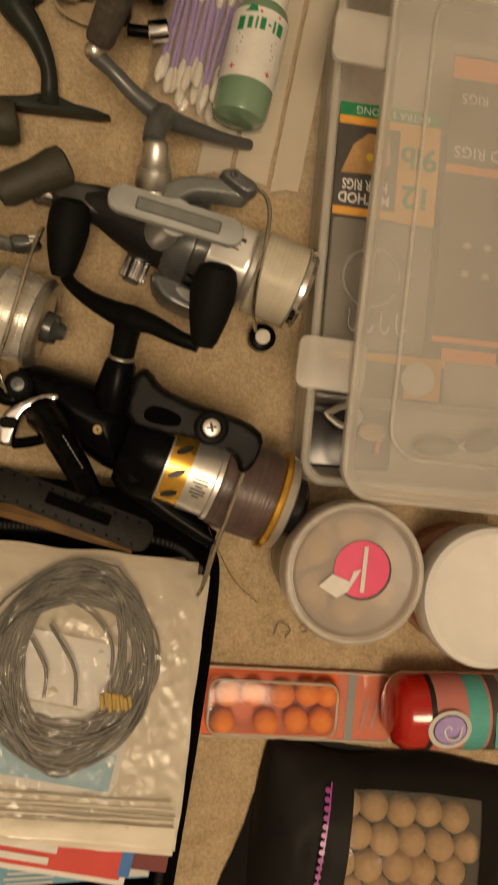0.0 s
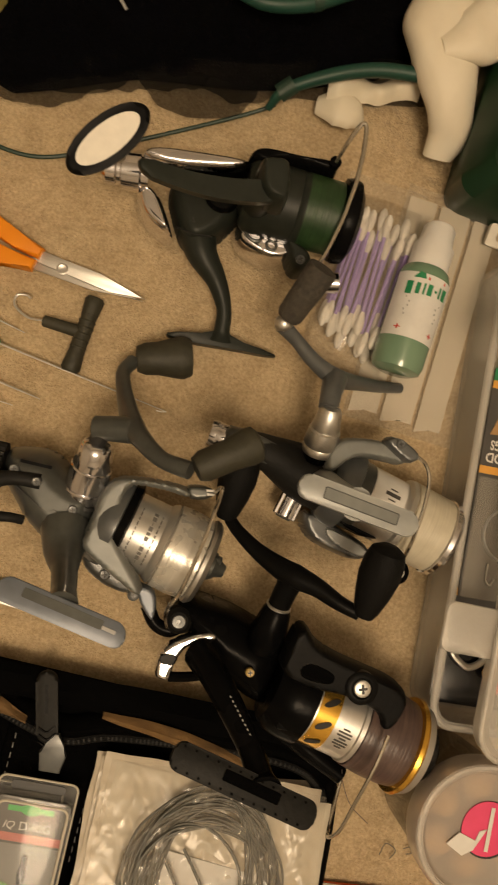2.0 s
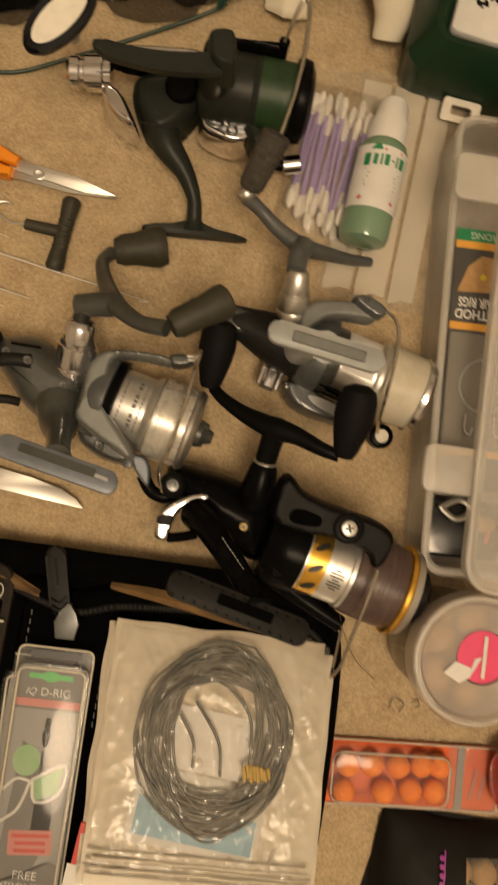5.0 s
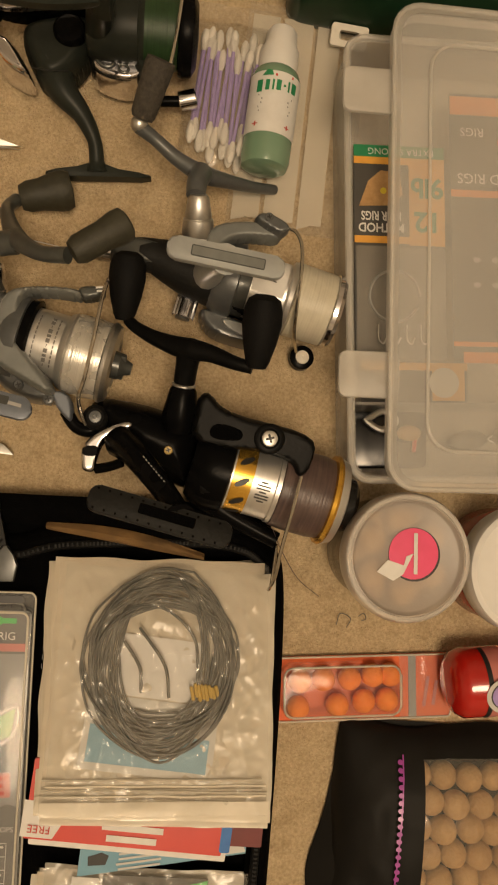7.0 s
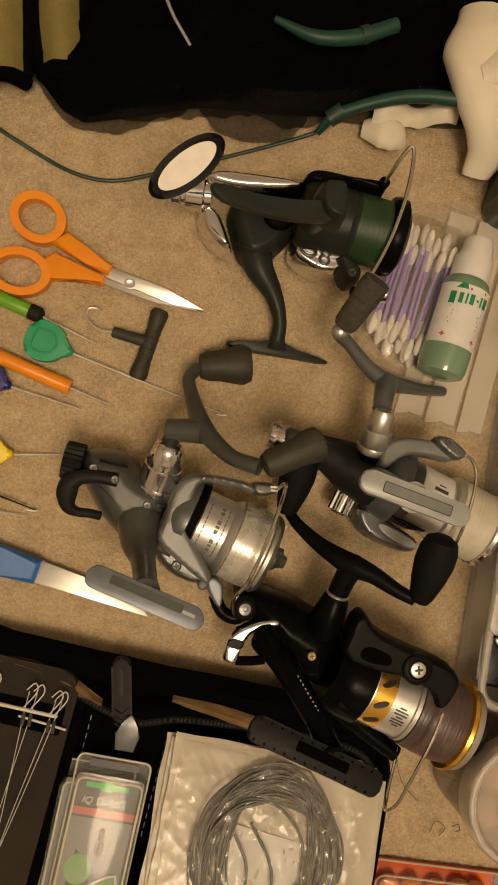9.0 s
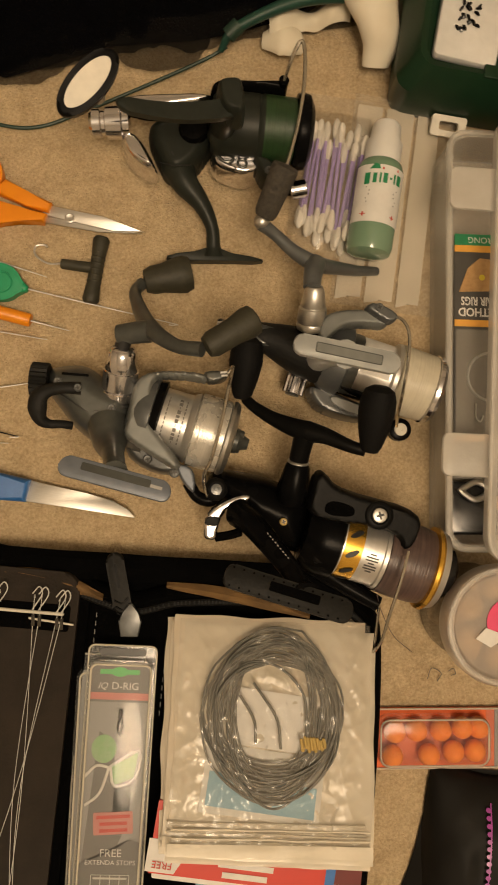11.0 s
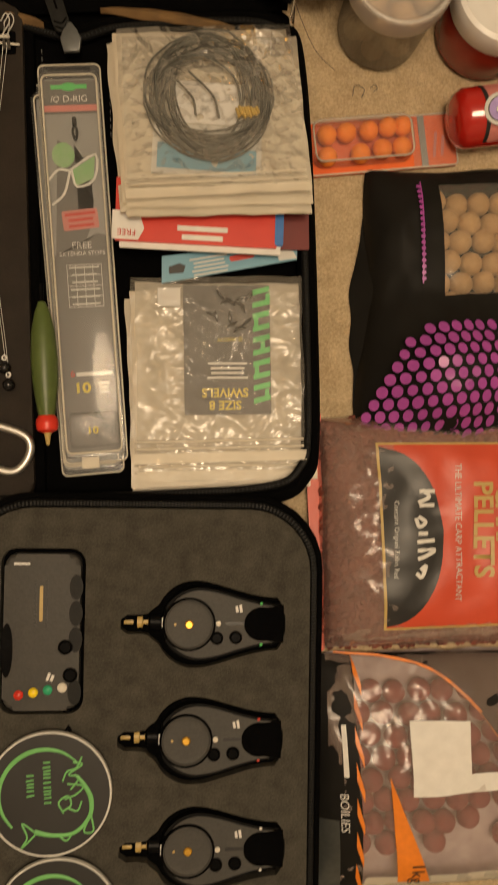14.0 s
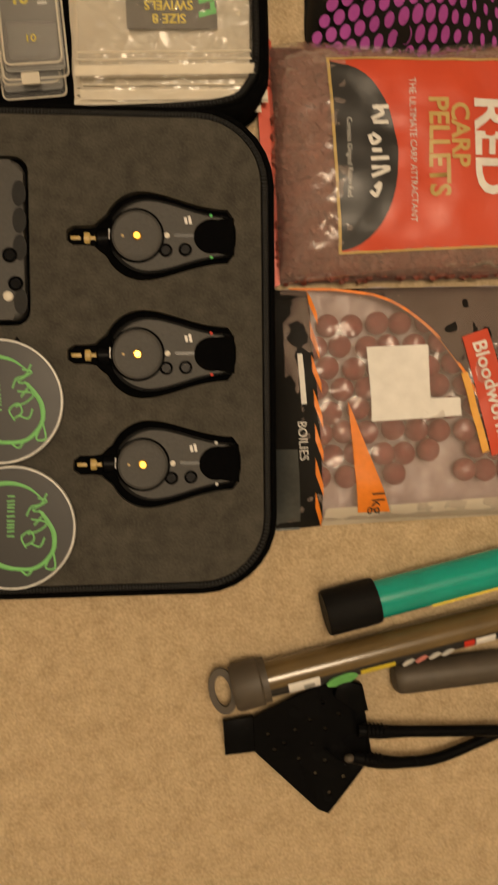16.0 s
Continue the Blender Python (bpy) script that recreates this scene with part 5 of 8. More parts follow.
    text("writing", "EXTENDA STOPS", 0.0042, 0.0005, 0.0067, 0, "ink_white", card, z=H + 0.0003)
    b = B()
    for k in range(5):
        box(b, 0.024, 0.0004, 0.0003, pose(0.001, -0.001 - 0.0075 * k, H + 0.0006))
    for k in range(5):
        box(b, 0.0004, 0.030, 0.0003, pose(-0.011 + 0.006 * k, -0.016, H + 0.0006))
    bars(b, 0.001, -0.016, 0.022, 0.0012, 6, 0.0052, 0, z=H, off=0.0009)
    part("table_print", b, "card_light", card, "pale printed table", smooth=False)
    part("writing_bar", bars(B(), 0.003, -0.0785, 0.026, 0.0028, 1, 0.004, 0, z=H, off=0.0006), "ink_white", card, smooth=False)
    text("writing", "6", 0.007, -0.012, -0.078, 0, "ink_red", card, z=H + 0.0003)
    text("writing", "10", 0.0100, -0.006, -0.0885, 0, "ink_yellow", card, z=H + 0.0003, width=1.2, bold=0.0003)
    part("writing_bar", bars(B(), 0.009, -0.0885, 0.008, 0.0016, 3, 0.003, 0, z=H, off=0.0006), "ink_white", card, smooth=False)
    part("blister_box", prism(B(), rr(0.034, 0.024, 0.003, 4, 0.001, -0.118), 0.003, 0.0105, None, 0.002), "blister", bl)
    text("writing", "10", 0.0068, 0.0, -0.119, 0, "ink_yellow", card, z=0.011, width=1.2)
    part("seal_tab", prism(B(), rr(0.012, 0.008, 0.001, 2, -0.004, -0.141), 0.001, 0.003), "film_tape", bl)


rig_pack(-0.0690, -0.0270, 0.0105, 3.2, False)
rig_pack(-0.0635, -0.0185, 0.0215, 2.4, True)


def zip_bag(u, v, z, rz, w, h, wave, seed, label, strips=True, side=-1, skin="film_milky", lean=0.0):
    """A clear grip-seal bag, its zip strip along one end."""
    g = thing("grip_seal_bag", wal(u, v, z), WR + rz, label, "plastic bag", "grip-seal bags")
    g.matrix_world = g.matrix_world @ Matrix.Rotation(radians(-lean), 4, "X")
    fold = creases(seed)

    def f(s, t):
        x, y = (s - 0.5) * w, (t - 0.5) * h
        edge = min(s, 1 - s, t, 1 - t) * 6
        lift = wave * (0.25 + 0.35 * wob(x, y, 18, seed) + 0.85 * fold(x, y)) * min(1, 0.3 + edge)
        return Vector((x + 0.0015 * wob(y, 0, 40, seed), y + 0.0015 * wob(x, 1, 40, seed), max(0.0006, 0.001 + lift)))
    part("film", sheet(B(), 110, 116, f), skin, g, "crinkled clear plastic film")
    if strips:
        b = B()
        for k in range(2):
            y = side * (h / 2 - 0.010 - 0.005 * k)
            tube(b, [(-w / 2 + 0.002 + (w - 0.004) * i / 8, y + 0.0006 * wob(i, k, 1.3, seed), 0.0022 + wave * 0.8) for i in range(9)], 0.0007, 6, 4)
        part("zip_strip", b, "film_tape", g)
        part("lip", sheet(B(), 30, 3, lambda s, t: Vector(((s - 0.5) * w, side * (h / 2 - 0.007 * t), 0.0018 + wave * 0.7 + 0.0009 * wob(s, t, 8, seed)))), "film_tape", g)
    return g


LEAN = 13.5
for k, (du, dv, rz_) in enumerate(((-0.006, 0.000, 2.6), (0.003, -0.006, -1.4), (-0.004, -0.002, 1.6), (0.002, -0.008, -0.4), (-0.002, 0.002, 0.9), (0.003, -0.003, -0.8))):
    zip_bag(0.0300 + du, 0.0805 + dv, 0.0300 + 0.0019 * k, rz_ + 1.5, 0.126, 0.138, 0.0020, 3 + k, "clear grip-seal bag of rig parts in a stack", lean=LEAN, skin="film_milky" if k > 4 else "film_pale")


def laid(ob):
    """Lies on the leaning stack of bags."""
    ob.matrix_world = ob.matrix_world @ Matrix.Rotation(radians(-LEAN), 4, "X")
    BASE[ob] = ob.matrix_world.copy()
    return ob


card = laid(thing("tackle_card", wal(0.026, 0.052, 0.0480), WR - 4, "white and blue-grey card inside a clear bag", "card"))
part("sheet", prism(B(), rr(0.075, 0.040, 0.001, 2), 0, 0.0008), "card_light", card, smooth=False)
part("print", patch(B(), [(-0.034, -0.016), (0.034, -0.016), (0.034, 0.002), (-0.034, 0.004)], lambda x, y: 0.0008, 0.0003, 0.1), "card_blue", card, smooth=False)
part("insert", prism(B(), rr(0.05, 0.034, 0.001, 2, 0.0, 0.038), 0, 0.001), "paper_white", card, smooth=False)


def line_coil():
    c = laid(thing("tubing_coil", wal(0.0290, 0.0930, 0.0398), WR, "coil of dark grey rig tubing in a clear bag", "tubing coil"))
    rnd = random.Random(8)
    for k in range(34):
        rx, ry = 0.0425 - 0.017 * rnd.random() ** 1.5, 0.0515 - 0.019 * rnd.random() ** 1.5
        cx, cy, tilt, zz = 0.008 * (rnd.random() - 0.5), 0.008 * (rnd.random() - 0.5), rnd.random() * 6, 0.001 + 0.0042 * rnd.random()
        pts = []
        for i in range(12):
            a = tilt + i * math.pi / 6
            q = 1 + 0.07 * wob(math.cos(a), math.sin(a), 1.5, k * 3.1)
            pts.append((cx + rx * q * math.cos(a), cy + ry * q * math.sin(a), zz + 0.0015 * math.sin(a * 2 + k)))
        part("loop", tube(B(), pts, 0.0007, 6, 5, closed=True), "coil", c)
    for pts in ([(-0.030, -0.004, 0.004), (-0.024, 0.026, 0.005), (-0.002, 0.030, 0.005), (0.018, 0.014, 0.004), (0.022, -0.012, 0.004)],
                [(-0.022, 0.010, 0.005), (-0.012, -0.004, 0.0055), (-0.010, -0.018, 0.005)], [(-0.014, 0.018, 0.005), (0.002, -0.002, 0.0055), (0.006, -0.020, 0.005)],
                [(0.010, -0.030, 0.005), (0.026, -0.018, 0.005), (0.030, 0.004, 0.005)]):
        part("loose_end", tube(B(), pts, 0.0009, 6, 6), "coil", c)
    b = B()
    for i in range(8):
        rod(b, (0.018 + 0.002 * i, -0.014 + 0.003 * rnd.random(), 0.006), (0.020 + 0.002 * i, -0.022 + 0.004 * rnd.random(), 0.006), 0.0011, seg=8)
    part("crimp", b, "ink_gold", c, "small brass crimps")["kind"] = "stuff"


line_coil()
zip_bag(0.0300, 0.0820, 0.0450, 2.5, 0.124, 0.138, 0.0034, 21, "crinkled clear bag holding a coil of tubing", skin="film", lean=LEAN)

leaf = thing("leaflet", wal(0.0180, 0.0100, 0.0405), WR - 3.5, "folded red printed leaflet under plastic bags", "leaflet")
part("page", prism(B(), rr(0.112, 0.044, 0.001, 2, 0, 0.001), 0, 0.002), "card_red", leaf, "glossy red cover", smooth=False)
part("page", prism(B(), rr(0.112, 0.044, 0.001, 2, 0.003, -0.003), -0.0022, -0.0004), "paper_white", leaf, "white inner page", smooth=False)
part("page", prism(B(), rr(0.006, 0.040, 0.001, 2, 0.0575, 0.001), 0.0002, 0.0022), "blue", leaf, "blue edge", smooth=False)
part("corner", patch(B(), [(-0.058, -0.020), (-0.040, -0.020), (-0.036, -0.012), (-0.040, 0.0), (-0.058, 0.0)], lambda x, y: 0.002, 0.0003, 0.1), "paper_white", leaf, smooth=False)
text("writing", "FREE", 0.0062, -0.048, -0.015, 180, "ink_red", leaf, z=0.0023)
part("writing_bar", bars(B(), 0.004, -0.0135, 0.036, 0.0036, 2, 0.0062, 0, z=0.002), "ink_white", leaf, smooth=False)
sl = thing("card_sleeve", wal(0.045, 0.003, 0.0330), WR - 1, "dark red card sleeve under a leaflet", "card")
part("sheet", prism(B(), rr(0.105, 0.030, 0.001, 2), -0.001, 0.0005), "maroon", sl, smooth=False)

bp_ = thing("hook_packet", wal(0.0400, -0.0210, 0.0265), WR + 4, "light blue hook packet with hanging hole", "packet")
q = part("card", prism(B(), [(-0.049, -0.010), (0.049, -0.001), (0.050, 0.007), (0.040, 0.012), (-0.047, 0.009)], 0, 0.0022), "card_blue", bp_, smooth=False)
part("hole", prism(B(), [(-0.043, -0.004), (-0.033, -0.004), (-0.031, 0.001), (-0.035, 0.003), (-0.043, 0.001)], 0.0022, 0.0026), "ink_black", q, smooth=False)
part("print", bars(B(), -0.014, 0.0, 0.028, 0.0012, 5, 0.0028, 5, z=0.0022), "card_light", q, smooth=False)
part("red_print", prism(B(), rr(0.018, 0.004, 0.0015, 3, 0.010, 0.003), 0.0022, 0.0027, pose(0, 0, 0, 0, 0, 6)), "ink_red", q, smooth=False)
part("foil", prism(B(), [(0.034, 0.010), (0.047, 0.005), (0.049, 0.0), (0.036, -0.001)], 0.0022, 0.0027), "card_light", q, smooth=False)

# swivel packet and the bags under it
for k in range(4):
    zip_bag(0.030 + 0.002 * k, -0.108 - 0.0025 * (3 - k) + 0.004, 0.0105 + 0.0026 * k, (0.8, -1.6, 1.2, -0.9)[k], 0.129, 0.142, 0.0022, 31 + k, "clear grip-seal bag of terminal tackle in a stack", skin="film_thin" if k > 2 else "film_pale")
sw = thing("swivel_packet", wal(0.037, -0.082, 0.0235), WR - 1, "clear packet of swivels with grey card and green print", "packet")
card = part("card", prism(B(), rr(0.062, 0.093, 0.001, 2), 0, 0.0012), "card_dark", sw, smooth=False)
b = B()
for k in range(5):
    y, x0, x1 = 0.036 - 0.0172 * k, 0.0185, 0.0305
    for e, wd in ((-0.0062, 0.0038), (0.0030, 0.0038)):
        patch(b, [(x0, y + e), (x1, y + e + 0.003), (x1, y + e + 0.003 + wd), (x0, y + e + wd)], lambda x, y: 0.0012, 0.0005, 0.1)
    xm = x0 + (0.0095, 0.001, 0.0055, 0.001, 0.008)[k]
    patch(b, [(xm, y - 0.004), (xm + 0.003, y - 0.003), (xm + 0.003, y + 0.005), (xm, y + 0.004)], lambda x, y: 0.0012, 0.0006, 0.1)
part("lettering", b, "ink_green", card, "green brand lettering blocks", smooth=False)
text("writing", "SIZE 8", 0.0088, -0.002, -0.0395, 180, "ink_yellow", card, z=0.0013, bold=0.0002)
text("writing", "SWIVELS", 0.0088, -0.002, -0.0305, 180, "ink_yellow", card, z=0.0013, bold=0.0002)
text("writing", "QUANTITY", 0.0036, 0.002, 0.0075, 180, "ink_yellow", card, z=0.0013)
part("writing_bar", bars(B(), 0.0, -0.015, 0.030, 0.0014, 4, 0.0034, 180, z=0.0012), "ink_white", card, smooth=False)
part("insert", prism(B(), rr(0.016, 0.013, 0.0005, 2, -0.041, 0.038), 0, 0.001), "paper_white", card, smooth=False)
b = B()
rnd = random.Random(5)
for i in range(16):
    x, y, a = -0.008 + 0.022 * rnd.random(), 0.012 + 0.026 * rnd.random(), rnd.random() * 3
    tube(b, [(x, y, 0.003), (x + 0.004 * math.cos(a), y + 0.004 * math.sin(a), 0.0035), (x + 0.008 * math.cos(a), y + 0.008 * math.sin(a), 0.003)], [0.0005, 0.0013, 0.0005], 6, 3)
part("swivel", b, "black_gloss", sw, "small black swivels")["kind"] = "stuff"
zip_bag(0.030, -0.096, 0.0260, -0.3, 0.122, 0.132, 0.0048, 41, "crinkled clear outer packet over a swivel card", skin="film")

fl = thing("pole_float", wal(-0.0917, -0.034, 0.024), WR, "olive green waggler float with red band lying in wallet", "float")
m = along((0, 0, 0.006), (0.002, -0.107, 0.006))[0]
part("stem", lathe(B(), [(0, 0), (0.0016, 0.0005), (0.0018, 0.012), (0.0026, 0.013)], m, 14), "black", fl)
part("body", lathe(B(), [(0.0026, 0.013), (0.0052, 0.020), (0.0082, 0.034), (0.0092, 0.052), (0.0086, 0.070), (0.0066, 0.086), (0.0056, 0.092)], m, 28), "float_green", fl)
part("tip", lathe(B(), [(0.0056, 0.092), (0.0074, 0.0945), (0.0078, 0.098), (0.0070, 0.102), (0.003, 0.104)], m, 24), "red", fl, "bright red tip")
part("eye", lathe(B(), [(0.003, 0.104), (0.0022, 0.106), (0.0012, 0.112), (0, 0.113)], m, 12), "ink_gold", fl)

cb = thing("carabiner", wal(-0.128, -0.143, 0.024), WR - 24, "silver metal carabiner clip on the wallet", "carabiner")
part("body", tube(B(), [(-0.034, -0.011, 0.004), (-0.006, -0.015, 0.004), (0.018, -0.015, 0.004), (0.026, -0.006, 0.004), (0.025, 0.008, 0.004), (0.012, 0.013, 0.004), (-0.030, 0.007, 0.004), (-0.040, 0.002, 0.004), (-0.041, -0.006, 0.004)], 0.0030, 10, 6, closed=True), "steel", cb)
part("gate", rod(B(), (-0.026, 0.0075, 0.004), (0.008, 0.0122, 0.004), 0.0021), "chrome", cb)
part("split_ring", tube(B(), [(-0.042 + 0.009 * math.cos(a), -0.014 + 0.009 * math.sin(a), 0.004) for a in np.linspace(0, 5.6, 9)], 0.0007, 6, 4, closed=True), "wire", cb)


# ---- bite alarm case ----
AO, AR = (0.0, -0.410), -12.0


def alarm_pos(u, v, z=0.0):
    p = pose(AO[0], AO[1], 0, 0, 0, AR) @ Vector((u, v, z))
    return (p.x, p.y, p.z)


ALARM = [(0.0260 - 0.0265 * math.cos(a), 0.0248 * math.sin(a)) for a in np.linspace(0.35, math.pi / 2, 9)] + [(0.026 + 0.058 * k / 8, 0.0248 - 0.0118 * (0.5 - 0.5 * math.cos(math.pi * (k / 8) ** 0.85))) for k in range(1, 9)]
HOLE = [(x - 0.003, y + 0.0050) for x, y in ALARM]
outline = HOLE + [(0.086, 0.0)] + [(x, -y) for x, y in reversed(HOLE)] + [(-0.007, -0.010), (-0.010, -0.0065), (-0.028, -0.0065), (-0.028, 0.0065), (-0.010, 0.0065), (-0.007, 0.010)]
SPOTS = ((0.0012, 0.0765), (0.0005, -0.0023), (0.0030, -0.0764))


def cut_block(bm, outer, holes, z0, z1, zf):
    """A foam slab with pockets: the top face is filled between the outline and the pockets' edges."""
    loops = []
    for pts in [outer] + holes:
        vs = [bm.verts.new((x, y, z1)) for x, y in pts]
        loops.append((vs, [bm.edges.new((vs[i], vs[(i + 1) % len(vs)])) for i in range(len(vs))]))
    bmesh.ops.triangle_fill(bm, use_beauty=True, use_dissolve=False, edges=[e for _, es in loops for e in es])
    for n, (vs, _) in enumerate(loops):
        low = [bm.verts.new((v.co.x, v.co.y, z0 if n == 0 else zf)) for v in vs]
        for i in range(len(vs)):
            j = (i + 1) % len(vs)
            bm.faces.new((vs[i], vs[j], low[j], low[i]))
        if n:
            bm.faces.new(low)
    return bm


def alarm_case():
    c = thing("alarm_case", (*AO, 0), AR, "open black zipped bite alarm case with charcoal foam insert", "alarm case")
    part("shell", prism(B(), rr(0.250, 0.330, 0.050, 10, -0.0130, -0.001), 0.0, 0.034, None, 0.006, 3), "fabric", c)
    part("piping", tube(B(), [(x, y, 0.033) for x, y in rr(0.246, 0.326, 0.049, 7, -0.0130, -0.001)], 0.0032, 8, 0, closed=True), "fabric", c)
    pts = [(x, y, 0.037) for x, y in rr(0.238, 0.318, 0.046, 7, -0.0130, -0.001)]
    part("zip_tape", tube(B(), pts, 0.0026, 8, 0, closed=True), "black_matt", c)
    b = B()
    ring = [Vector(v) for v in pts + pts[:1]]
    for p, q in zip(ring, ring[1:]):
        d = (q - p).length
        k = max(1, int(d / 0.0022))
        for i in range(k):
            e = p.lerp(q, i / k)
            box(b, 0.0011, 0.003, 0.0012, pose(e.x, e.y, 0.0395, 0, 0, math.degrees(math.atan2(q.y - p.y, q.x - p.x))))
    part("zip_teeth", b, "rubber", c, smooth=False)["kind"] = "stuff"
    holes = [[(x + u, y + v) for x, y in smooth2(outline, 1)] for u, v in SPOTS]
    holes.append(rr(0.056, 0.111, 0.010, 4, -0.0787, 0.0722))
    part("foam_insert", cut_block(B(), rr(0.232, 0.312, 0.043, 8, -0.0130, -0.001), holes, 0.02, 0.0415, 0.012), "foam", c, "charcoal grey foam with cut pockets", smooth=False)
    part("cable", tube(B(), [(-0.062, 0.018, 0.036), (-0.060, 0.004, 0.040), (-0.066, -0.012, 0.044)], 0.003, 8), "black", c)


alarm_case()


def bite_alarm(u, v, first):
    a = thing("bite_alarm", alarm_pos(u, v, 0.012), AR, "black bite alarm with round speaker seated in case foam", "bite alarm", "bite alarms in the case")
    o = ALARM + [(0.079, 0.0115), (0.070, 0.0095), (0.064, 0.004), (0.062, 0.0), (0.064, -0.004), (0.070, -0.0095), (0.079, -0.0115)] + [(x, -y) for x, y in reversed(ALARM)]
    o = smooth2(o, 1)
    body = part("body", prism(B(), o, 0.0, 0.029, None, 0.004, 4), "black_matt", a)
    part("body_face", prism(B(), [(0.0025 + x * 0.93, y * 0.93) for x, y in o], 0.0275, 0.0297, None, 0.0008), "alarm_grey", body)
    sp = part("speaker", lathe(B(), [(0.0178, 0.0292), (0.0178, 0.0305), (0.0162, 0.031), (0.0155, 0.0302), (0.006, 0.0285), (0.003, 0.0300), (0, 0.0300)], pose(0.0185, 0, 0), 36), "alarm_grey", a)
    part("sensor_dot", lathe(B(), [(0.0030, 0), (0.0030, 0.0016), (0.0022, 0.0024), (0, 0.0024)], pose(0.0185, 0, 0.0296), 16), "gold", sp, "brass speaker centre")
    part("pin_hole", prism(B(), oval(0.0009, 0.0009, 8, 0.009, 0), 0.0300, 0.0304), "ink_gold", sp)
    for k, (x, y) in enumerate(((0.0375, -0.0095), (0.0505, -0.0090))):
        part("button", lathe(B(), [(0.0046, 0), (0.0044, 0.0016), (0.0036, 0.002), (0.003, 0.0014), (0, 0.0014)], pose(x, y, 0.0294), 18), "black", a)
    part("led", lathe(B(), [(0.0019, 0), (0.0018, 0.001), (0, 0.0014)], pose(0.0385, 0.0005, 0.0294), 12), "cream", a, "pale indicator light")
    part("groove", prism(B(), rr(0.019, 0.0022, 0.001, 3, 0.053, 0.0005), 0.0294, 0.0299), "ink_black", a)
    # line notch as raised black plates, its dark hollow given by colour
    part("yoke", prism(B(), oval(0.0125, 0.0118, 28, 0.0685, 0), 0.012, 0.0301, None, 0.0008), "fabric", a, "black line notch")
    part("notch", prism(B(), [(0.068, -0.0108), (0.0835, -0.0130), (0.0835, 0.0130), (0.068, 0.0108)], 0.010, 0.0303, None, 0.0006), "fabric", a)
    # raised black ring paints the shadow of the groove round the speaker
    part("speaker_groove_shade", lathe(B(), [(0.0166, 0.0299), (0.0168, 0.0312), (0.0180, 0.0312), (0.0182, 0.0295)], pose(0.0185, 0, 0), 40), "fabric", a, "black ring for the shaded groove round the speaker")
    part("ear_led", lathe(B(), [(0.0011, 0), (0, 0.0012)], pose(0.068, 0.0140, 0.0300), 8), ("ink_green", "ink_red", "ink_white")[first], a)
    part("ear_led", lathe(B(), [(0.0011, 0), (0, 0.0012)], pose(0.068, -0.0140, 0.0300), 8), ("ink_green", "ink_red", "ink_white")[first], a)
    part("print_mark", bars(B(), 0.0525, 0.0105, 0.0055, 0.0018, 2, 0.0027, -80, z=0.0295), "ink_white", a, smooth=False)
    part("print_mark", bars(B(), 0.0012, 0.001, 0.007, 0.0011, 2, 0.0016, 90, z=0.0288), "ink_white", a, smooth=False)
    m = along((-0.002, 0, 0.018), (-0.026, 0, 0.018))[0]
    th = part("thread", lathe(B(), [(0.006, 0), (0.0055, 0.007), (0.0042, 0.008), (0.0042, 0.011), (0.0055, 0.0115), (0.0055, 0.015), (0.0035, 0.0155), (0.0042, 0.018), (0.0042, 0.024), (0.0035, 0.0255), (0, 0.0255)], m, 20), "ink_gold", a, "brass screw thread")
    part("collar", lathe(B(), [(0.0075, -0.001), (0.0075, 0.006), (0.006, 0.0075)], m, 18), "black", a)


for i, (u, v) in enumerate(SPOTS):
    bite_alarm(u, v, i)

rc = thing("alarm_receiver", alarm_pos(-0.0787, 0.0722, 0.012), AR, "black alarm receiver with coloured lights in case foam", "receiver")
body = part("body", prism(B(), rr(0.050, 0.104, 0.008, 5), 0.0, 0.033, None, 0.0035, 4), "alarm_grey", rc)
part("grip", prism(B(), oval(0.004, 0.018, 20, -0.0225, -0.012), 0.0325, 0.0338), "black", body)
for k in range(4):
    part("grip_notch", prism(B(), oval(0.0045, 0.0085, 18, 0.0225, 0.030 - 0.0175 * k if k < 3 else -0.040), 0.0325, 0.0336), "rubber", body)
part("speaker_slot", prism(B(), rr(0.0022, 0.0235, 0.0008, 3, -0.0005, 0.019), 0.033, 0.0334), "ink_gold", rc, "brass-coloured speaker slot")
b = B()
for k in range(14):
    for s in (-0.0042, 0.0032):
        box(b, 0.0016, 0.0011, 0.0004, pose(s - 0.0002, 0.034 - 0.0023 * k, 0.0331))
part("speaker_vent", b, "ink_black", rc, smooth=False)
for x, y in ((0.016, -0.010), (0.0195, -0.0285)):
    part("button", lathe(B(), [(0.0050, 0), (0.0048, 0.0016), (0.004, 0.002), (0.0034, 0.0012), (0, 0.0012)], pose(x, y, 0.033), 20), "black", rc)
for k, mm in enumerate(("red", "yellow", "teal", "cream")):
    part("indicator_light", lathe(B(), [(0.0032, 0), (0.0032, 0.001), (0.002, 0.002), (0, 0.0023)], pose(-0.014 + 0.0095 * k, -0.0415 + 0.0016 * k, 0.033), 16), mm, rc)
part("print_mark", bars(B(), -0.0135, 0.0455, 0.011, 0.0016, 1, 0.002, 0, z=0.033), "ink_white", rc, smooth=False)
part("print_mark", bars(B(), 0.0065, -0.030, 0.0055, 0.0018, 2, 0.0027, 70, z=0.033), "ink_white", rc, smooth=False)


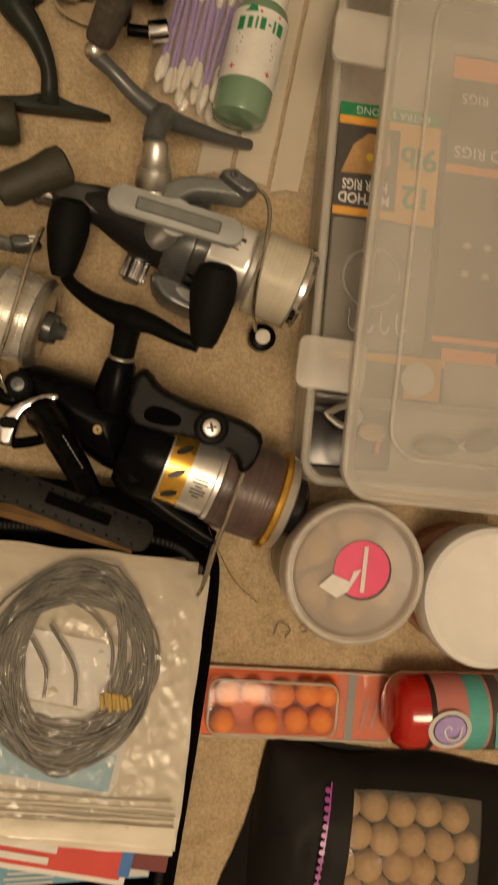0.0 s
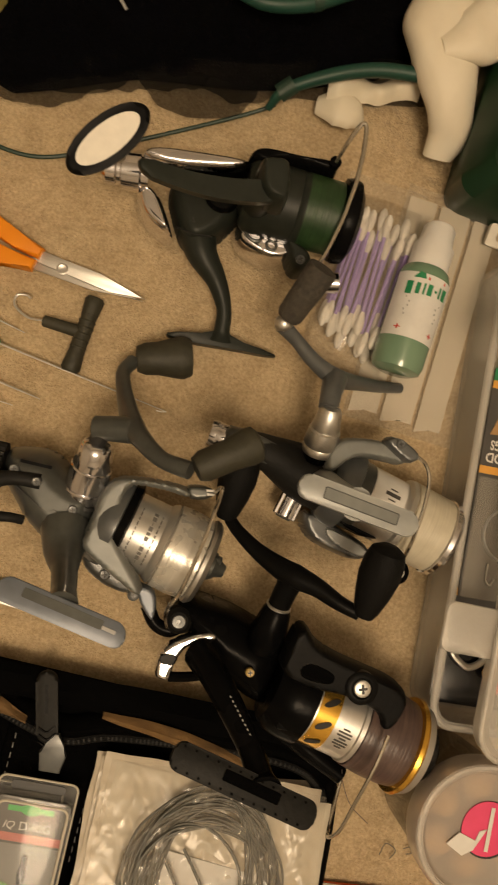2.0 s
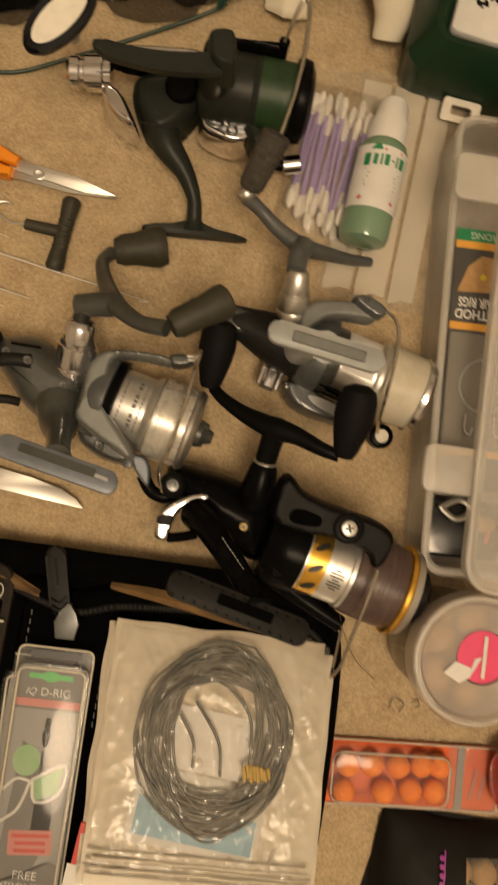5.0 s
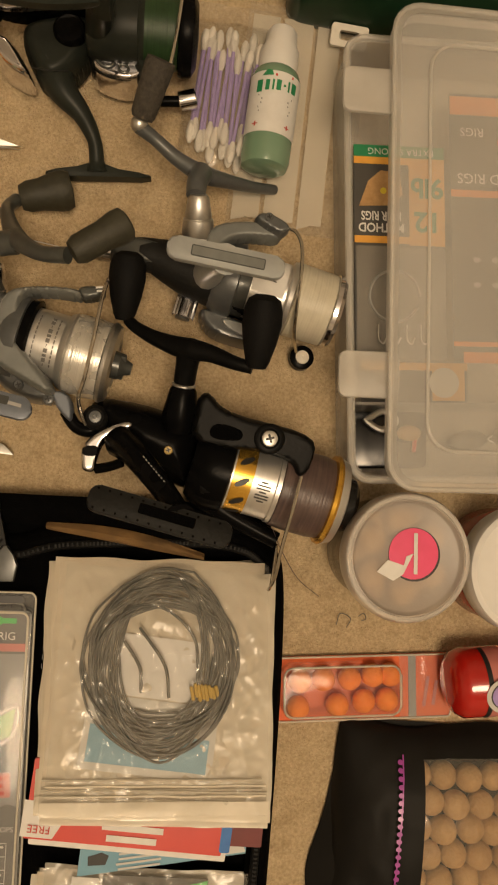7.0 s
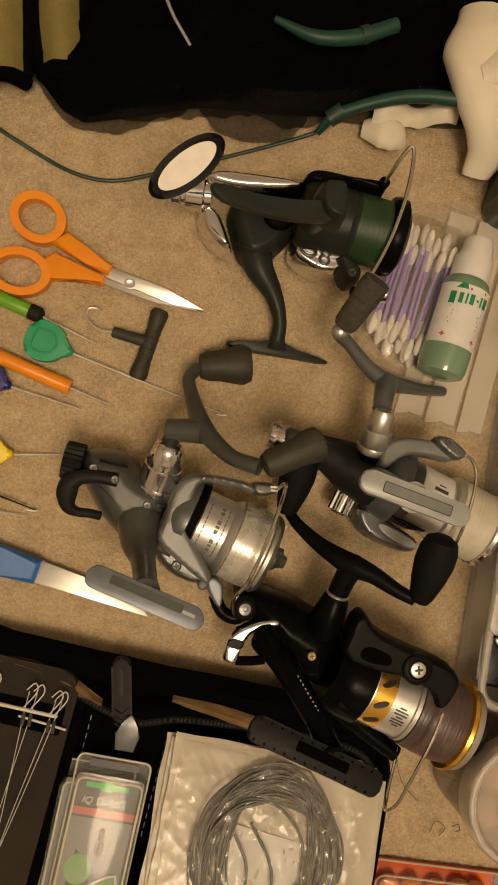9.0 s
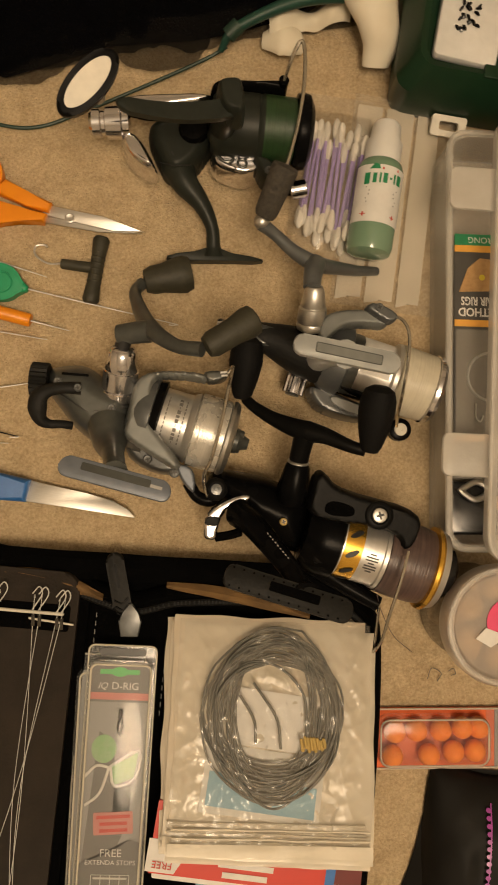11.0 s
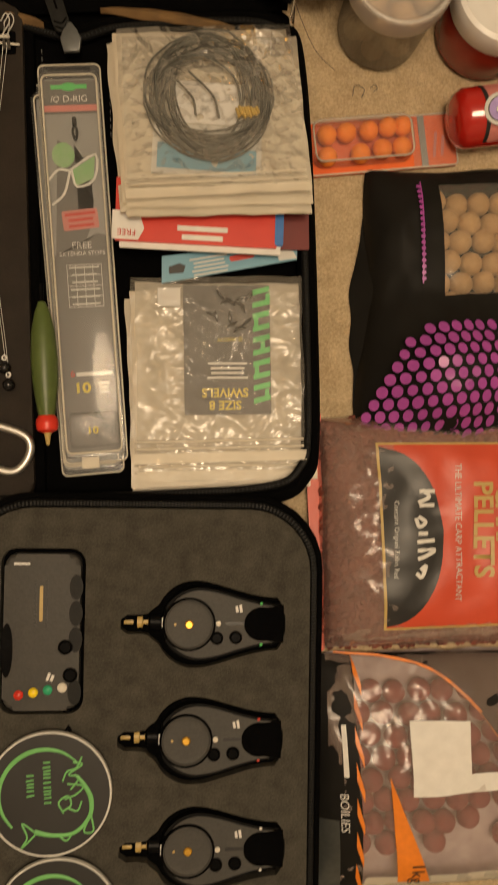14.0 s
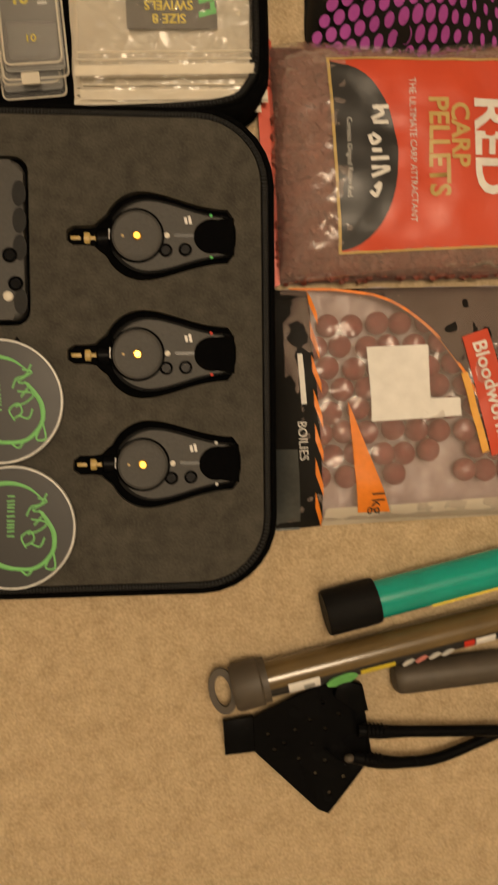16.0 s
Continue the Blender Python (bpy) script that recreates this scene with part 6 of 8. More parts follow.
def coaster(u, v, z, rz):
    c = thing("coaster", alarm_pos(u, v, z), AR + rz, "round black coaster with pale rim and green fish drawing", "coaster", "coasters on the case")
    part("disc", lathe(B(), [(0, 0), (0.0405, 0), (0.041, 0.0006), (0.041, 0.0022), (0.0405, 0.003), (0, 0.003)], None, 64), "ink_black", c, "matt black printed face")
    part("rim", lathe(B(), [(0.0396, 0.003), (0.0396, 0.0034), (0.0408, 0.0034), (0.0411, 0.0022), (0.0411, 0.0006)], None, 64), "card_light", c, "pale grey rim")
    z = 0.0034
    ink = lambda pts, r: tube(B(), [(x, y, z) for x, y in pts], r, 6, 6, flat=0.3)
    arc = [(0.0295 * math.cos(a) - 0.003, 0.0295 * math.sin(a)) for a in np.linspace(0.75, 3.9, 10)]
    part("drawn_line", ink(arc, [0.0004, 0.0009, 0.0013, 0.0015, 0.0015, 0.0014, 0.0013, 0.0012, 0.001, 0.0008]), "ink_lgreen", c, "green drawn rod curve")
    part("drawn_fish", ink([(-0.010, -0.024), (0.002, -0.027), (0.016, -0.026), (0.026, -0.016), (0.027, -0.004), (0.022, 0.006), (0.017, 0.012)], [0.0018, 0.0012, 0.0012, 0.0013, 0.0016, 0.0014, 0.0006]), "ink_lgreen", c, "green drawn fish")
    for pts in ([(-0.010, -0.024), (-0.018, -0.018), (-0.015, -0.027), (-0.019, -0.034), (-0.010, -0.026)], [(0.004, -0.026), (0.010, -0.031), (0.014, -0.027)], [(0.025, -0.018), (0.022, -0.026), (0.028, -0.026), (0.027, -0.016)],
                [(0.014, 0.002), (0.020, 0.010), (0.013, 0.012), (0.022, 0.018), (0.016, 0.020)], [(0.010, -0.004), (0.018, -0.001), (0.022, 0.004), (0.012, 0.006)], [(0.008, -0.012), (0.014, -0.008), (0.012, -0.002), (0.006, -0.006), (0.009, -0.013)],
                [(0.012, -0.010), (0.018, -0.012), (0.021, -0.006)], [(0.009, 0.008), (0.012, 0.014), (0.018, 0.016), (0.022, 0.023)]):
        part("drawn_line", ink(pts, 0.0006), "ink_lgreen", c)
    b = B()
    for x, y0, count in ((-0.001, 0.021, 7), (-0.012, 0.013, 4)):
        for k in range(count):
            bars(b, x, y0 - 0.0044 * k, 0.0052, 0.0011, 1 + (k % 3 > 0), 0.0024, 6 * (k % 2), z=0.003, ragged=0.1, seed=k)
    part("name_bar", b, "ink_lgreen", c, "green name lettering blocks", smooth=False)


coaster(-0.0706, -0.0334, 0.0455, 3)
coaster(-0.0640, -0.1165, 0.0450, -2)


# ---- bait bags ----


def puffy(w, h, t, p=3.0, seed=0.0, crease=0.10):
    """The height of a filled bag over its middle."""
    def hf(x, y):
        a, b = max(0.0, 1 - abs(2 * x / w) ** p), max(0.0, 1 - abs(2 * y / h) ** p)
        s = (a * b) ** 0.5
        return 0.002 + t * s * (1 + crease * wob(x, y, 22, seed)) + 0.0015 * wob(x, y, 60, seed + 2) * (0.3 + s)
    return hf


def bag_skin(bm, w, h, hf, nx=72, ny=72, back=True):
    sheet(bm, nx, ny, lambda s, t: Vector(((s - 0.5) * w, (t - 0.5) * h, hf((s - 0.5) * w, (t - 0.5) * h))))
    if back:
        sheet(bm, 6, 6, lambda s, t: Vector(((s - 0.5) * w, (t - 0.5) * h, 0.0008)))
    return bm


def bead(bm, c, r, rnd, jit=0.04):
    """A rolled bait ball, slightly out of round."""
    g = bmesh.ops.create_icosphere(bm, subdivisions=3, radius=r, matrix=Matrix.Translation(c))
    s = rnd.random() * 50
    for v in g["verts"]:
        d = v.co - Vector(c)
        v.co = Vector(c) + d * (1 + jit * noise.noise(d * 160 + Vector((s, s, 0))))
    return bm


def pellet_bag():
    g = thing("pellet_bag", (0.241, -0.318, 0), -10, "clear bag of dark red pellets with red and black label", "bait bag")
    w, h = 0.205, 0.172
    hf = puffy(w, h, 0.030, 5.0, 3.0, 0.06)
    fold = creases(55)
    part("film", bag_skin(B(), w, h, lambda x, y: hf(x, y) + 0.0008 + 0.0014 * fold(x, y) * (x < -0.05 or abs(y) > 0.066)), "film_haze", g, "clear glossy film")
    rnd = random.Random(12)
    cyl = [(math.cos(a), math.sin(a)) for a in (0, 1.05, 2.09, 3.14, 4.19, 5.24)]
    verts, faces = [], []
    for i in range(2600):
        x, y = (rnd.random() - 0.5) * w * 0.97, (rnd.random() - 0.5) * h * 0.98
        if -0.05 < x and -0.062 < y < 0.056:
            continue
        c = Vector((x, y, max(0.003, hf(x, y) - 0.0030 - 0.0018 * rnd.random())))
        rot = Euler((rnd.random() * 3, rnd.random() * 3, rnd.random() * 3)).to_matrix()
        k = len(verts)
        for s in (-1, 1):
            verts += [tuple(c + rot @ Vector((0.0025 * a, 0.0025 * b_, s * 0.0026))) for a, b_ in cyl]
        faces += [tuple(range(k, k + 6)), tuple(range(k + 11, k + 5, -1))] + [(k + j, k + (j + 1) % 6, k + 6 + (j + 1) % 6, k + 6 + j) for j in range(6)]
    me = bpy.data.meshes.new("pellets")
    me.from_pydata(verts, [], faces)
    me.materials.append(M["pellet"])
    ob = new("pellets", me)
    ob.parent = g
    BASE[ob] = BASE[g]
    tagged(ob, "dark red brown bait pellets", kind="stuff")
    hl = lambda x, y: hf(x, y) + 0.0016
    part("filling", bag_skin(B(), w * 0.985, h * 0.985, lambda x, y: max(0.001, hf(x, y) - 0.0052), 40, 40), "pellet", g)
    part("seal", prism(B(), [(-w / 2 - 0.009, h / 2 + 0.004), (-w / 2 + 0.004, h / 2 + 0.002), (-w / 2 + 0.003, -h / 2), (-w / 2 - 0.004, -h / 2 - 0.004)], 0.005, 0.0075), "bag_red", g, "red crimped bag seal")
    lab = part("label", patch(B(), [(-0.058, -0.068), (0.098, -0.066), (0.098, 0.062), (-0.062, 0.064)], hl, 0.0, 0.006), "bag_red", g, "red printed label")
    b = patch(B(), [(-0.0595, -0.0695), (-0.0575, -0.0695), (-0.0615, 0.0655), (-0.0635, 0.0655)], hl, 0.0006, 0.006)
    patch(b, [(-0.058, -0.0695), (0.098, -0.0675), (0.098, -0.066), (-0.058, -0.068)], hl, 0.0006, 0.006)
    patch(b, [(-0.062, 0.064), (0.098, 0.062), (0.098, 0.0635), (-0.062, 0.0655)], hl, 0.0006, 0.006)
    part("label_border", b, "ink_gold", lab, smooth=False)
    ov = [(-0.0575, -0.067)] + [(-0.058 + 0.042 * math.cos(a), -0.003 + 0.064 * math.sin(a)) for a in np.linspace(-1.5, 1.5, 22)] + [(-0.0615, 0.063)]
    part("label_oval", patch(B(), ov, hl, 0.0005, 0.006), "ink_black", lab, "black half oval on the label")
    b = B()
    lab_s = [((-0.031, 0.031), (-0.026, 0.026), (-0.034, 0.022)), ((-0.033, 0.020), (-0.022, 0.020)), ((-0.033, 0.030), (-0.022, 0.030)), ((-0.034, 0.012), (-0.029, 0.008), (-0.034, 0.005), (-0.036, 0.011)), ((-0.035, 0.0), (-0.028, 0.0)),
             ((-0.036, -0.006), (-0.023, -0.005)), ((-0.036, -0.012), (-0.023, -0.012), (-0.030, -0.016), (-0.036, -0.018)), ((-0.034, -0.026), (-0.030, -0.023), (-0.033, -0.031), (-0.037, -0.028))]
    for s in lab_s:
        tube(b, [(x, y, hl(x, y) + 0.0008) for x, y in s], 0.0014, 6, 5, flat=0.25)
    part("brush_mark", b, "ink_white", lab, "white brush-drawn brand mark")
    text("writing", "Contains Original Robin Red", 0.0050, -0.0505, -0.004, -92, "card_light", lab, hl, off=0.0009, width=0.95)
    text("writing", "THE ULTIMATE CARP ATTRACTANT", 0.0066, -0.0055, 0.000, -91, "card_light", lab, hl, off=0.0009, width=0.92)
    text("writing", "PELLETS", 0.0200, 0.0125, 0.002, -91, "ink_gold", lab, hl, off=0.0009, width=0.98, bold=0.0005)
    text("writing", "CARP", 0.0180, 0.0280, 0.010, -91, "ink_gold", lab, hl, off=0.0009, width=1.0, bold=0.0005)
    text("writing", "RED", 0.0340, 0.0500, 0.002, -91, "ink_white", lab, hl, off=0.0009, width=1.1, bold=0.0009)


pellet_bag()


def boilie_pouch():
    g = thing("boilie_pouch", (0.280, -0.155, 0), -10, "black bait pouch with window and purple dotted print", "bait bag")
    w, h = 0.185, 0.212
    base = puffy(w, h, 0.034, 2.6, 9.0, 0.10)

    def hf(x, y):
        bulge = 0.024 * math.exp(-((x + 0.016) ** 2 / 0.0024 + (y + 0.055) ** 2 / 0.0014) ** 1.5)
        return base(x, y) + bulge - 0.003 * math.exp(-(y - 0.012) ** 2 / 0.0004)

    def shape(s, t):
        x, y = (s - 0.5) * w, (t - 0.5) * h
        pinch = 0.86 - 0.15 * t ** 2 + 0.04 * math.sin(7 * t + 1)
        return Vector((x * (pinch if x < 0 else 1), y + 0.006 * wob(x, 0, 15) * (1 if t in (0, 1) else 0.4), hf(x, y)))
    win = lambda s, t: 0.36 < s < 0.83 and 0.525 < t < 0.93
    b = B()
    n = 80
    grid = [[b.verts.new(shape(i / n, j / n)) for i in range(n + 1)] for j in range(n + 1)]
    for j in range(n):
        for i in range(n):
            if not win((i + 0.5) / n, (j + 0.5) / n):
                b.faces.new((grid[j][i], grid[j][i + 1], grid[j + 1][i + 1], grid[j + 1][i]))
    sheet(b, 6, 12, lambda s, t: Vector(((s - 0.5) * w * (0.94 if s > 0.5 else 0.80 - 0.15 * t * t), (t - 0.5) * h, 0.0008)))
    part("pouch", b, "bag_black", g, "soft black plastic pouch")
    b = B()
    sheet(b, 24, 24, lambda s, t: shape(0.355 + 0.48 * s, 0.52 + 0.415 * t) - Vector((0, 0, 0.0008)))
    part("window", b, "film", g, "clear window")
    rnd = random.Random(4)
    k = 0
    for row in range(6):
        for col in range(6):
            x, y = -0.030 + 0.0172 * col + (0.0086 if row % 2 else 0), 0.000 + 0.0152 * row
            if x < 0.064:
                part("boilie", bead(B(), (x + 0.002 * rnd.random(), y + 0.002 * rnd.random(), hf(x, y) - 0.0125 - 0.003 * rnd.random()), 0.0088, rnd), "bait_tan", g)
    b = bars(B(), -0.0345, 0.052, 0.078, 0.0009, 1, 0.01, 88, hf=hf, off=0.0010, ragged=0)
    for i in range(17):
        patch(b, oval(0.0017, 0.0015, 10, -0.0352 + 0.0006 * wob(i, 0, 2), 0.0165 + 0.0044 * i), hf, 0.0013, 0.01)
    part("web_lettering", b, "ink_purple", g, "lilac lettering bar")
    part("vent", prism(B(), oval(0.008, 0.011, 24), 0, 0.0012, pose(0.0505, 0.0255, hf(0.0505, 0.0255) + 0.0005, 0, 0, -25), 0.0004), "bag_black", g, "round vent valve")
    b = tube(B(), [(x, y, 0) for x, y in oval(0.0078, 0.0108, 16)], 0.0005, 6, 0, closed=True)
    b.transform(pose(0.0505, 0.0255, hf(0.0505, 0.0255) + 0.0018, 0, 0, -25))
    part("vent_ring", b, "card_light", g)
    # the printed dots shrink towards the pouch's far side
    b = B()
    for row in range(11):
        for col in range(20):
            x = -0.084 + 0.0100 * col + (0.0050 if row % 2 else 0) + 0.0006 * wob(row, col, 3)
            y = -0.012 - 0.0086 * row + 0.0025 * math.sin((x + 0.02) * 30)
            lim = -0.014 - 0.060 * min(1.4, abs((x + 0.020) / 0.062)) ** 2.2 if x < -0.020 else -0.014 - 0.010 * ((x + 0.02) / 0.1)
            if y > lim or y < -0.099 or x > 0.085:
                continue
            r = 0.0037 if x < 0.012 else 0.0030
            r *= 1 - 0.25 * abs(wob(x, y, 40))
            px_ = x * 0.92 if x < 0 else x
            patch(b, oval(r * (1.0 if x < 0.030 else 0.6), r * 1.16, 12, px_, y, 12), hf, 0.0011, 0.004)
    part("dot_print", b, "ink_purple", g, "purple printed dots")["kind"] = "stuff"
    b = sheet(B(), 8, 40, lambda s, t: Vector((-w * (0.43 - 0.075 * t * t) - 0.010 * math.sin(math.pi * min(1, t * 1.05)) * (1 - s) * (0.7 + 0.5 * wob(t, 0, 6)) + 0.010 * s, (t - 0.5) * h * 0.94, 0.001 + 0.012 * s * math.sin(math.pi * t))))
    part("gusset", b, "bag_black", g, "folded glossy black gusset")


boilie_pouch()


def boilie_bag():
    g = thing("boilie_bag", (0.207, -0.491, 0), -10.5, "clear bag of dark red boilies with white and orange print", "bait bag")
    w, h = 0.215, 0.172
    hf = puffy(w, h, 0.026, 2.4, 5.0, 0.14)
    hl = lambda x, y: hf(x, y) + 0.0015
    fold = creases(77)
    part("film", bag_skin(B(), w * 0.9, h, lambda x, y: hf(x, y) + 0.001 + 0.0018 * fold(x, y), back=False), "film_haze", g, "crinkled hazy clear film")
    part("back", sheet(B(), 70, 60, lambda s, t: Vector(((s - 0.5) * w * 0.9, (t - 0.5) * h + 0.002 * wob(s, 0, 9), 0.0012 + 0.0022 * abs(fold((s - 0.5) * w + 0.4, t * h))))), "film_back", g, "grey backing film")
    rnd = random.Random(9)
    for row in range(8):
        for col in range(10):
            x, y = -0.074 + 0.0178 * col + (0.0089 if row % 2 else 0), -0.052 + 0.0156 * row
            if y < -0.030 - 0.018 * math.sin(col * 1.3) and rnd.random() < 0.35 or x > 0.088 or hf(x, y) < 0.0140:
                continue
            part("boilie", bead(B(), (x + 0.003 * rnd.random(), y + 0.003 * rnd.random(), max(0.0087, hf(x, y) - 0.0095 - 0.002 * rnd.random())), 0.0086, rnd), "bait_red", g)
    arc = [(-0.090, 0.086), (-0.055, 0.084), (-0.020, 0.075), (0.008, 0.052), (0.029, 0.024), (0.046, -0.006)]
    part("panel_black", patch(B(), arc + [(0.060, -0.030), (0.096, -0.030), (0.096, 0.084)], hl, 0.0, 0.006), "bag_black", g, "black printed panel")
    part("arc_orange", tube(B(), [(x, y, hl(x, y) + 0.0003) for x, y in arc], 0.0011, 6, 8, flat=0.3), "ink_orange", g)
    part("strip_black", patch(B(), [(-0.107, -0.090), (-0.072, -0.088), (-0.078, 0.086), (-0.101, 0.086)], hl, 0.001, 0.006), "bag_black", g, "black sealed strip")
    part("strip_seal", patch(B(), [(-0.107, -0.090), (-0.088, -0.090), (-0.090, -0.030), (-0.105, -0.030)], hl, 0.0016, 0.004), "reel_grey", g, "grey crimped seal")
    b = B()
    for i in range(7):
        y = 0.070 - 0.0245 * i
        patch(b, [(-0.078, y + 0.016), (-0.0725, y - 0.004), (-0.0725, y - 0.012), (-0.078, y + 0.004)], hl, 0.0018, 0.006)
    part("stripe_orange", b, "ink_orange", g, smooth=False)
    text("writing", "BOILIES", 0.0085, -0.0865, -0.024, -88, "ink_white", g, hl, off=0.002)
    part("brand_bar", bars(B(), -0.0855, 0.020, 0.036, 0.0036, 1, 0.01, -88, hf=hl, off=0.002, ragged=0), "ink_white", g, smooth=False)
    part("label_white", patch(B(), [(-0.038, -0.012), (0.005, -0.011), (0.004, 0.041), (-0.039, 0.041)], hl, 0.0018, 0.006), "paper_white", g, "blank white paper label")
    part("label_white", patch(B(), [(0.004, -0.011), (0.028, -0.010), (0.027, 0.003), (0.005, 0.003)], hl, 0.0016, 0.006), "paper_white", g)
    part("wedge_orange", patch(B(), [(-0.0547, 0.003), (-0.047, -0.078), (-0.0235, -0.078), (-0.030, -0.060)], hl, 0.0018, 0.005), "ink_orange", g, "orange printed wedge")
    text("writing", "1kg", 0.0135, -0.0335, -0.070, -88, "ink_black", g, hl, off=0.0024)
    part("label_red", patch(B(), [(0.030, 0.046), (0.050, 0.052), (0.072, -0.034), (0.050, -0.040)], hl, 0.0020, 0.005), "bag_red", g, "red flavour label")
    text("writing", "Bloodworm", 0.0150, 0.0505, 0.008, -76, "ink_white", g, hl, off=0.0027, bold=0.0003)
    part("band_amber", patch(B(), [(0.028, 0.020), (0.033, 0.021), (0.048, -0.036), (0.043, -0.038)], hl, 0.0020, 0.005), "ink_amber", g)
    part("hem", patch(B(), [(-0.072, -0.088), (0.096, -0.086), (0.096, -0.070), (-0.070, -0.074)], hl, 0.001, 0.006), "film_tape", g)


boilie_bag()


# ---- tubs, packs and bottle ----
pt = thing("bait_tub", (0.2615, 0.067, 0), 0, "clear tub of tan bait balls with pink sticker on lid", "bait tub")
part("tub", lathe(B(), [(0, 0.001), (0.030, 0.001), (0.032, 0.003), (0.0338, 0.060), (0.0345, 0.061)], None, 48), "pot_wall", pt, "clear plastic tub")
lid = part("lid", lathe(B(), [(0.0365, 0.056), (0.0368, 0.057), (0.0372, 0.068), (0.0362, 0.071), (0.0325, 0.0715), (0.0312, 0.0695), (0.030, 0.069), (0, 0.0695)], None, 56), "pot_lid", pt, "frosted translucent lid")
part("lid_rim", tube(B(), [(x, y, 0.0713) for x, y in oval(0.0345, 0.0345, 48)], 0.0016, 8, 0, closed=True), "plastic_frost", lid)
st = part("sticker", lathe(B(), [(0.0145, 0.0697), (0.0145, 0.0702), (0, 0.0702)], pose(0.0035, 0.002, 0), 36), "ink_pink", lid, "round pink sticker, partly torn")
part("sticker_edge", prism(B(), oval(0.0152, 0.0152, 32, 0.0040, 0.0014), 0.0695, 0.0699), "ink_black", lid)
part("torn_flap", prism(B(), [(-0.019, -0.006), (-0.012, 0.000), (-0.003, -0.004), (-0.001, 0.001), (0.003, 0.002), (-0.004, -0.009), (-0.010, -0.012)], 0.0704, 0.0709), "paper_white", st, "white torn sticker flap", smooth=False)
part("sticker_print", bars(B(), 0.0045, 0.002, 0.024, 0.0022, 1, 0.003, 84, z=0.0703), "ink_white", st, smooth=False)
rnd = random.Random(2)
for ring, k in ((0.0, 1), (0.0165, 6)):
    for lev in range(4):
        for i in range(k):
            a = 2 * math.pi * i / k + lev * 0.5
            part("bait_ball", bead(B(), (ring * math.cos(a) * 1.22, ring * math.sin(a) * 1.22, 0.0105 + 0.0155 * lev), 0.0088, rnd), "bait_tan", pt)

wt = thing("bait_jar", (0.340, 0.051, 0), 0, "red bait jar with white screw lid", "bait jar")
part("jar", lathe(B(), [(0, 0.001), (0.034, 0.001), (0.036, 0.004), (0.0365, 0.042), (0.034, 0.046)], None, 48), "red_pot", wt, "dark red jar")
part("lid", lathe(B(), [(0.0368, 0.040), (0.0382, 0.042), (0.0385, 0.056), (0.0375, 0.0595), (0.0345, 0.061), (0.0335, 0.0605), (0, 0.0608)], None, 64), "white", wt, "plain white screw lid")

op = thing("pop_up_pack", (0.2465, -0.021, 0), -4.5, "orange card pack of orange pop-up baits in clear blister", "bait pack")
card = part("card", prism(B(), rr(0.116, 0.041, 0.003, 4), 0.001, 0.003), "card_orange", op, "orange backing card")
part("blister", prism(B(), rr(0.076, 0.032, 0.006, 5, -0.017, 0.001), 0.0032, 0.0185, None, 0.003, 3), "blister", op, "clear moulded blister")
b = tube(B(), [(x, y, 0.0165) for x, y in rr(0.0745, 0.0305, 0.006, 4, -0.017, 0.001)], 0.0007, 6, 0, closed=True)
tube(b, [(x, y, 0.004) for x, y in rr(0.115, 0.040, 0.003, 4)], 0.0007, 6, 0, closed=True)
part("blister_ridge", b, "film_tape", op)
for x, y in ((-0.0435, 0.007), (-0.0285, 0.0078), (-0.0115, 0.0078), (0.0035, 0.0095), (0.0150, 0.0095), (-0.0450, -0.0090), (-0.0195, -0.0085), (-0.0025, -0.0065), (0.0125, -0.0060)):
    part("pop_up", bead(B(), (x, y, 0.0108), 0.0074, rnd, 0.03), "orange_bait", op)
part("sleeve_band", prism(B(), rr(0.005, 0.041, 0.0005, 2, 0.032, 0), 0.003, 0.0038), "card_grey", op, "grey printed band")
part("writing_bar", bars(B(), 0.044, -0.004, 0.020, 0.0022, 2, 0.006, 80, z=0.003, off=0.001), "card_pink", op, smooth=False)
# thin clear plate added over the card's end to give it a sheen
part("sheen", prism(B(), rr(0.034, 0.040, 0.001, 2, 0.040, 0), 0.0042, 0.0048), "blister", op)

rb = thing("additive_bottle", (0.345, -0.021, 0), -2.5, "red plastic additive bottle with teal label lying down", "bottle")
m = along((-0.050, 0, 0.0225), (0.09, 0, 0.0225))[0]
part("bottle", lathe(B(), [(0, 0.000), (0.012, 0.000), (0.0185, 0.003), (0.0215, 0.008), (0.0215, 0.110), (0.016, 0.120), (0.009, 0.124), (0.009, 0.135), (0, 0.135)], m, 40), "red_plastic", rb, "glossy red bottle")


def wrap(bm, u0, u1, a0, a1, r=0.0218):
    return sheet(bm, 4, 20, lambda s, t: Vector((-0.050 + u0 + (u1 - u0) * s, r * math.sin(radians(a0 + (a1 - a0) * t)), 0.0225 + r * math.cos(radians(a0 + (a1 - a0) * t)))))


lb = part("label", wrap(B(), 0.020, 0.100, -75, 80), "card_pink", rb, "printed paper label")
part("label_band", wrap(B(), 0.0185, 0.0215, -75, 80, 0.0220), "ink_black", lb)
part("label_band", wrap(B(), 0.040, 0.052, -75, 80, 0.0220), "ink_teal", lb)
part("label_band", wrap(B(), 0.0535, 0.061, -75, 80, 0.0220), "card_dark", lb)
part("label_band", wrap(B(), 0.062, 0.10, -75, 80, 0.0220), "ink_teal", lb)
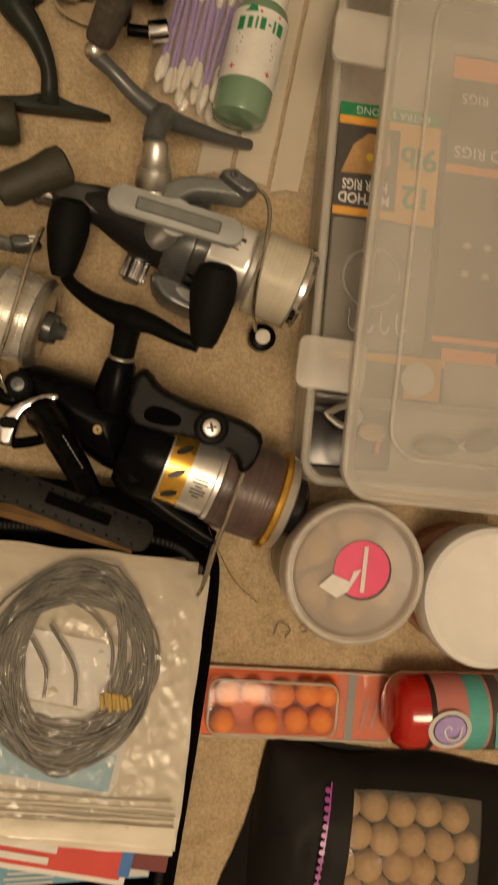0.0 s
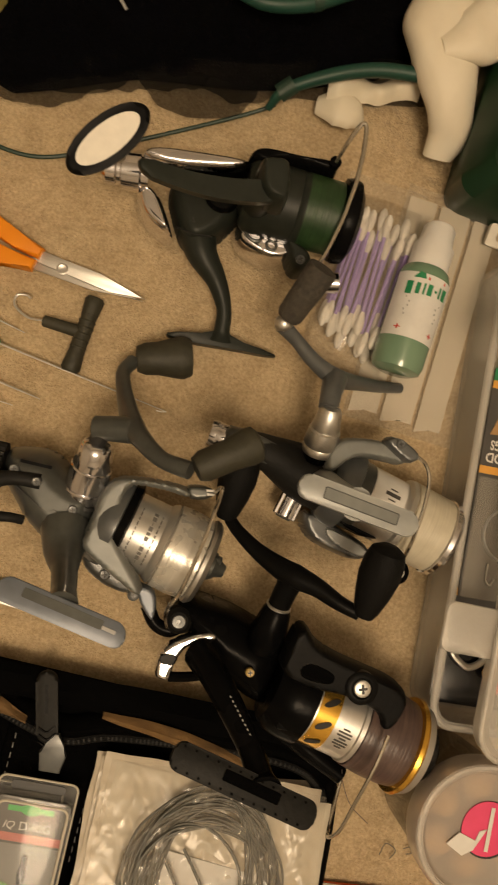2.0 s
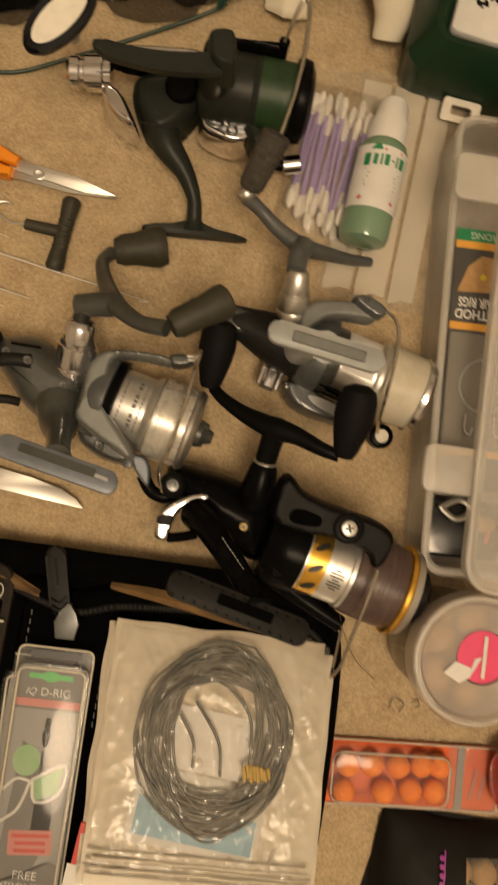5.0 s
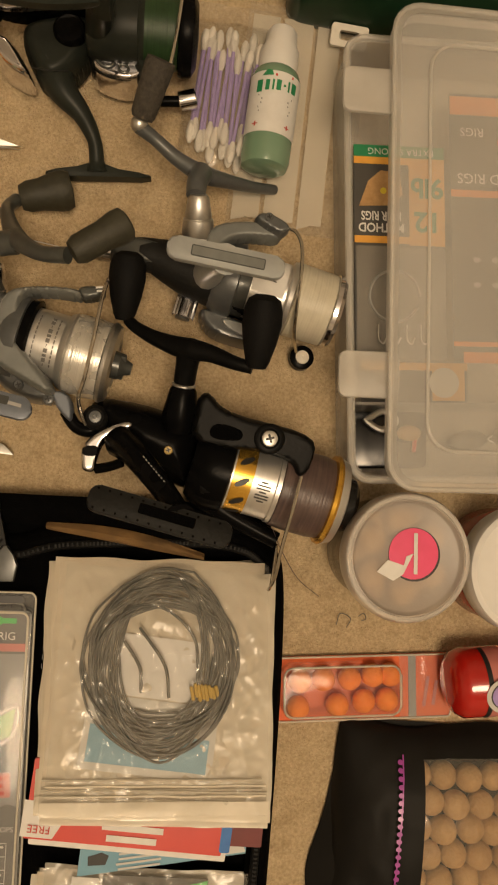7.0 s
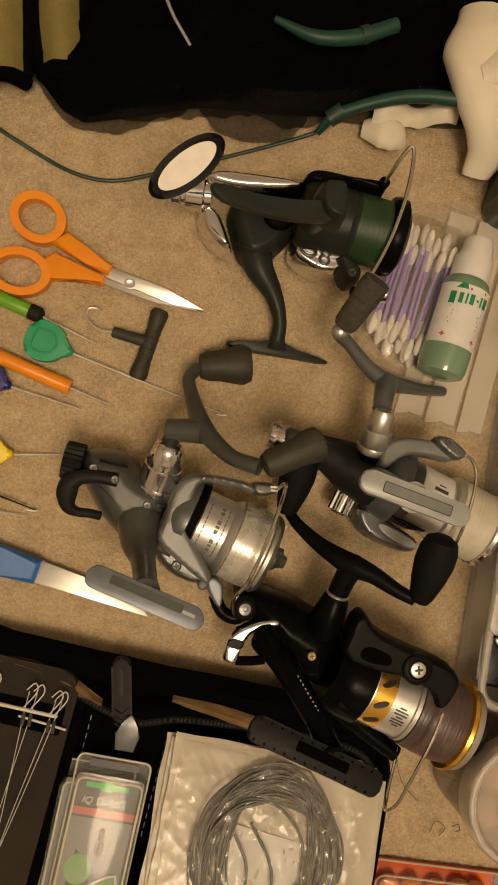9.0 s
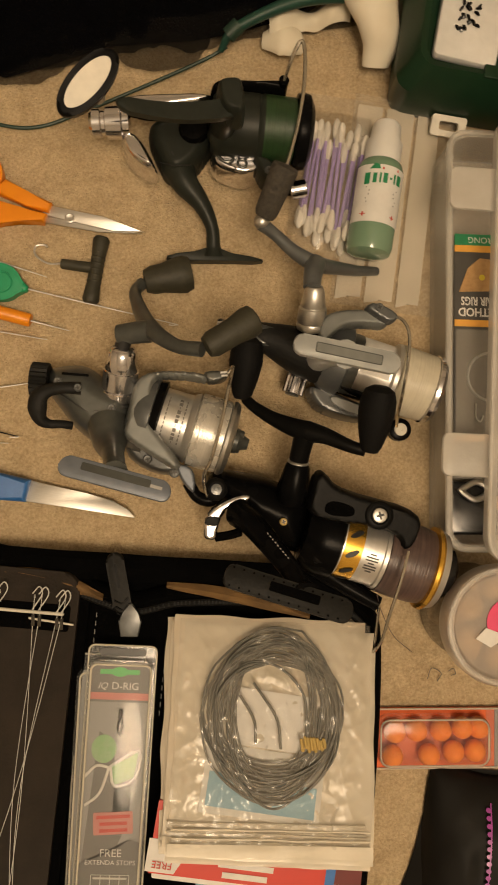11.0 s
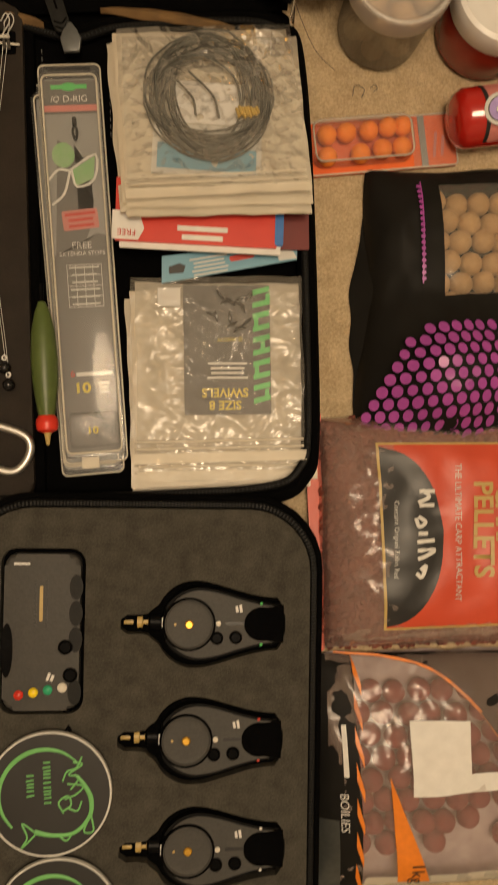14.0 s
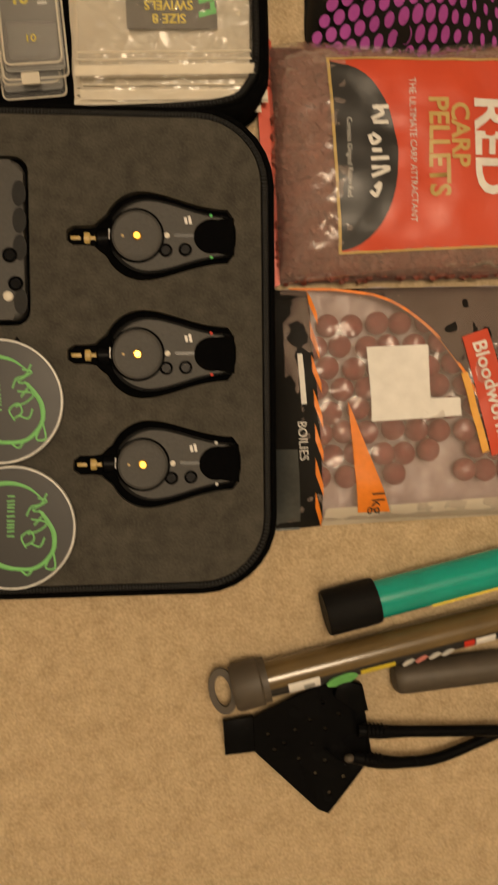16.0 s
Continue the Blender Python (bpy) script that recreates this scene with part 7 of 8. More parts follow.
for r_, mm, zz in ((0.0125, "card_light", 0.0446), (0.0098, "card_dark", 0.0449), (0.0090, "lilac", 0.0452)):
    part("label_roundel", prism(B(), oval(r_, r_ * 0.92, 32), 0, 0.0003, pose(-0.021, -0.004, zz - 0.0006, 12, 0, 0)), mm, lb, "purple swirl roundel" if mm == "lilac" else "")
part("swirl", tube(B(), [(-0.021 + 0.0012 * k * math.cos(k * 1.1), -0.004 + 0.0012 * k * math.sin(k * 1.1), 0.0452 + 0.00018 * -k * math.sin(k * 1.1)) for k in range(7)], 0.0006, 6, 5), "ink_white", lb)
part("writing_bar", bars(B(), 0.0075, -0.004, 0.020, 0.004, 1, 0.01, -90, z=0.0442), "ink_teal", lb, smooth=False)


# ---- clear tackle box with its lid ajar ----
def tackle_box():
    g = thing("tackle_box", (0.240, 0.113, 0), -4.3, "clear plastic tackle box with frosted lid ajar, rig packs inside", "tackle box")
    L, Wd = 0.278, 0.190
    out, inn = rr(Wd, L, 0.012, 5, Wd / 2, L / 2), rr(Wd - 0.006, L - 0.006, 0.010, 5, Wd / 2, L / 2)
    part("base", prism(B(), out, 0.001, 0.0405, None, 0, hole=inn), "plastic_clear", g, "clear box wall")
    part("base_floor", prism(B(), inn, 0.001, 0.003), "plastic_clear", g)
    part("base_rim", tube(B(), [(x, y, 0.0405) for x, y in out], 0.0022, 8, 0, closed=True), "plastic_frost", g)
    b = B()
    for v in (0.047, 0.16):
        box(b, Wd - 0.008, 0.0018, 0.0365, pose(Wd / 2, v, 0.0213))
    part("divider", b, "plastic_clear", g)["kind"] = "stuff"
    lm = pose(0.0130, 0.001, 0.0650, 0, 0.5, -1.6)
    lo, li = rr(Wd, L + 0.006, 0.016, 6, Wd / 2, L / 2 - 0.003), rr(Wd - 0.008, L - 0.002, 0.014, 6, Wd / 2, L / 2 - 0.003)
    b = prism(B(), lo, 0.0, 0.010, lm, 0, hole=li)
    lid = part("lid", b, "plastic_frost", g, "frosted clear lid, ajar")
    part("lid_top", prism(B(), li, 0.007, 0.009, lm), "plastic_clear", lid)
    b = B()
    for inset, r_ in ((0.0, 0.0016), (0.022, 0.0010)):
        pts = [lm @ Vector((x, y, 0.010)) for x, y in rr(Wd - inset * 2, L + 0.006 - inset * 2, 0.016, 5, Wd / 2, L / 2 - 0.003)]
        tube(b, pts, r_, 8, 0, closed=True)
    part("lid_ridge", b, "plastic_frost", lid)
    for v in (0.059, 0.227):
        b = prism(B(), rr(0.036, 0.027, 0.005, 4, -0.011, v), 0.002, 0.0055, lm, 0.001)
        part("latch", b, "plastic_frost", lid, "frosted snap latch")
    return g


tackle_box()


def hook_card(u, v, w, h, label, kind_):
    p = thing("rig_card", tuple((pose(0.240, 0.113, 0, 0, 0, -4.3) @ Vector((u, v, 0.0400 if kind_ < 2 else 0.012)))), -4.3, label, "rig pack", "packs in the tackle box")
    c = part("card", prism(B(), rr(w, h, 0.0015, 3), 0, 0.0012), "card_dark", p, smooth=False)
    return p, c


p, c = hook_card(0.0325, 0.1415, 0.058, 0.134, "rig packet with green and amber printed header", 0)
q = lambda x0, y0, x1, y1: [(x0, y0), (x1, y0), (x1, y1), (x0, y1)]
F = lambda x, y: 0.0012
part("header_green", patch(B(), q(-0.029, 0.0595, 0.029, 0.067), F, 0.0004, 0.1), "ink_dgreen", c, smooth=False)
text("writing", "EXTRA STRONG", 0.0058, 0.001, 0.0632, 180, "ink_white", c, z=0.0014)
b = patch(B(), q(-0.029, 0.055, 0.029, 0.0595), F, 0.0004, 0.1)
patch(b, q(-0.029, 0.0050, 0.029, 0.0095), F, 0.0004, 0.1)
patch(b, q(0.0060, 0.0040, 0.029, 0.0560), F, 0.0005, 0.1)
part("header_amber", b, "ink_amber", c, smooth=False)
text("writing", "9lb", 0.0175, 0.0175, 0.0410, 180, "ink_dgreen", c, z=0.0016, bold=0.0005)
text("writing", "12", 0.0175, 0.0175, 0.0195, 180, "ink_dgreen", c, z=0.0016, bold=0.0005)
part("photo", prism(B(), [(-0.026, 0.028), (-0.020, 0.044), (-0.012, 0.051), (0.000, 0.050), (0.002, 0.036), (-0.006, 0.029)], 0.0014, 0.0018), "bait_tan", c, "printed photo of a feeder", smooth=False)
part("photo_dot", prism(B(), oval(0.002, 0.002, 12, -0.0105, 0.038), 0.0019, 0.0022), "ink_yellow", c, smooth=False)
text("writing", "METHOD", 0.0078, -0.012, 0.0148, 180, "ink_white", c, z=0.0015, width=0.9, bold=0.0002)
text("writing", "HAIR RIGS", 0.0078, -0.012, 0.0222, 180, "ink_white", c, z=0.0015, width=0.72, bold=0.0002)
part("sleeve", prism(B(), rr(0.056, 0.070, 0.001, 2, 0, -0.032), 0.0013, 0.0022), "film", p)
part("swirl_print", tube(B(), [(0.016 * math.cos(a) - 0.004, -0.028 + 0.016 * math.sin(a), 0.0016) for a in np.linspace(0, 5.8, 12)], 0.0009, 6, 4), "card_grey", c)
for k in range(4):
    part("hook", tube(B(), [(-0.015 + 0.009 * k, -0.046, 0.003), (-0.015 + 0.009 * k, -0.055, 0.003), (-0.012 + 0.009 * k, -0.058, 0.003), (-0.010 + 0.009 * k, -0.054, 0.003)], 0.0005, 6, 5), "steel", p)
p, c = hook_card(0.106, 0.160, 0.080, 0.170, "rig packet with orange printed header", 1)
b = patch(B(), q(-0.040, 0.071, 0.040, 0.083), F, 0.0004, 0.1)
patch(b, q(-0.040, 0.0180, 0.040, 0.0225), F, 0.0004, 0.1)
patch(b, q(-0.040, -0.077, 0.040, -0.074), F, 0.0004, 0.1)
part("header_orange", b, "ink_orange", c, smooth=False)
text("writing", "BAIT BAND RIGS", 0.0092, -0.002, 0.0300, 180, "ink_white", c, z=0.0015)
text("writing", "RIGS", 0.0078, -0.026, 0.0600, 180, "ink_white", c, z=0.0015)
part("photo", prism(B(), oval(0.013, 0.010, 20, 0.004, 0.054), 0.0014, 0.0018), "ink_red", c, smooth=False)
part("brand_bar", bars(B(), -0.018, -0.084, 0.032, 0.0068, 1, 0.01, 0, z=0.0014, ragged=0), "ink_orange", c, smooth=False)
b = B()
for k in range(8):
    prism(b, oval(0.0024, 0.0018, 10, -0.024 + 0.012 * (k % 4), -0.022 - 0.016 * (k // 4)), 0.0014, 0.0018)
part("bead_print", b, "card_grey", c, smooth=False)
p, c = hook_card(0.050, 0.064, 0.072, 0.026, "amber printed packet with round mark under the lid", 2)
part("header_amber", patch(B(), q(-0.036, 0.008, 0.036, 0.013), F, 0.0004, 0.1), "ink_amber", c, smooth=False)
part("roundel", prism(B(), oval(0.010, 0.010, 24, 0.020, 0.000), 0.0014, 0.002), "cream", c, smooth=False)
part("header_amber", patch(B(), q(0.012, -0.012, 0.034, 0.008), F, 0.0003, 0.1), "ink_amber", c, smooth=False)
ft = thing("feeder_tray", tuple((pose(0.240, 0.113, 0, 0, 0, -4.3) @ Vector((0.030, 0.026, 0.004)))), -4.3, "black tray of small metal feeders in the box", "feeder tray")
part("tray", prism(B(), rr(0.050, 0.036, 0.004, 4), 0, 0.016, None, 0.001), "black_gloss", ft)
part("feeder", tube(B(), [(-0.016, 0.012, 0.019), (-0.006, 0.006, 0.021), (0.004, 0.012, 0.019), (-0.004, 0.018, 0.018)], 0.0022, 8, 6, closed=True), "steel", ft)
part("feeder", ball(B(), (0.012, 0.004, 0.020), 0.008, 0.005, 0.004), "bait_tan", ft)
part("red_mark", rod(B(), (0.016, -0.008, 0.017), (0.017, 0.002, 0.0175), 0.0014), "red", ft)
for k in range(3):
    wt_ = thing("lead_weight", tuple((pose(0.240, 0.113, 0, 0, 0, -4.3) @ Vector((0.085 + 0.03 * k, 0.026 + 0.006 * (k % 2), 0.004)))), 20 * k, "dark fishing weight in the clear box", "weight", "weights in the box")
    part("weight", ball(B(), (0, 0, 0.009), 0.014, 0.007, 0.007), "reel_grey", wt_)
    part("loop", tube(B(), [(0.014, 0, 0.009), (0.018, 0.002, 0.009), (0.020, 0, 0.009), (0.018, -0.002, 0.009)], 0.0006, 6, 4, closed=True), "steel", wt_)


# ---- cotton buds, bottle and strips ----
sb = thing("strip_bag", (0.227, 0.352, 0), -11, "flat clear bag with frosted white plastic strips", "plastic bag")
for k, (x, w_) in enumerate(((-0.022, 0.018), (0.000, 0.020), (0.021, 0.016))):
    part("strip", sheet(B(), 4, 40, lambda s, t, x=x, w_=w_, k=k: Vector((x + (s - 0.5) * w_, -0.070 + 0.142 * t + (0.006 * s if t == 0 else 0), 0.004 + 0.0012 * wob(x + s * 0.02, t * 0.14, 40, k)))), "film_tape", sb, "frosted white strip")
part("film", sheet(B(), 20, 40, lambda s, t: Vector(((s - 0.42) * 0.082, -0.074 + 0.152 * t, 0.0062 + 0.0018 * wob(s * 0.08, t * 0.15, 50, 2)))), "film", sb, "thin clear film")

cbag = thing("cotton_bud_bag", (0.184, 0.367, 0), -10, "clear bag of cotton buds with lilac stems", "cotton buds")
rnd = random.Random(6)
for k in range(19):
    x, y, a = -0.019 + 0.0021 * k + 0.002 * rnd.random(), 0.004 - 0.004 + 0.020 * (rnd.random() - 0.4), 8 * (rnd.random() - 0.5) - 3
    z = 0.004 + 0.010 * rnd.random()
    m = pose(x, y, z, 0, 0, a)
    st = part("bud_stem", rod(B(), m @ Vector((0, -0.030, 0)), m @ Vector((0, 0.030, 0)), 0.0012, seg=8), "lilac", cbag)
    for s in (-1, 1):
        mm, _ = along(m @ Vector((0, s * 0.024, 0)), m @ Vector((0, s * 0.045, 0)))
        part("bud_tip", lathe(B(), [(0.0012, 0), (0.0022, 0.003), (0.0028, 0.008), (0.0024, 0.012), (0.001, 0.0145), (0, 0.0148)], mm, 12), "cotton", st)
part("film", sheet(B(), 24, 44, lambda s, t: Vector(((s - 0.5) * 0.052, -0.056 + 0.124 * t, 0.0035 + 0.0165 * max(0, math.sin(math.pi * s)) ** 0.5 * max(0.0, math.sin(math.pi * min(1, t * 1.12))) ** 0.35 + 0.0012 * wob(s * 0.05, t * 0.12, 70, 4)))), "film", cbag, "thin clear film")

bt = thing("antiseptic_bottle", (0.2140, 0.3560, 0.004), -12.5, "small white capped bottle with green liquid and printed label", "bottle")
m = along((0, -0.044, 0.0175), (0, 0.05, 0.0175))[0]
part("bottle", lathe(B(), [(0, 0), (0.010, 0), (0.0145, 0.002), (0.0158, 0.006), (0.0158, 0.060), (0.0145, 0.064), (0.011, 0.067), (0, 0.067)], m, 36), "liquid", bt, "clear bottle of green liquid")
cap = part("cap", lathe(B(), [(0.0112, 0.0655), (0.0125, 0.066), (0.0125, 0.080), (0.0105, 0.083), (0.0098, 0.092), (0.008, 0.0945), (0, 0.0945)], m, 36), "white", bt, "white ribbed cap")


def blabel(bm, v0, v1, a0=-82, a1=82, r=0.0161):
    return sheet(bm, 20, 6, lambda s, t: Vector((r * math.sin(radians(a0 + (a1 - a0) * s)), -0.044 + v0 + (v1 - v0) * t, 0.0175 + r * math.cos(radians(a0 + (a1 - a0) * s)))))


lb = part("label", blabel(B(), 0.019, 0.0585), "paper_white", bt, "white printed label")
HB = lambda x, y: 0.0175 + math.sqrt(max(1e-9, 0.0161 ** 2 - min(x * x, 0.0160 ** 2)))
b = B()
for k, (x, w_) in enumerate(((-0.0105, 0.0030), (-0.0060, 0.0024), (-0.0025, 0.0012), (0.0010, 0.0030), (0.0048, 0.0016), (0.0075, 0.0012), (0.0108, 0.0030))):
    hh = 0.0034 if k else 0.0040
    if k == 4:
        hh = 0.0007
    patch(b, q(x - w_ / 2, 0.0045 + 0.0003 * k - hh, x + w_ / 2, 0.0045 + 0.0003 * k + hh), HB, 0.0004, 0.003)
patch(b, [(-0.010, 0.0110), (-0.003, 0.0112), (-0.004, 0.0142), (-0.007, 0.0150)], HB, 0.0004, 0.003)
part("brand_mark", b, "ink_dgreen", lb, "green brand mark", smooth=False)
part("brand_mark", bars(B(), 0.004, 0.0122, 0.012, 0.0016, 1, 0.01, 4, hf=HB, off=0.0004), "ink_red", lb, smooth=False)
part("writing_bar", bars(B(), 0.0, -0.0065, 0.022, 0.0011, 5, 0.0026, 0, hf=HB, off=0.0004), "card_grey", lb, smooth=False)
for x in (-0.0105, 0.0095):
    b = patch(B(), q(x - 0.0016, -0.0203, x + 0.0016, -0.0197), HB, 0.0005, 0.003)
    patch(b, q(x - 0.0004, -0.0215, x + 0.0004, -0.0185), HB, 0.0005, 0.003)
    part("cross_mark", b, "ink_red", lb, smooth=False)


# ---- scissors, needles and knife ----
sc = thing("scissors", (0.0035, 0.3515, 0.0), -12.5, "open orange handled scissors with steel blades", "scissors")
bl = part("blade", prism(B(), [(-0.020, 0.0065), (-0.018, -0.001), (0.030, -0.0035), (0.0515, 0.0), (0.022, 0.0052)], 0.004, 0.0055, None, 0.0004), "steel", sc)
part("blade", prism(B(), [(-0.022, 0.001), (-0.020, -0.0055), (0.020, -0.0052), (0.050, -0.0012), (0.010, 0.002)], 0.0022, 0.0037, None, 0.0004), "steel", sc)
part("pivot", lathe(B(), [(0.0034, 0.0055), (0.0034, 0.0062), (0.0026, 0.0066), (0.0008, 0.0062), (0, 0.0062)], None, 20), "steel", bl)


def bow(cx, cy, rx, ry, turn, arm):
    b = prism(B(), oval(rx, ry, 40, cx, cy, turn), 0.001, 0.0095, None, 0, hole=oval(rx - 0.0055, ry - 0.005, 40, cx, cy, turn))
    prism(b, arm, 0.001, 0.0093, None, 0.002, 3)
    return b


part("handle", bow(-0.066, 0.020, 0.0180, 0.0155, -20, [(-0.054, 0.008), (-0.046, 0.018), (-0.030, 0.012), (-0.013, 0.0075), (-0.014, 0.0005), (-0.030, 0.0025)]), "orange", sc, "orange plastic finger loop")
part("handle", bow(-0.066, -0.016, 0.0195, 0.0150, 8, [(-0.055, -0.004), (-0.050, 0.003), (-0.034, 0.0005), (-0.015, -0.0005), (-0.016, -0.0075), (-0.034, -0.0075), (-0.052, -0.018)]), "orange", sc, "orange plastic finger loop")


def needle(name, label, tail, neck, tip, colour, style, parts_=()):
    p0, p1, p2 = Vector((*tail, 0.006)), Vector((*neck, 0.0055)), Vector((*tip, 0.0028))
    a = math.degrees(math.atan2(p1.y - p0.y, p1.x - p0.x))
    g = thing(name, (p0.x, p0.y, 0), a, label, "bait needle", "bait needles")
    L, T = (p1 - p0).length, (p2 - p0).length
    side = (BASE[g].inverted() @ Vector((p2.x, p2.y, 0.0)))
    if style == "stick":
        m = along((0, 0, 0.006), (L, 0, 0.0055))[0]
        part("handle", lathe(B(), [(0, 0), (0.0042, 0.0006), (0.0050, 0.003), (0.0046, L * 0.5), (0.0046, L - 0.001), (0.004, L), (0, L)], m, 18), colour, g)
        if "collar" in parts_:
            part("collar", lathe(B(), [(0.0049, L - 0.006), (0.0051, L - 0.005), (0.0049, L + 0.001), (0.003, L + 0.003), (0, L + 0.003)], m, 16), "rubber", g, "dark grey collar")
    else:
        o = [(x * L, y) for x, y in ((-0.18, 0.0), (-0.12, 0.009), (0.1, 0.0125), (0.45, 0.0125), (0.72, 0.009), (0.84, 0.0045), (1.06, 0.002), (1.06, -0.002), (0.84, -0.0045), (0.72, -0.009), (0.45, -0.0125), (0.1, -0.0125), (-0.12, -0.009))]
        h = part("handle", prism(B(), smooth2(o, 2), 0.001, 0.0085, None, 0.0025, 3), colour, g)
        part("handle_ridge", tube(B(), [(x * L, y, 0.0086) for x, y in ((0.05, 0.006), (0.45, 0.0065), (0.62, 0.0), (0.45, -0.0065), (0.05, -0.006))], 0.0007, 6, 4, closed=True), colour, h)
    b = tube(B(), [(L, 0, 0.0055), ((L + side.x) / 2, side.y / 2, 0.004), (side.x, side.y, 0.0028)], [0.0007, 0.0006, 0.0003 if style != "hook" else 0.0005], 8, 5)
    part("shank", b, "steel" if colour != "red" else "rubber", g, "thin metal shank")
    if "hook" in parts_:
        part("barb", tube(B(), [(side.x, side.y, 0.0028), (side.x - 0.003, side.y - 0.0012, 0.003), (side.x - 0.006, side.y - 0.0016, 0.003)], 0.0004, 6, 4), "steel", g)


needle("bait_needle", "lime green handled bait needle on carpet", (-0.089, 0.337), (-0.050, 0.325), (-0.014, 0.312), "lime", "stick", ("collar",))
needle("bait_needle", "green paddle handled long stringer needle", (-0.052, 0.311), (-0.028, 0.304), (0.073, 0.2755), "teal", "paddle", ("hook",))
needle("bait_needle", "long orange handled fine bait needle", (-0.100, 0.3055), (-0.026, 0.282), (-0.001, 0.2745), "orange", "stick")
needle("bait_needle", "dark blue paddle handled fine needle", (-0.088, 0.2865), (-0.063, 0.279), (-0.016, 0.269), "navy", "paddle")
needle("bait_drill", "yellow paddle handled bait drill", (-0.083, 0.2365), (-0.057, 0.237), (-0.028, 0.240), "yellow", "paddle")
needle("bait_needle", "red paddle handled dark needle", (-0.103, 0.223), (-0.0795, 0.2165), (-0.038, 0.204), "red", "paddle", ("hook",))
needle("bait_needle", "short orange needle with dark collar", (-0.115, 0.205), (-0.078, 0.203), (-0.045, 0.200), "orange", "stick", ("collar",))

tb = thing("knot_puller", (0.0195, 0.3145, 0), 77, "dark olive T-handled knot puller with wire hook", "knot puller")
part("handle", lathe(B(), [(0, -0.023), (0.0045, -0.023), (0.0058, -0.021), (0.0055, -0.017), (0.0048, -0.010), (0.0047, 0.010), (0.0055, 0.017), (0.0058, 0.021), (0.0045, 0.023), (0, 0.023)], along((0, 0, 0.007), (1, 0, 0.007))[0], 20), "olive_rubber", tb)
b = B()
for k in range(9):
    lathe(b, [(0.0047, -0.0010), (0.0051, 0), (0.0047, 0.0010)], along((-0.016 + 0.004 * k, 0, 0.007), (1, 0, 0.007))[0], 16)
part("rib", b, "olive_rubber", tb)
part("stem", rod(B(), (0.001, 0.002, 0.007), (0.0, 0.024, 0.0065), 0.0038, 0.0034), "olive_rubber", tb)
part("hook", tube(B(), [(0.0, 0.024, 0.0065), (-0.001, 0.033, 0.005), (0.003, 0.042, 0.005), (0.009, 0.043, 0.005), (0.011, 0.038, 0.005), (0.010, 0.035, 0.005)], 0.0008, 8, 6), "steel", tb)

kn = thing("knife", (-0.034, 0.1675, 0), -12, "short kitchen knife with blue plastic handle", "knife")
part("handle", prism(B(), [(0.002, 0.0075), (0.001, -0.0075), (-0.030, -0.0095), (-0.075, -0.0085), (-0.085, 0.000), (-0.078, 0.0105), (-0.035, 0.0105)], 0.001, 0.012, None, 0.003, 3), "blue", kn, "textured blue plastic handle")
part("blade", prism(B(), [(0.0, 0.0072), (0.040, 0.0040), (0.058, 0.0016), (0.068, -0.0025), (0.0735, -0.0068), (0.0735, -0.0078), (0.0, -0.0072)], 0.0045, 0.0060, None, 0.0004), "steel", kn, "plain steel blade")


# ---- net, straps, cord, gloves and green tackle box beyond the reels ----
EDGE = ((-0.090, 0.50), (-0.066, 0.474), (-0.050, 0.457), (-0.036, 0.451), (-0.010, 0.458), (0.034, 0.472), (0.060, 0.474), (0.095, 0.476), (0.120, 0.480), (0.165, 0.492), (0.205, 0.515), (0.230, 0.540))
nt = thing("landing_net", (0.06, 0.55, 0), 0, "crumpled black landing net with fine mesh on carpet", "landing net")


def net_place(s, t):
    x = -0.090 + 0.32 * s
    strap_gap = 0.022 if x < -0.036 else 0.0
    y0 = float(np.interp(x, [p[0] for p in EDGE], [p[1] for p in EDGE]))
    y = y0 + strap_gap * t + 0.20 * t
    h = 0.004 + 0.034 * min(1, t * 6) ** 0.6 * (0.60 + 0.5 * wob(x, y, 14, 3) + 0.35 * wob(x, y, 34, 5) + 0.22 * wob(x, y, 80, 6))
    return Vector((x, y, max(0.002, h)))


b = sheet(B(), 110, 60, net_place)
part("net_cloth", b, "net", nt, "crumpled black net cloth", flat_world=True)
part("net_mesh", sheet(B(), 160, 8, lambda s, t: Vector((-0.070 + 0.29 * s, float(np.interp(-0.070 + 0.29 * s, [p[0] for p in EDGE], [p[1] for p in EDGE])) + 0.012 - (0.016 + 0.007 * wob(s, 0, 9, 2) + 0.004 * wob(s, 0, 30, 5)) * t, 0.010 * (1 - t) + 0.003 + 0.004 * abs(wob(s, t * 0.2, 40, 3))))), "mesh_net", nt, "fine see-through black mesh hem", flat_world=True)
for cx, cy, rx, ry, sd in ((0.070, 0.467, 0.036, 0.019, 1), (-0.012, 0.462, 0.040, 0.013, 4), (0.185, 0.497, 0.05, 0.02, 7)):
    def veil(s, t, cx=cx, cy=cy, rx=rx, ry=ry, sd=sd):
        a = math.pi * (1 + s)
        r = t * (1 + 0.10 * wob(math.cos(a), math.sin(a), 2.5, sd))
        return Vector((cx + rx * r * math.cos(a), cy + 0.010 + ry * r * math.sin(a) * 1.2, 0.004 + 0.010 * (1 - t) + 0.004 * abs(wob(s, t, 8, sd))))
    part("net_mesh", sheet(B(), 40, 10, veil), "mesh_net", nt, "fine see-through black mesh", flat_world=True)

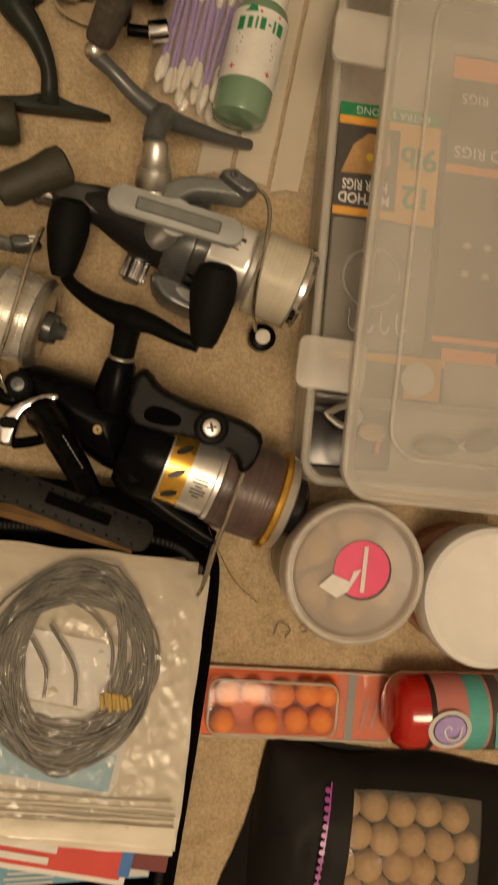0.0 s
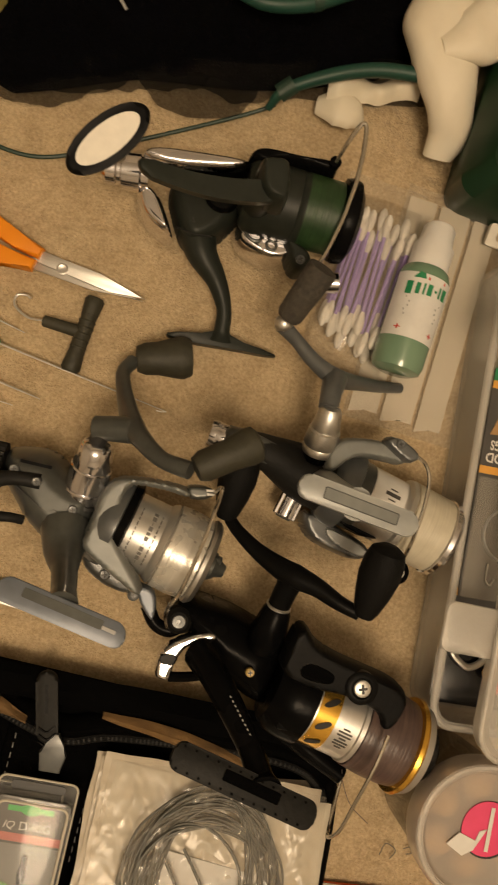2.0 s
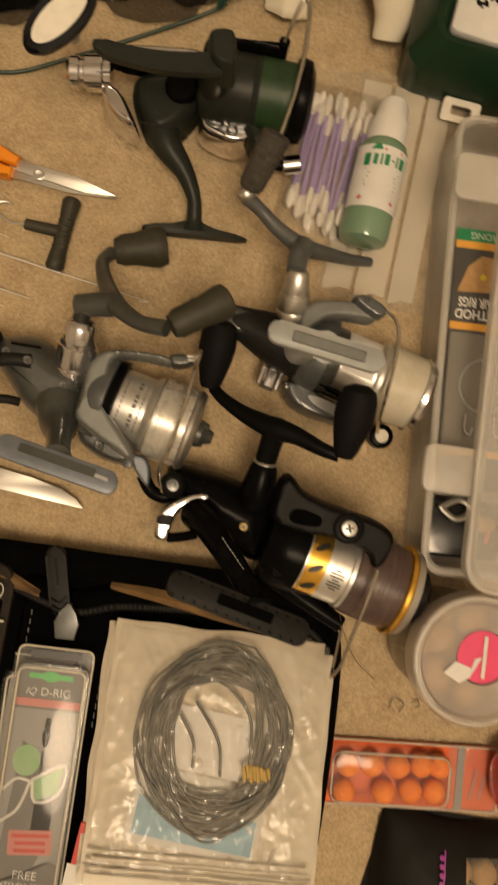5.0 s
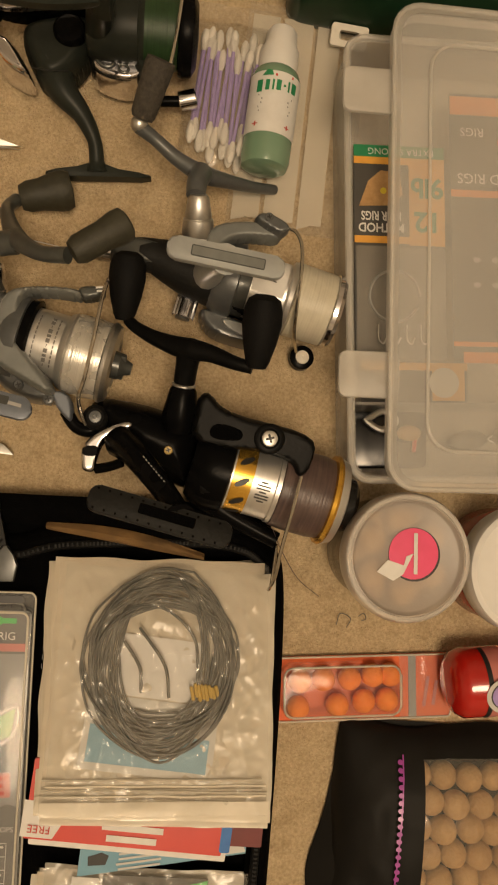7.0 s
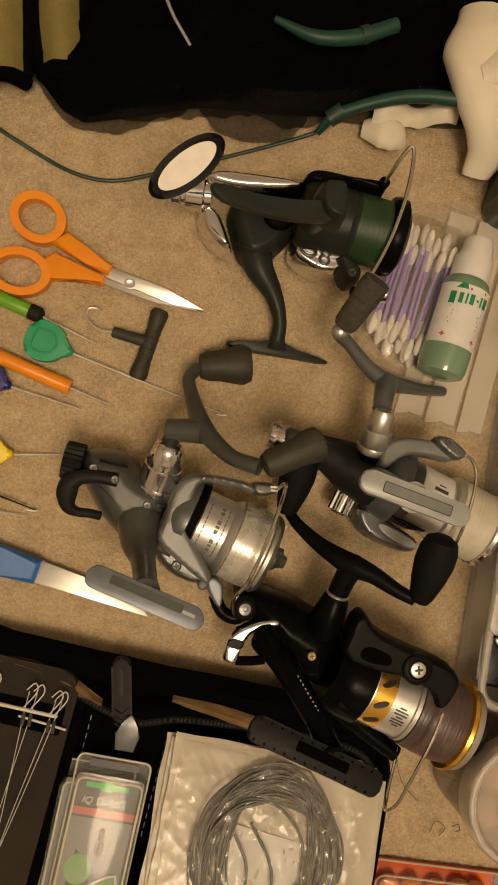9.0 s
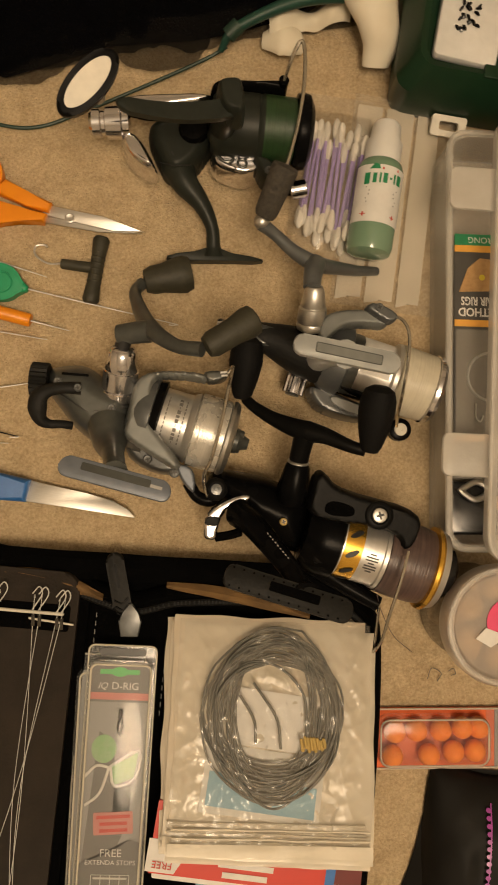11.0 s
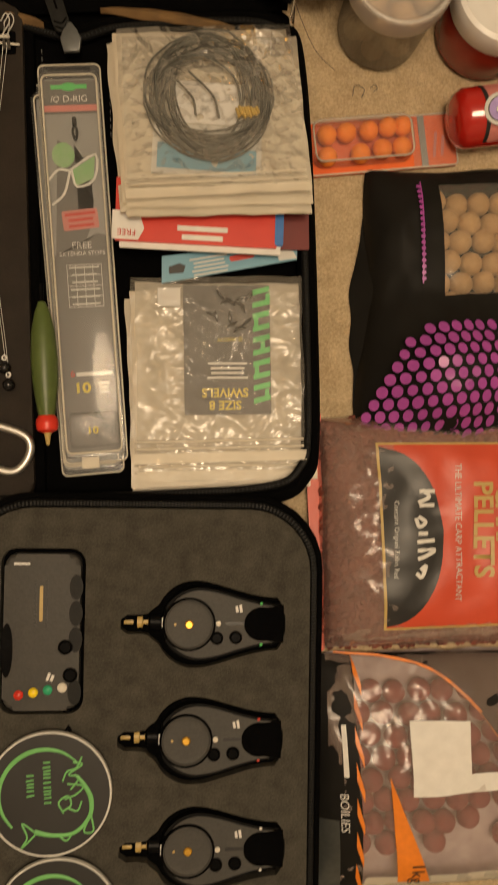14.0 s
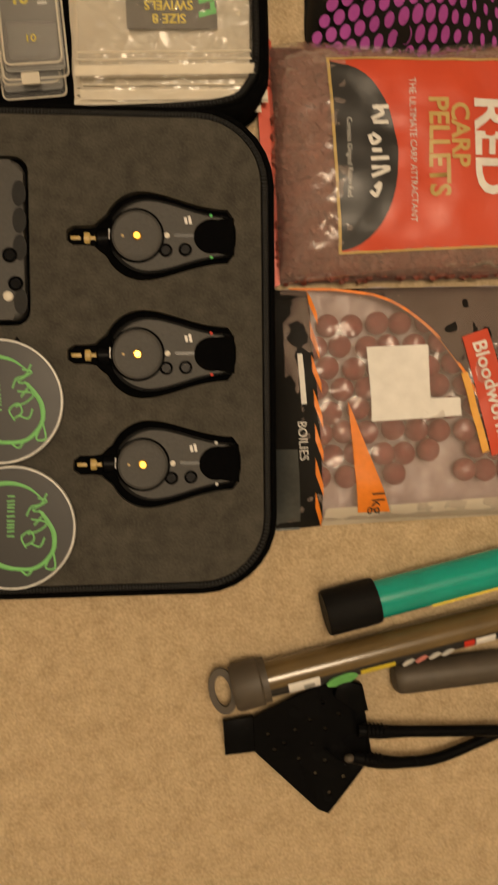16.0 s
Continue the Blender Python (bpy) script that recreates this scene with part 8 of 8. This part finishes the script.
for k, (pts, wd) in enumerate((([(-0.148, 0.62), (-0.134, 0.52), (-0.121, 0.432)], 0.052), ([(-0.092, 0.60), (-0.090, 0.52), (-0.086, 0.466)], 0.028), ([(-0.055, 0.60), (-0.056, 0.52), (-0.050, 0.476)], 0.027))):
    s_ = thing("rod_strap", (*pts[-1], 0), 0, "olive padded strap with black binding", "strap", "olive straps")
    ln = curve_pts([(x, y, 0.0) for x, y in pts], 24)

    def strap(a, c, ln=ln, wd=wd, lift=0.0, k=k):
        i = min(len(ln) - 1, int(c * (len(ln) - 1) + 0.5))
        p = ln[i]
        end = 1.0 if k else math.sqrt(max(0.02, 1 - max(0, (c - 0.70) / 0.31) ** 2))
        return Vector((p.x + (a - 0.5) * wd * end, p.y + 0.004 * a, 0.014 + 0.012 * math.sin(math.pi * a) + 0.026 * (1 - c) + lift))
    part("padding", sheet(B(), 10, 20, strap), "olive", s_, "olive fabric", flat_world=True)
    for a in (0.0, 1.0):
        part("binding", tube(B(), [strap(a, c / 9) for c in range(10)], 0.0042 if k else 0.005, 8, 3, flat=0.6), "fabric", s_, "black edge binding", flat_world=True)
    part("binding", tube(B(), [strap(a / 6, 1.0) + Vector((0, -0.002, -0.004)) for a in range(7)], 0.005, 8, 3), "fabric", s_, "black end binding", flat_world=True)

cd = thing("net_cord", (0.06, 0.445, 0), 0, "thin dark green cord with green sheath lying on carpet", "cord")
part("cord", tube(B(), [(-0.150, 0.520, 0.030), (-0.117, 0.457, 0.030), (-0.098, 0.441, 0.020), (-0.068, 0.430, 0.0035), (-0.039, 0.4185, 0.003), (-0.014, 0.417, 0.003), (0.016, 0.427, 0.003), (0.063, 0.446, 0.003), (0.101, 0.462, 0.004), (0.118, 0.469, 0.008)], 0.0013, 8, 10), "cord", cd, flat_world=True)
part("sheath", tube(B(), [(0.113, 0.464, 0.012), (0.122, 0.4725, 0.022), (0.150, 0.484, 0.027), (0.175, 0.490, 0.029), (0.203, 0.490, 0.032)], [0.0022, 0.0036, 0.0042, 0.0044, 0.0044], 10, 8), "green_sheath", cd, "dark green rubber sheath", flat_world=True)
part("joint", tube(B(), [(0.118, 0.470, 0.020), (0.126, 0.4755, 0.024)], 0.0056, 10, 4), "cord", cd, flat_world=True)
part("sheath", tube(B(), [(0.075, 0.514, 0.045), (0.100, 0.506, 0.047), (0.125, 0.510, 0.047), (0.150, 0.522, 0.047)], [0.002, 0.0042, 0.0048, 0.0046], 10, 8), "green_sheath", cd, "green rubber sheath", flat_world=True)
part("joint", tube(B(), [(0.128, 0.5115, 0.047), (0.133, 0.5135, 0.047)], 0.0056, 10, 4), "cord", cd, flat_world=True)
part("cord", tube(B(), [(0.000, 0.535, 0.050), (0.012, 0.508, 0.048), (0.026, 0.492, 0.040)], 0.0010, 8, 6), "card_grey", cd, flat_world=True)

gl = thing("latex_gloves", (0.205, 0.48, 0), 0, "pair of crumpled cream latex gloves on carpet", "gloves")
b = tube(B(), [(0.215, 0.545, 0.030), (0.207, 0.515, 0.036), (0.214, 0.490, 0.034), (0.224, 0.468, 0.024), (0.2225, 0.452, 0.012)], [0.020, 0.020, 0.018, 0.015, 0.009], 20, 10, flat=0.7)
for v in b.verts:
    v.co += Vector((1, 0.5, 0.7)) * 0.0035 * wob(v.co.x, v.co.y, 40, 2)
part("glove_hand", b, "latex", gl, flat_world=True)
b = tube(B(), [(0.206, 0.500, 0.046), (0.224, 0.508, 0.046), (0.242, 0.526, 0.044), (0.255, 0.55, 0.04)], [0.006, 0.016, 0.019, 0.018], 18, 10, flat=0.6)
for v in b.verts:
    v.co += Vector((0.4, 1, 0.6)) * 0.0035 * wob(v.co.x, v.co.y, 40, 6)
part("glove_hand", b, "latex", gl, flat_world=True)
b = tube(B(), [(0.144, 0.4745, 0.006), (0.156, 0.4725, 0.011), (0.166, 0.470, 0.010), (0.172, 0.4675, 0.006)], [0.006, 0.012, 0.010, 0.004], 14, 8, flat=0.45)
part("glove_finger", b, "latex", gl, flat_world=True)
part("glove_cuff", sheet(B(), 30, 14, lambda s, t: Vector((0.148 + 0.058 * s, 0.4745 + 0.010 * s + 0.020 * t, 0.006 + 0.010 * math.sin(3.0 * t + 0.4) + 0.004 * wob(s * 0.06, t * 0.02, 90, 3) + 0.004 * math.sin(9 * s)))), "latex", gl, flat_world=True)


def green_box():
    g = thing("green_tackle_box", (0.2255, 0.4205, 0), -11, "dark green plastic tackle box with tray and pale catch", "tackle box")
    Wd, L = 0.20, 0.19
    out, inn = rr(Wd, L, 0.012, 5, Wd / 2, L / 2), rr(Wd - 0.03, L - 0.03, 0.010, 5, Wd / 2, L / 2)
    b = B()
    lo = [b.verts.new((x, y, 0.001)) for x, y in rr(Wd - 0.008, L - 0.008, 0.012, 5, Wd / 2, L / 2)]
    mid = [b.verts.new((x, y, 0.040)) for x, y in out]
    hi = [b.verts.new((x, y, 0.058)) for x, y in rr(Wd - 0.020, L - 0.020, 0.012, 5, Wd / 2, L / 2)]
    inner = [b.verts.new((x, y, 0.055)) for x, y in inn]
    low = [b.verts.new((x, y, 0.034)) for x, y in rr(Wd - 0.04, L - 0.04, 0.010, 5, Wd / 2, L / 2)]
    rings = [lo, mid, hi, inner, low]
    for r0, r1 in zip(rings, rings[1:]):
        for i in range(len(r0)):
            j = (i + 1) % len(r0)
            b.faces.new((r0[i], r0[j], r1[j], r1[i]))
    b.faces.new(low)
    b.faces.new(lo[::-1])
    part("body", b, "green_box", g, "moulded dark green box")
    b = B()
    box(b, Wd - 0.04, 0.004, 0.020, pose(Wd / 2, 0.078, 0.045), 0.001)
    part("divider", b, "green_box", g)
    part("catch", prism(B(), rr(0.025, 0.014, 0.002, 4), 0, 0.004, pose(0.0475, -0.004, 0.010, 18, 0, 0), 0, hole=rr(0.014, 0.006, 0.002, 4)), "cream", g, "pale plastic catch")
    part("hinge_boss", prism(B(), rr(0.012, 0.009, 0.001, 3, 0.060, 0.013), 0.055, 0.058, None, 0.0008), "green_box", g)
    return g


green_box()
gm = pose(0.2255, 0.4205, 0, 0, 0, -11)
bg = thing("swivel_bag", tuple(gm @ Vector((0.058, 0.048, 0.0345))), -14, "white packet with black swivels lying in green box", "packet")
part("packet", prism(B(), rr(0.044, 0.052, 0.004, 4, -0.012, 0.004), 0, 0.008, None, 0.002), "paper_white", bg)
b = B()
for i in range(22):
    x, y, a = -0.022 + 0.014 * rnd.random(), -0.002 + 0.020 * rnd.random(), rnd.random() * 3
    tube(b, [(x - 0.002 * math.cos(a), y - 0.002 * math.sin(a), 0.0085), (x, y, 0.0092), (x + 0.002 * math.cos(a), y + 0.002 * math.sin(a), 0.0085)], [0.0007, 0.0012, 0.0007], 6, 3)
part("swivel", b, "black_gloss", bg, "loose black swivels")["kind"] = "stuff"
bb_ = thing("foam_block", tuple(gm @ Vector((0.060, 0.118, 0.0345))), -20, "tan foam block inside the green box", "foam block")
part("block", prism(B(), rr(0.070, 0.040, 0.012, 5), 0, 0.018, None, 0.004, 3), "bait_tan", bb_)

# ---- tubes and bait spoon beside the case ----
gt = thing("float_tube", (0.107, -0.625, 0), 1.0, "green translucent float tube with black end cap", "float tube")
m = along((0, 0, 0.0175), (0.4, 0, 0.0175))[0]
part("tube", lathe(B(), [(0, 0.030), (0.0142, 0.030), (0.0142, 0.30), (0, 0.30)], m, 36), "tube_green", gt, "shiny green plastic tube")
part("end_cap", lathe(B(), [(0, 0), (0.0158, 0.0), (0.0168, 0.002), (0.0168, 0.036), (0.0162, 0.039), (0.0144, 0.039)], m, 36), "black_matt", gt, "black ribbed end cap")
part("writing_bar", bars(B(), 0.120, -0.0125, 0.09, 0.0022, 1, 0.004, 0, z=0.0245), "ink_yellow", gt, smooth=False)

rt = thing("rod_tube", (0.020, -0.6615, 0), 0.2, "brown tube with black cap and printed label band", "rod tube")
m = along((0.010, 0, 0.0180), (0.4, 0, 0.0180))[0]
part("tube", lathe(B(), [(0, 0.020), (0.0128, 0.020), (0.0122, 0.30), (0, 0.30)], m, 36), "tube_brown", rt, "glossy brown tube")
part("end_cap", lathe(B(), [(0, 0), (0.0150, 0), (0.0172, 0.003), (0.0172, 0.020), (0.0160, 0.0215), (0.0160, 0.026), (0.0130, 0.026)], m, 32), "brown_rubber", rt, "dark end cap with hanging tab")
part("hang_tab", prism(B(), oval(0.010, 0.017, 28), -0.002, 0.002, pose(0.003, 0, 0.0185), 0, hole=oval(0.0055, 0.0115, 28)), "brown_rubber", rt)


def rlabel(bm, u0, u1, a0, a1, r=0.0131):
    return sheet(bm, 6, 12, lambda s, t: Vector((u0 + (u1 - u0) * s, r * math.sin(radians(a0 + (a1 - a0) * t)), 0.0180 + r * math.cos(radians(a0 + (a1 - a0) * t)))))


lb = part("label_band", rlabel(B(), 0.036, 0.24, -95, -18, 0.0129), "ink_black", rt, "black printed band")
part("label_print", rlabel(B(), 0.049, 0.072, -72, -12, 0.0132), "paper_white", lb, "white price label")
part("label_print", rlabel(B(), 0.060, 0.068, -55, -30, 0.0134), "card_grey", lb)
part("label_print", prism(B(), oval(0.012, 0.006, 24), 0, 0.0006, pose(0.088, -0.0108, 0.0262, 38, 0, 5)), "ink_lgreen", lb, "green leaf mark")
part("label_print", rlabel(B(), 0.102, 0.128, -62, -30, 0.0132), "ink_yellow", lb, "yellow lettering bar")
for k in range(4):
    part("label_print", prism(B(), oval(0.0055, 0.0028, 16), 0, 0.0005, pose(0.138 + 0.010 * k, -0.0105, 0.0262, 38, 0, 15)), "card_pink" if k == 1 else "card_light", lb)
part("label_print", rlabel(B(), 0.180, 0.188, -62, -22, 0.0132), "red", lb)
part("label_print", rlabel(B(), 0.189, 0.204, -62, -22, 0.0132), "paper_white", lb)

bf = thing("rod_butt", (0.147, -0.6865, 0), -7.0, "brown rubber rod handle lying on carpet", "rod butt")
part("grip", lathe(B(), [(0, 0), (0.0085, 0.0005), (0.0112, 0.004), (0.0118, 0.010), (0.0118, 0.19), (0, 0.19)], along((0, 0, 0.0120), (0.3, 0, 0.0120))[0], 32), "brown_rubber", bf)


def throwing_plate():
    g = thing("bait_scoop_head", (0.075, -0.715, 0), 0, "black perforated plastic plate with two tubular arms", "scoop")
    o = [(0.040, -0.688), (0.060, -0.683), (0.106, -0.673), (0.121, -0.681), (0.1215, -0.708), (0.120, -0.742), (0.099, -0.760), (0.079, -0.776), (0.072, -0.771), (0.036, -0.715)]
    holes = [[(x + 0.0017 * math.cos(a), y + 0.0017 * math.sin(a)) for a in np.linspace(0, 2 * math.pi, 9)[:-1]] for x, y in
             ((0.092, -0.690), (0.080, -0.701), (0.068, -0.706), (0.058, -0.714), (0.102, -0.702), (0.090, -0.711), (0.078, -0.720), (0.066, -0.729), (0.085, -0.736), (0.076, -0.744), (0.048, -0.704), (0.096, -0.752), (0.050, -0.717), (0.083, -0.761))]
    b = B()
    loops = []
    for pts in [o] + holes:
        vs = [b.verts.new((x, y, 0.010)) for x, y in pts]
        loops.append((vs, [b.edges.new((vs[i], vs[(i + 1) % len(vs)])) for i in range(len(vs))]))
    bmesh.ops.triangle_fill(b, use_beauty=True, use_dissolve=False, edges=[e for _, es in loops for e in es])
    for vs, _ in loops:
        low = [b.verts.new((v.co.x, v.co.y, 0.0072)) for v in vs]
        for i in range(len(vs)):
            j = (i + 1) % len(vs)
            b.faces.new((vs[i], vs[j], low[j], low[i]))
    for v in b.verts:
        v.co.z += 0.010 * max(0, (v.co.y + 0.745) / 0.07) - 0.004
    part("plate", b, "black", g, "perforated black plate", smooth=False, flat_world=True)
    b = prism(B(), [(0.018, -0.686), (0.040, -0.688), (0.036, -0.714), (0.014, -0.711)], 0.006, 0.012, None, 0.001)
    part("flange", b, "black", g, flat_world=True)
    part("rib", tube(B(), [(0.086, -0.724, 0.014), (0.094, -0.735, 0.013), (0.100, -0.740, 0.012)], 0.0012, 8, 4), "black", g, flat_world=True)
    part("corner_guard", prism(B(), [(0.106, -0.672), (0.122, -0.681), (0.122, -0.700), (0.114, -0.700), (0.100, -0.684)], 0.012, 0.024, None, 0.001), "black", g, flat_world=True)
    part("arm", tube(B(), [(0.112, -0.714, 0.020), (0.128, -0.719, 0.020), (0.150, -0.7245, 0.020), (0.214, -0.741, 0.019), (0.30, -0.763, 0.018)], [0.0048, 0.0052, 0.0042, 0.0042, 0.0042], 12, 8), "black", g, "black tubular arm", flat_world=True)
    part("arm", tube(B(), [(0.104, -0.733, 0.018), (0.122, -0.741, 0.018), (0.140, -0.747, 0.017), (0.168, -0.752, 0.014), (0.213, -0.748, 0.010), (0.29, -0.735, 0.008)], [0.0045, 0.0052, 0.0042, 0.0042, 0.0042, 0.0042], 12, 8), "black", g, "black tubular arm", flat_world=True)
    b = B()
    for k in range(5):
        lathe(b, [(0.0048, -0.0008), (0.0056, 0), (0.0048, 0.0008)], along((0.118 + 0.0028 * k, -0.7155 - 0.0008 * k, 0.020), (0.30, -0.763, 0.018))[0], 14)
        lathe(b, [(0.0048, -0.0008), (0.0056, 0), (0.0048, 0.0008)], along((0.112 + 0.0028 * k, -0.7365 - 0.0011 * k, 0.018), (0.140, -0.747, 0.017))[0], 14)
    part("arm_collar", b, "black", g, flat_world=True)
    part("bolt", ball(B(), (0.1015, -0.7325, 0.020), 0.004, 0.003, 0.003), "brown_rubber", g, flat_world=True)


throwing_plate()

# loose hairs and fluff on the carpet
for k, (x, y, s) in enumerate(((0.247, 0.024, 0.006), (0.232, 0.020, 0.012))):
    h_ = thing("loose_line", (x, y, 0), 40 * k, "tiny loose curl of fishing line on carpet", "line scrap", "line scraps")
    part("curl", tube(B(), [(0, 0, 0.001), (s * 0.6, s * 0.3, 0.002), (s * 0.8, -s * 0.3, 0.002), (s * 0.3, -s * 0.5, 0.001)], 0.0003, 5, 6), "coil", h_)
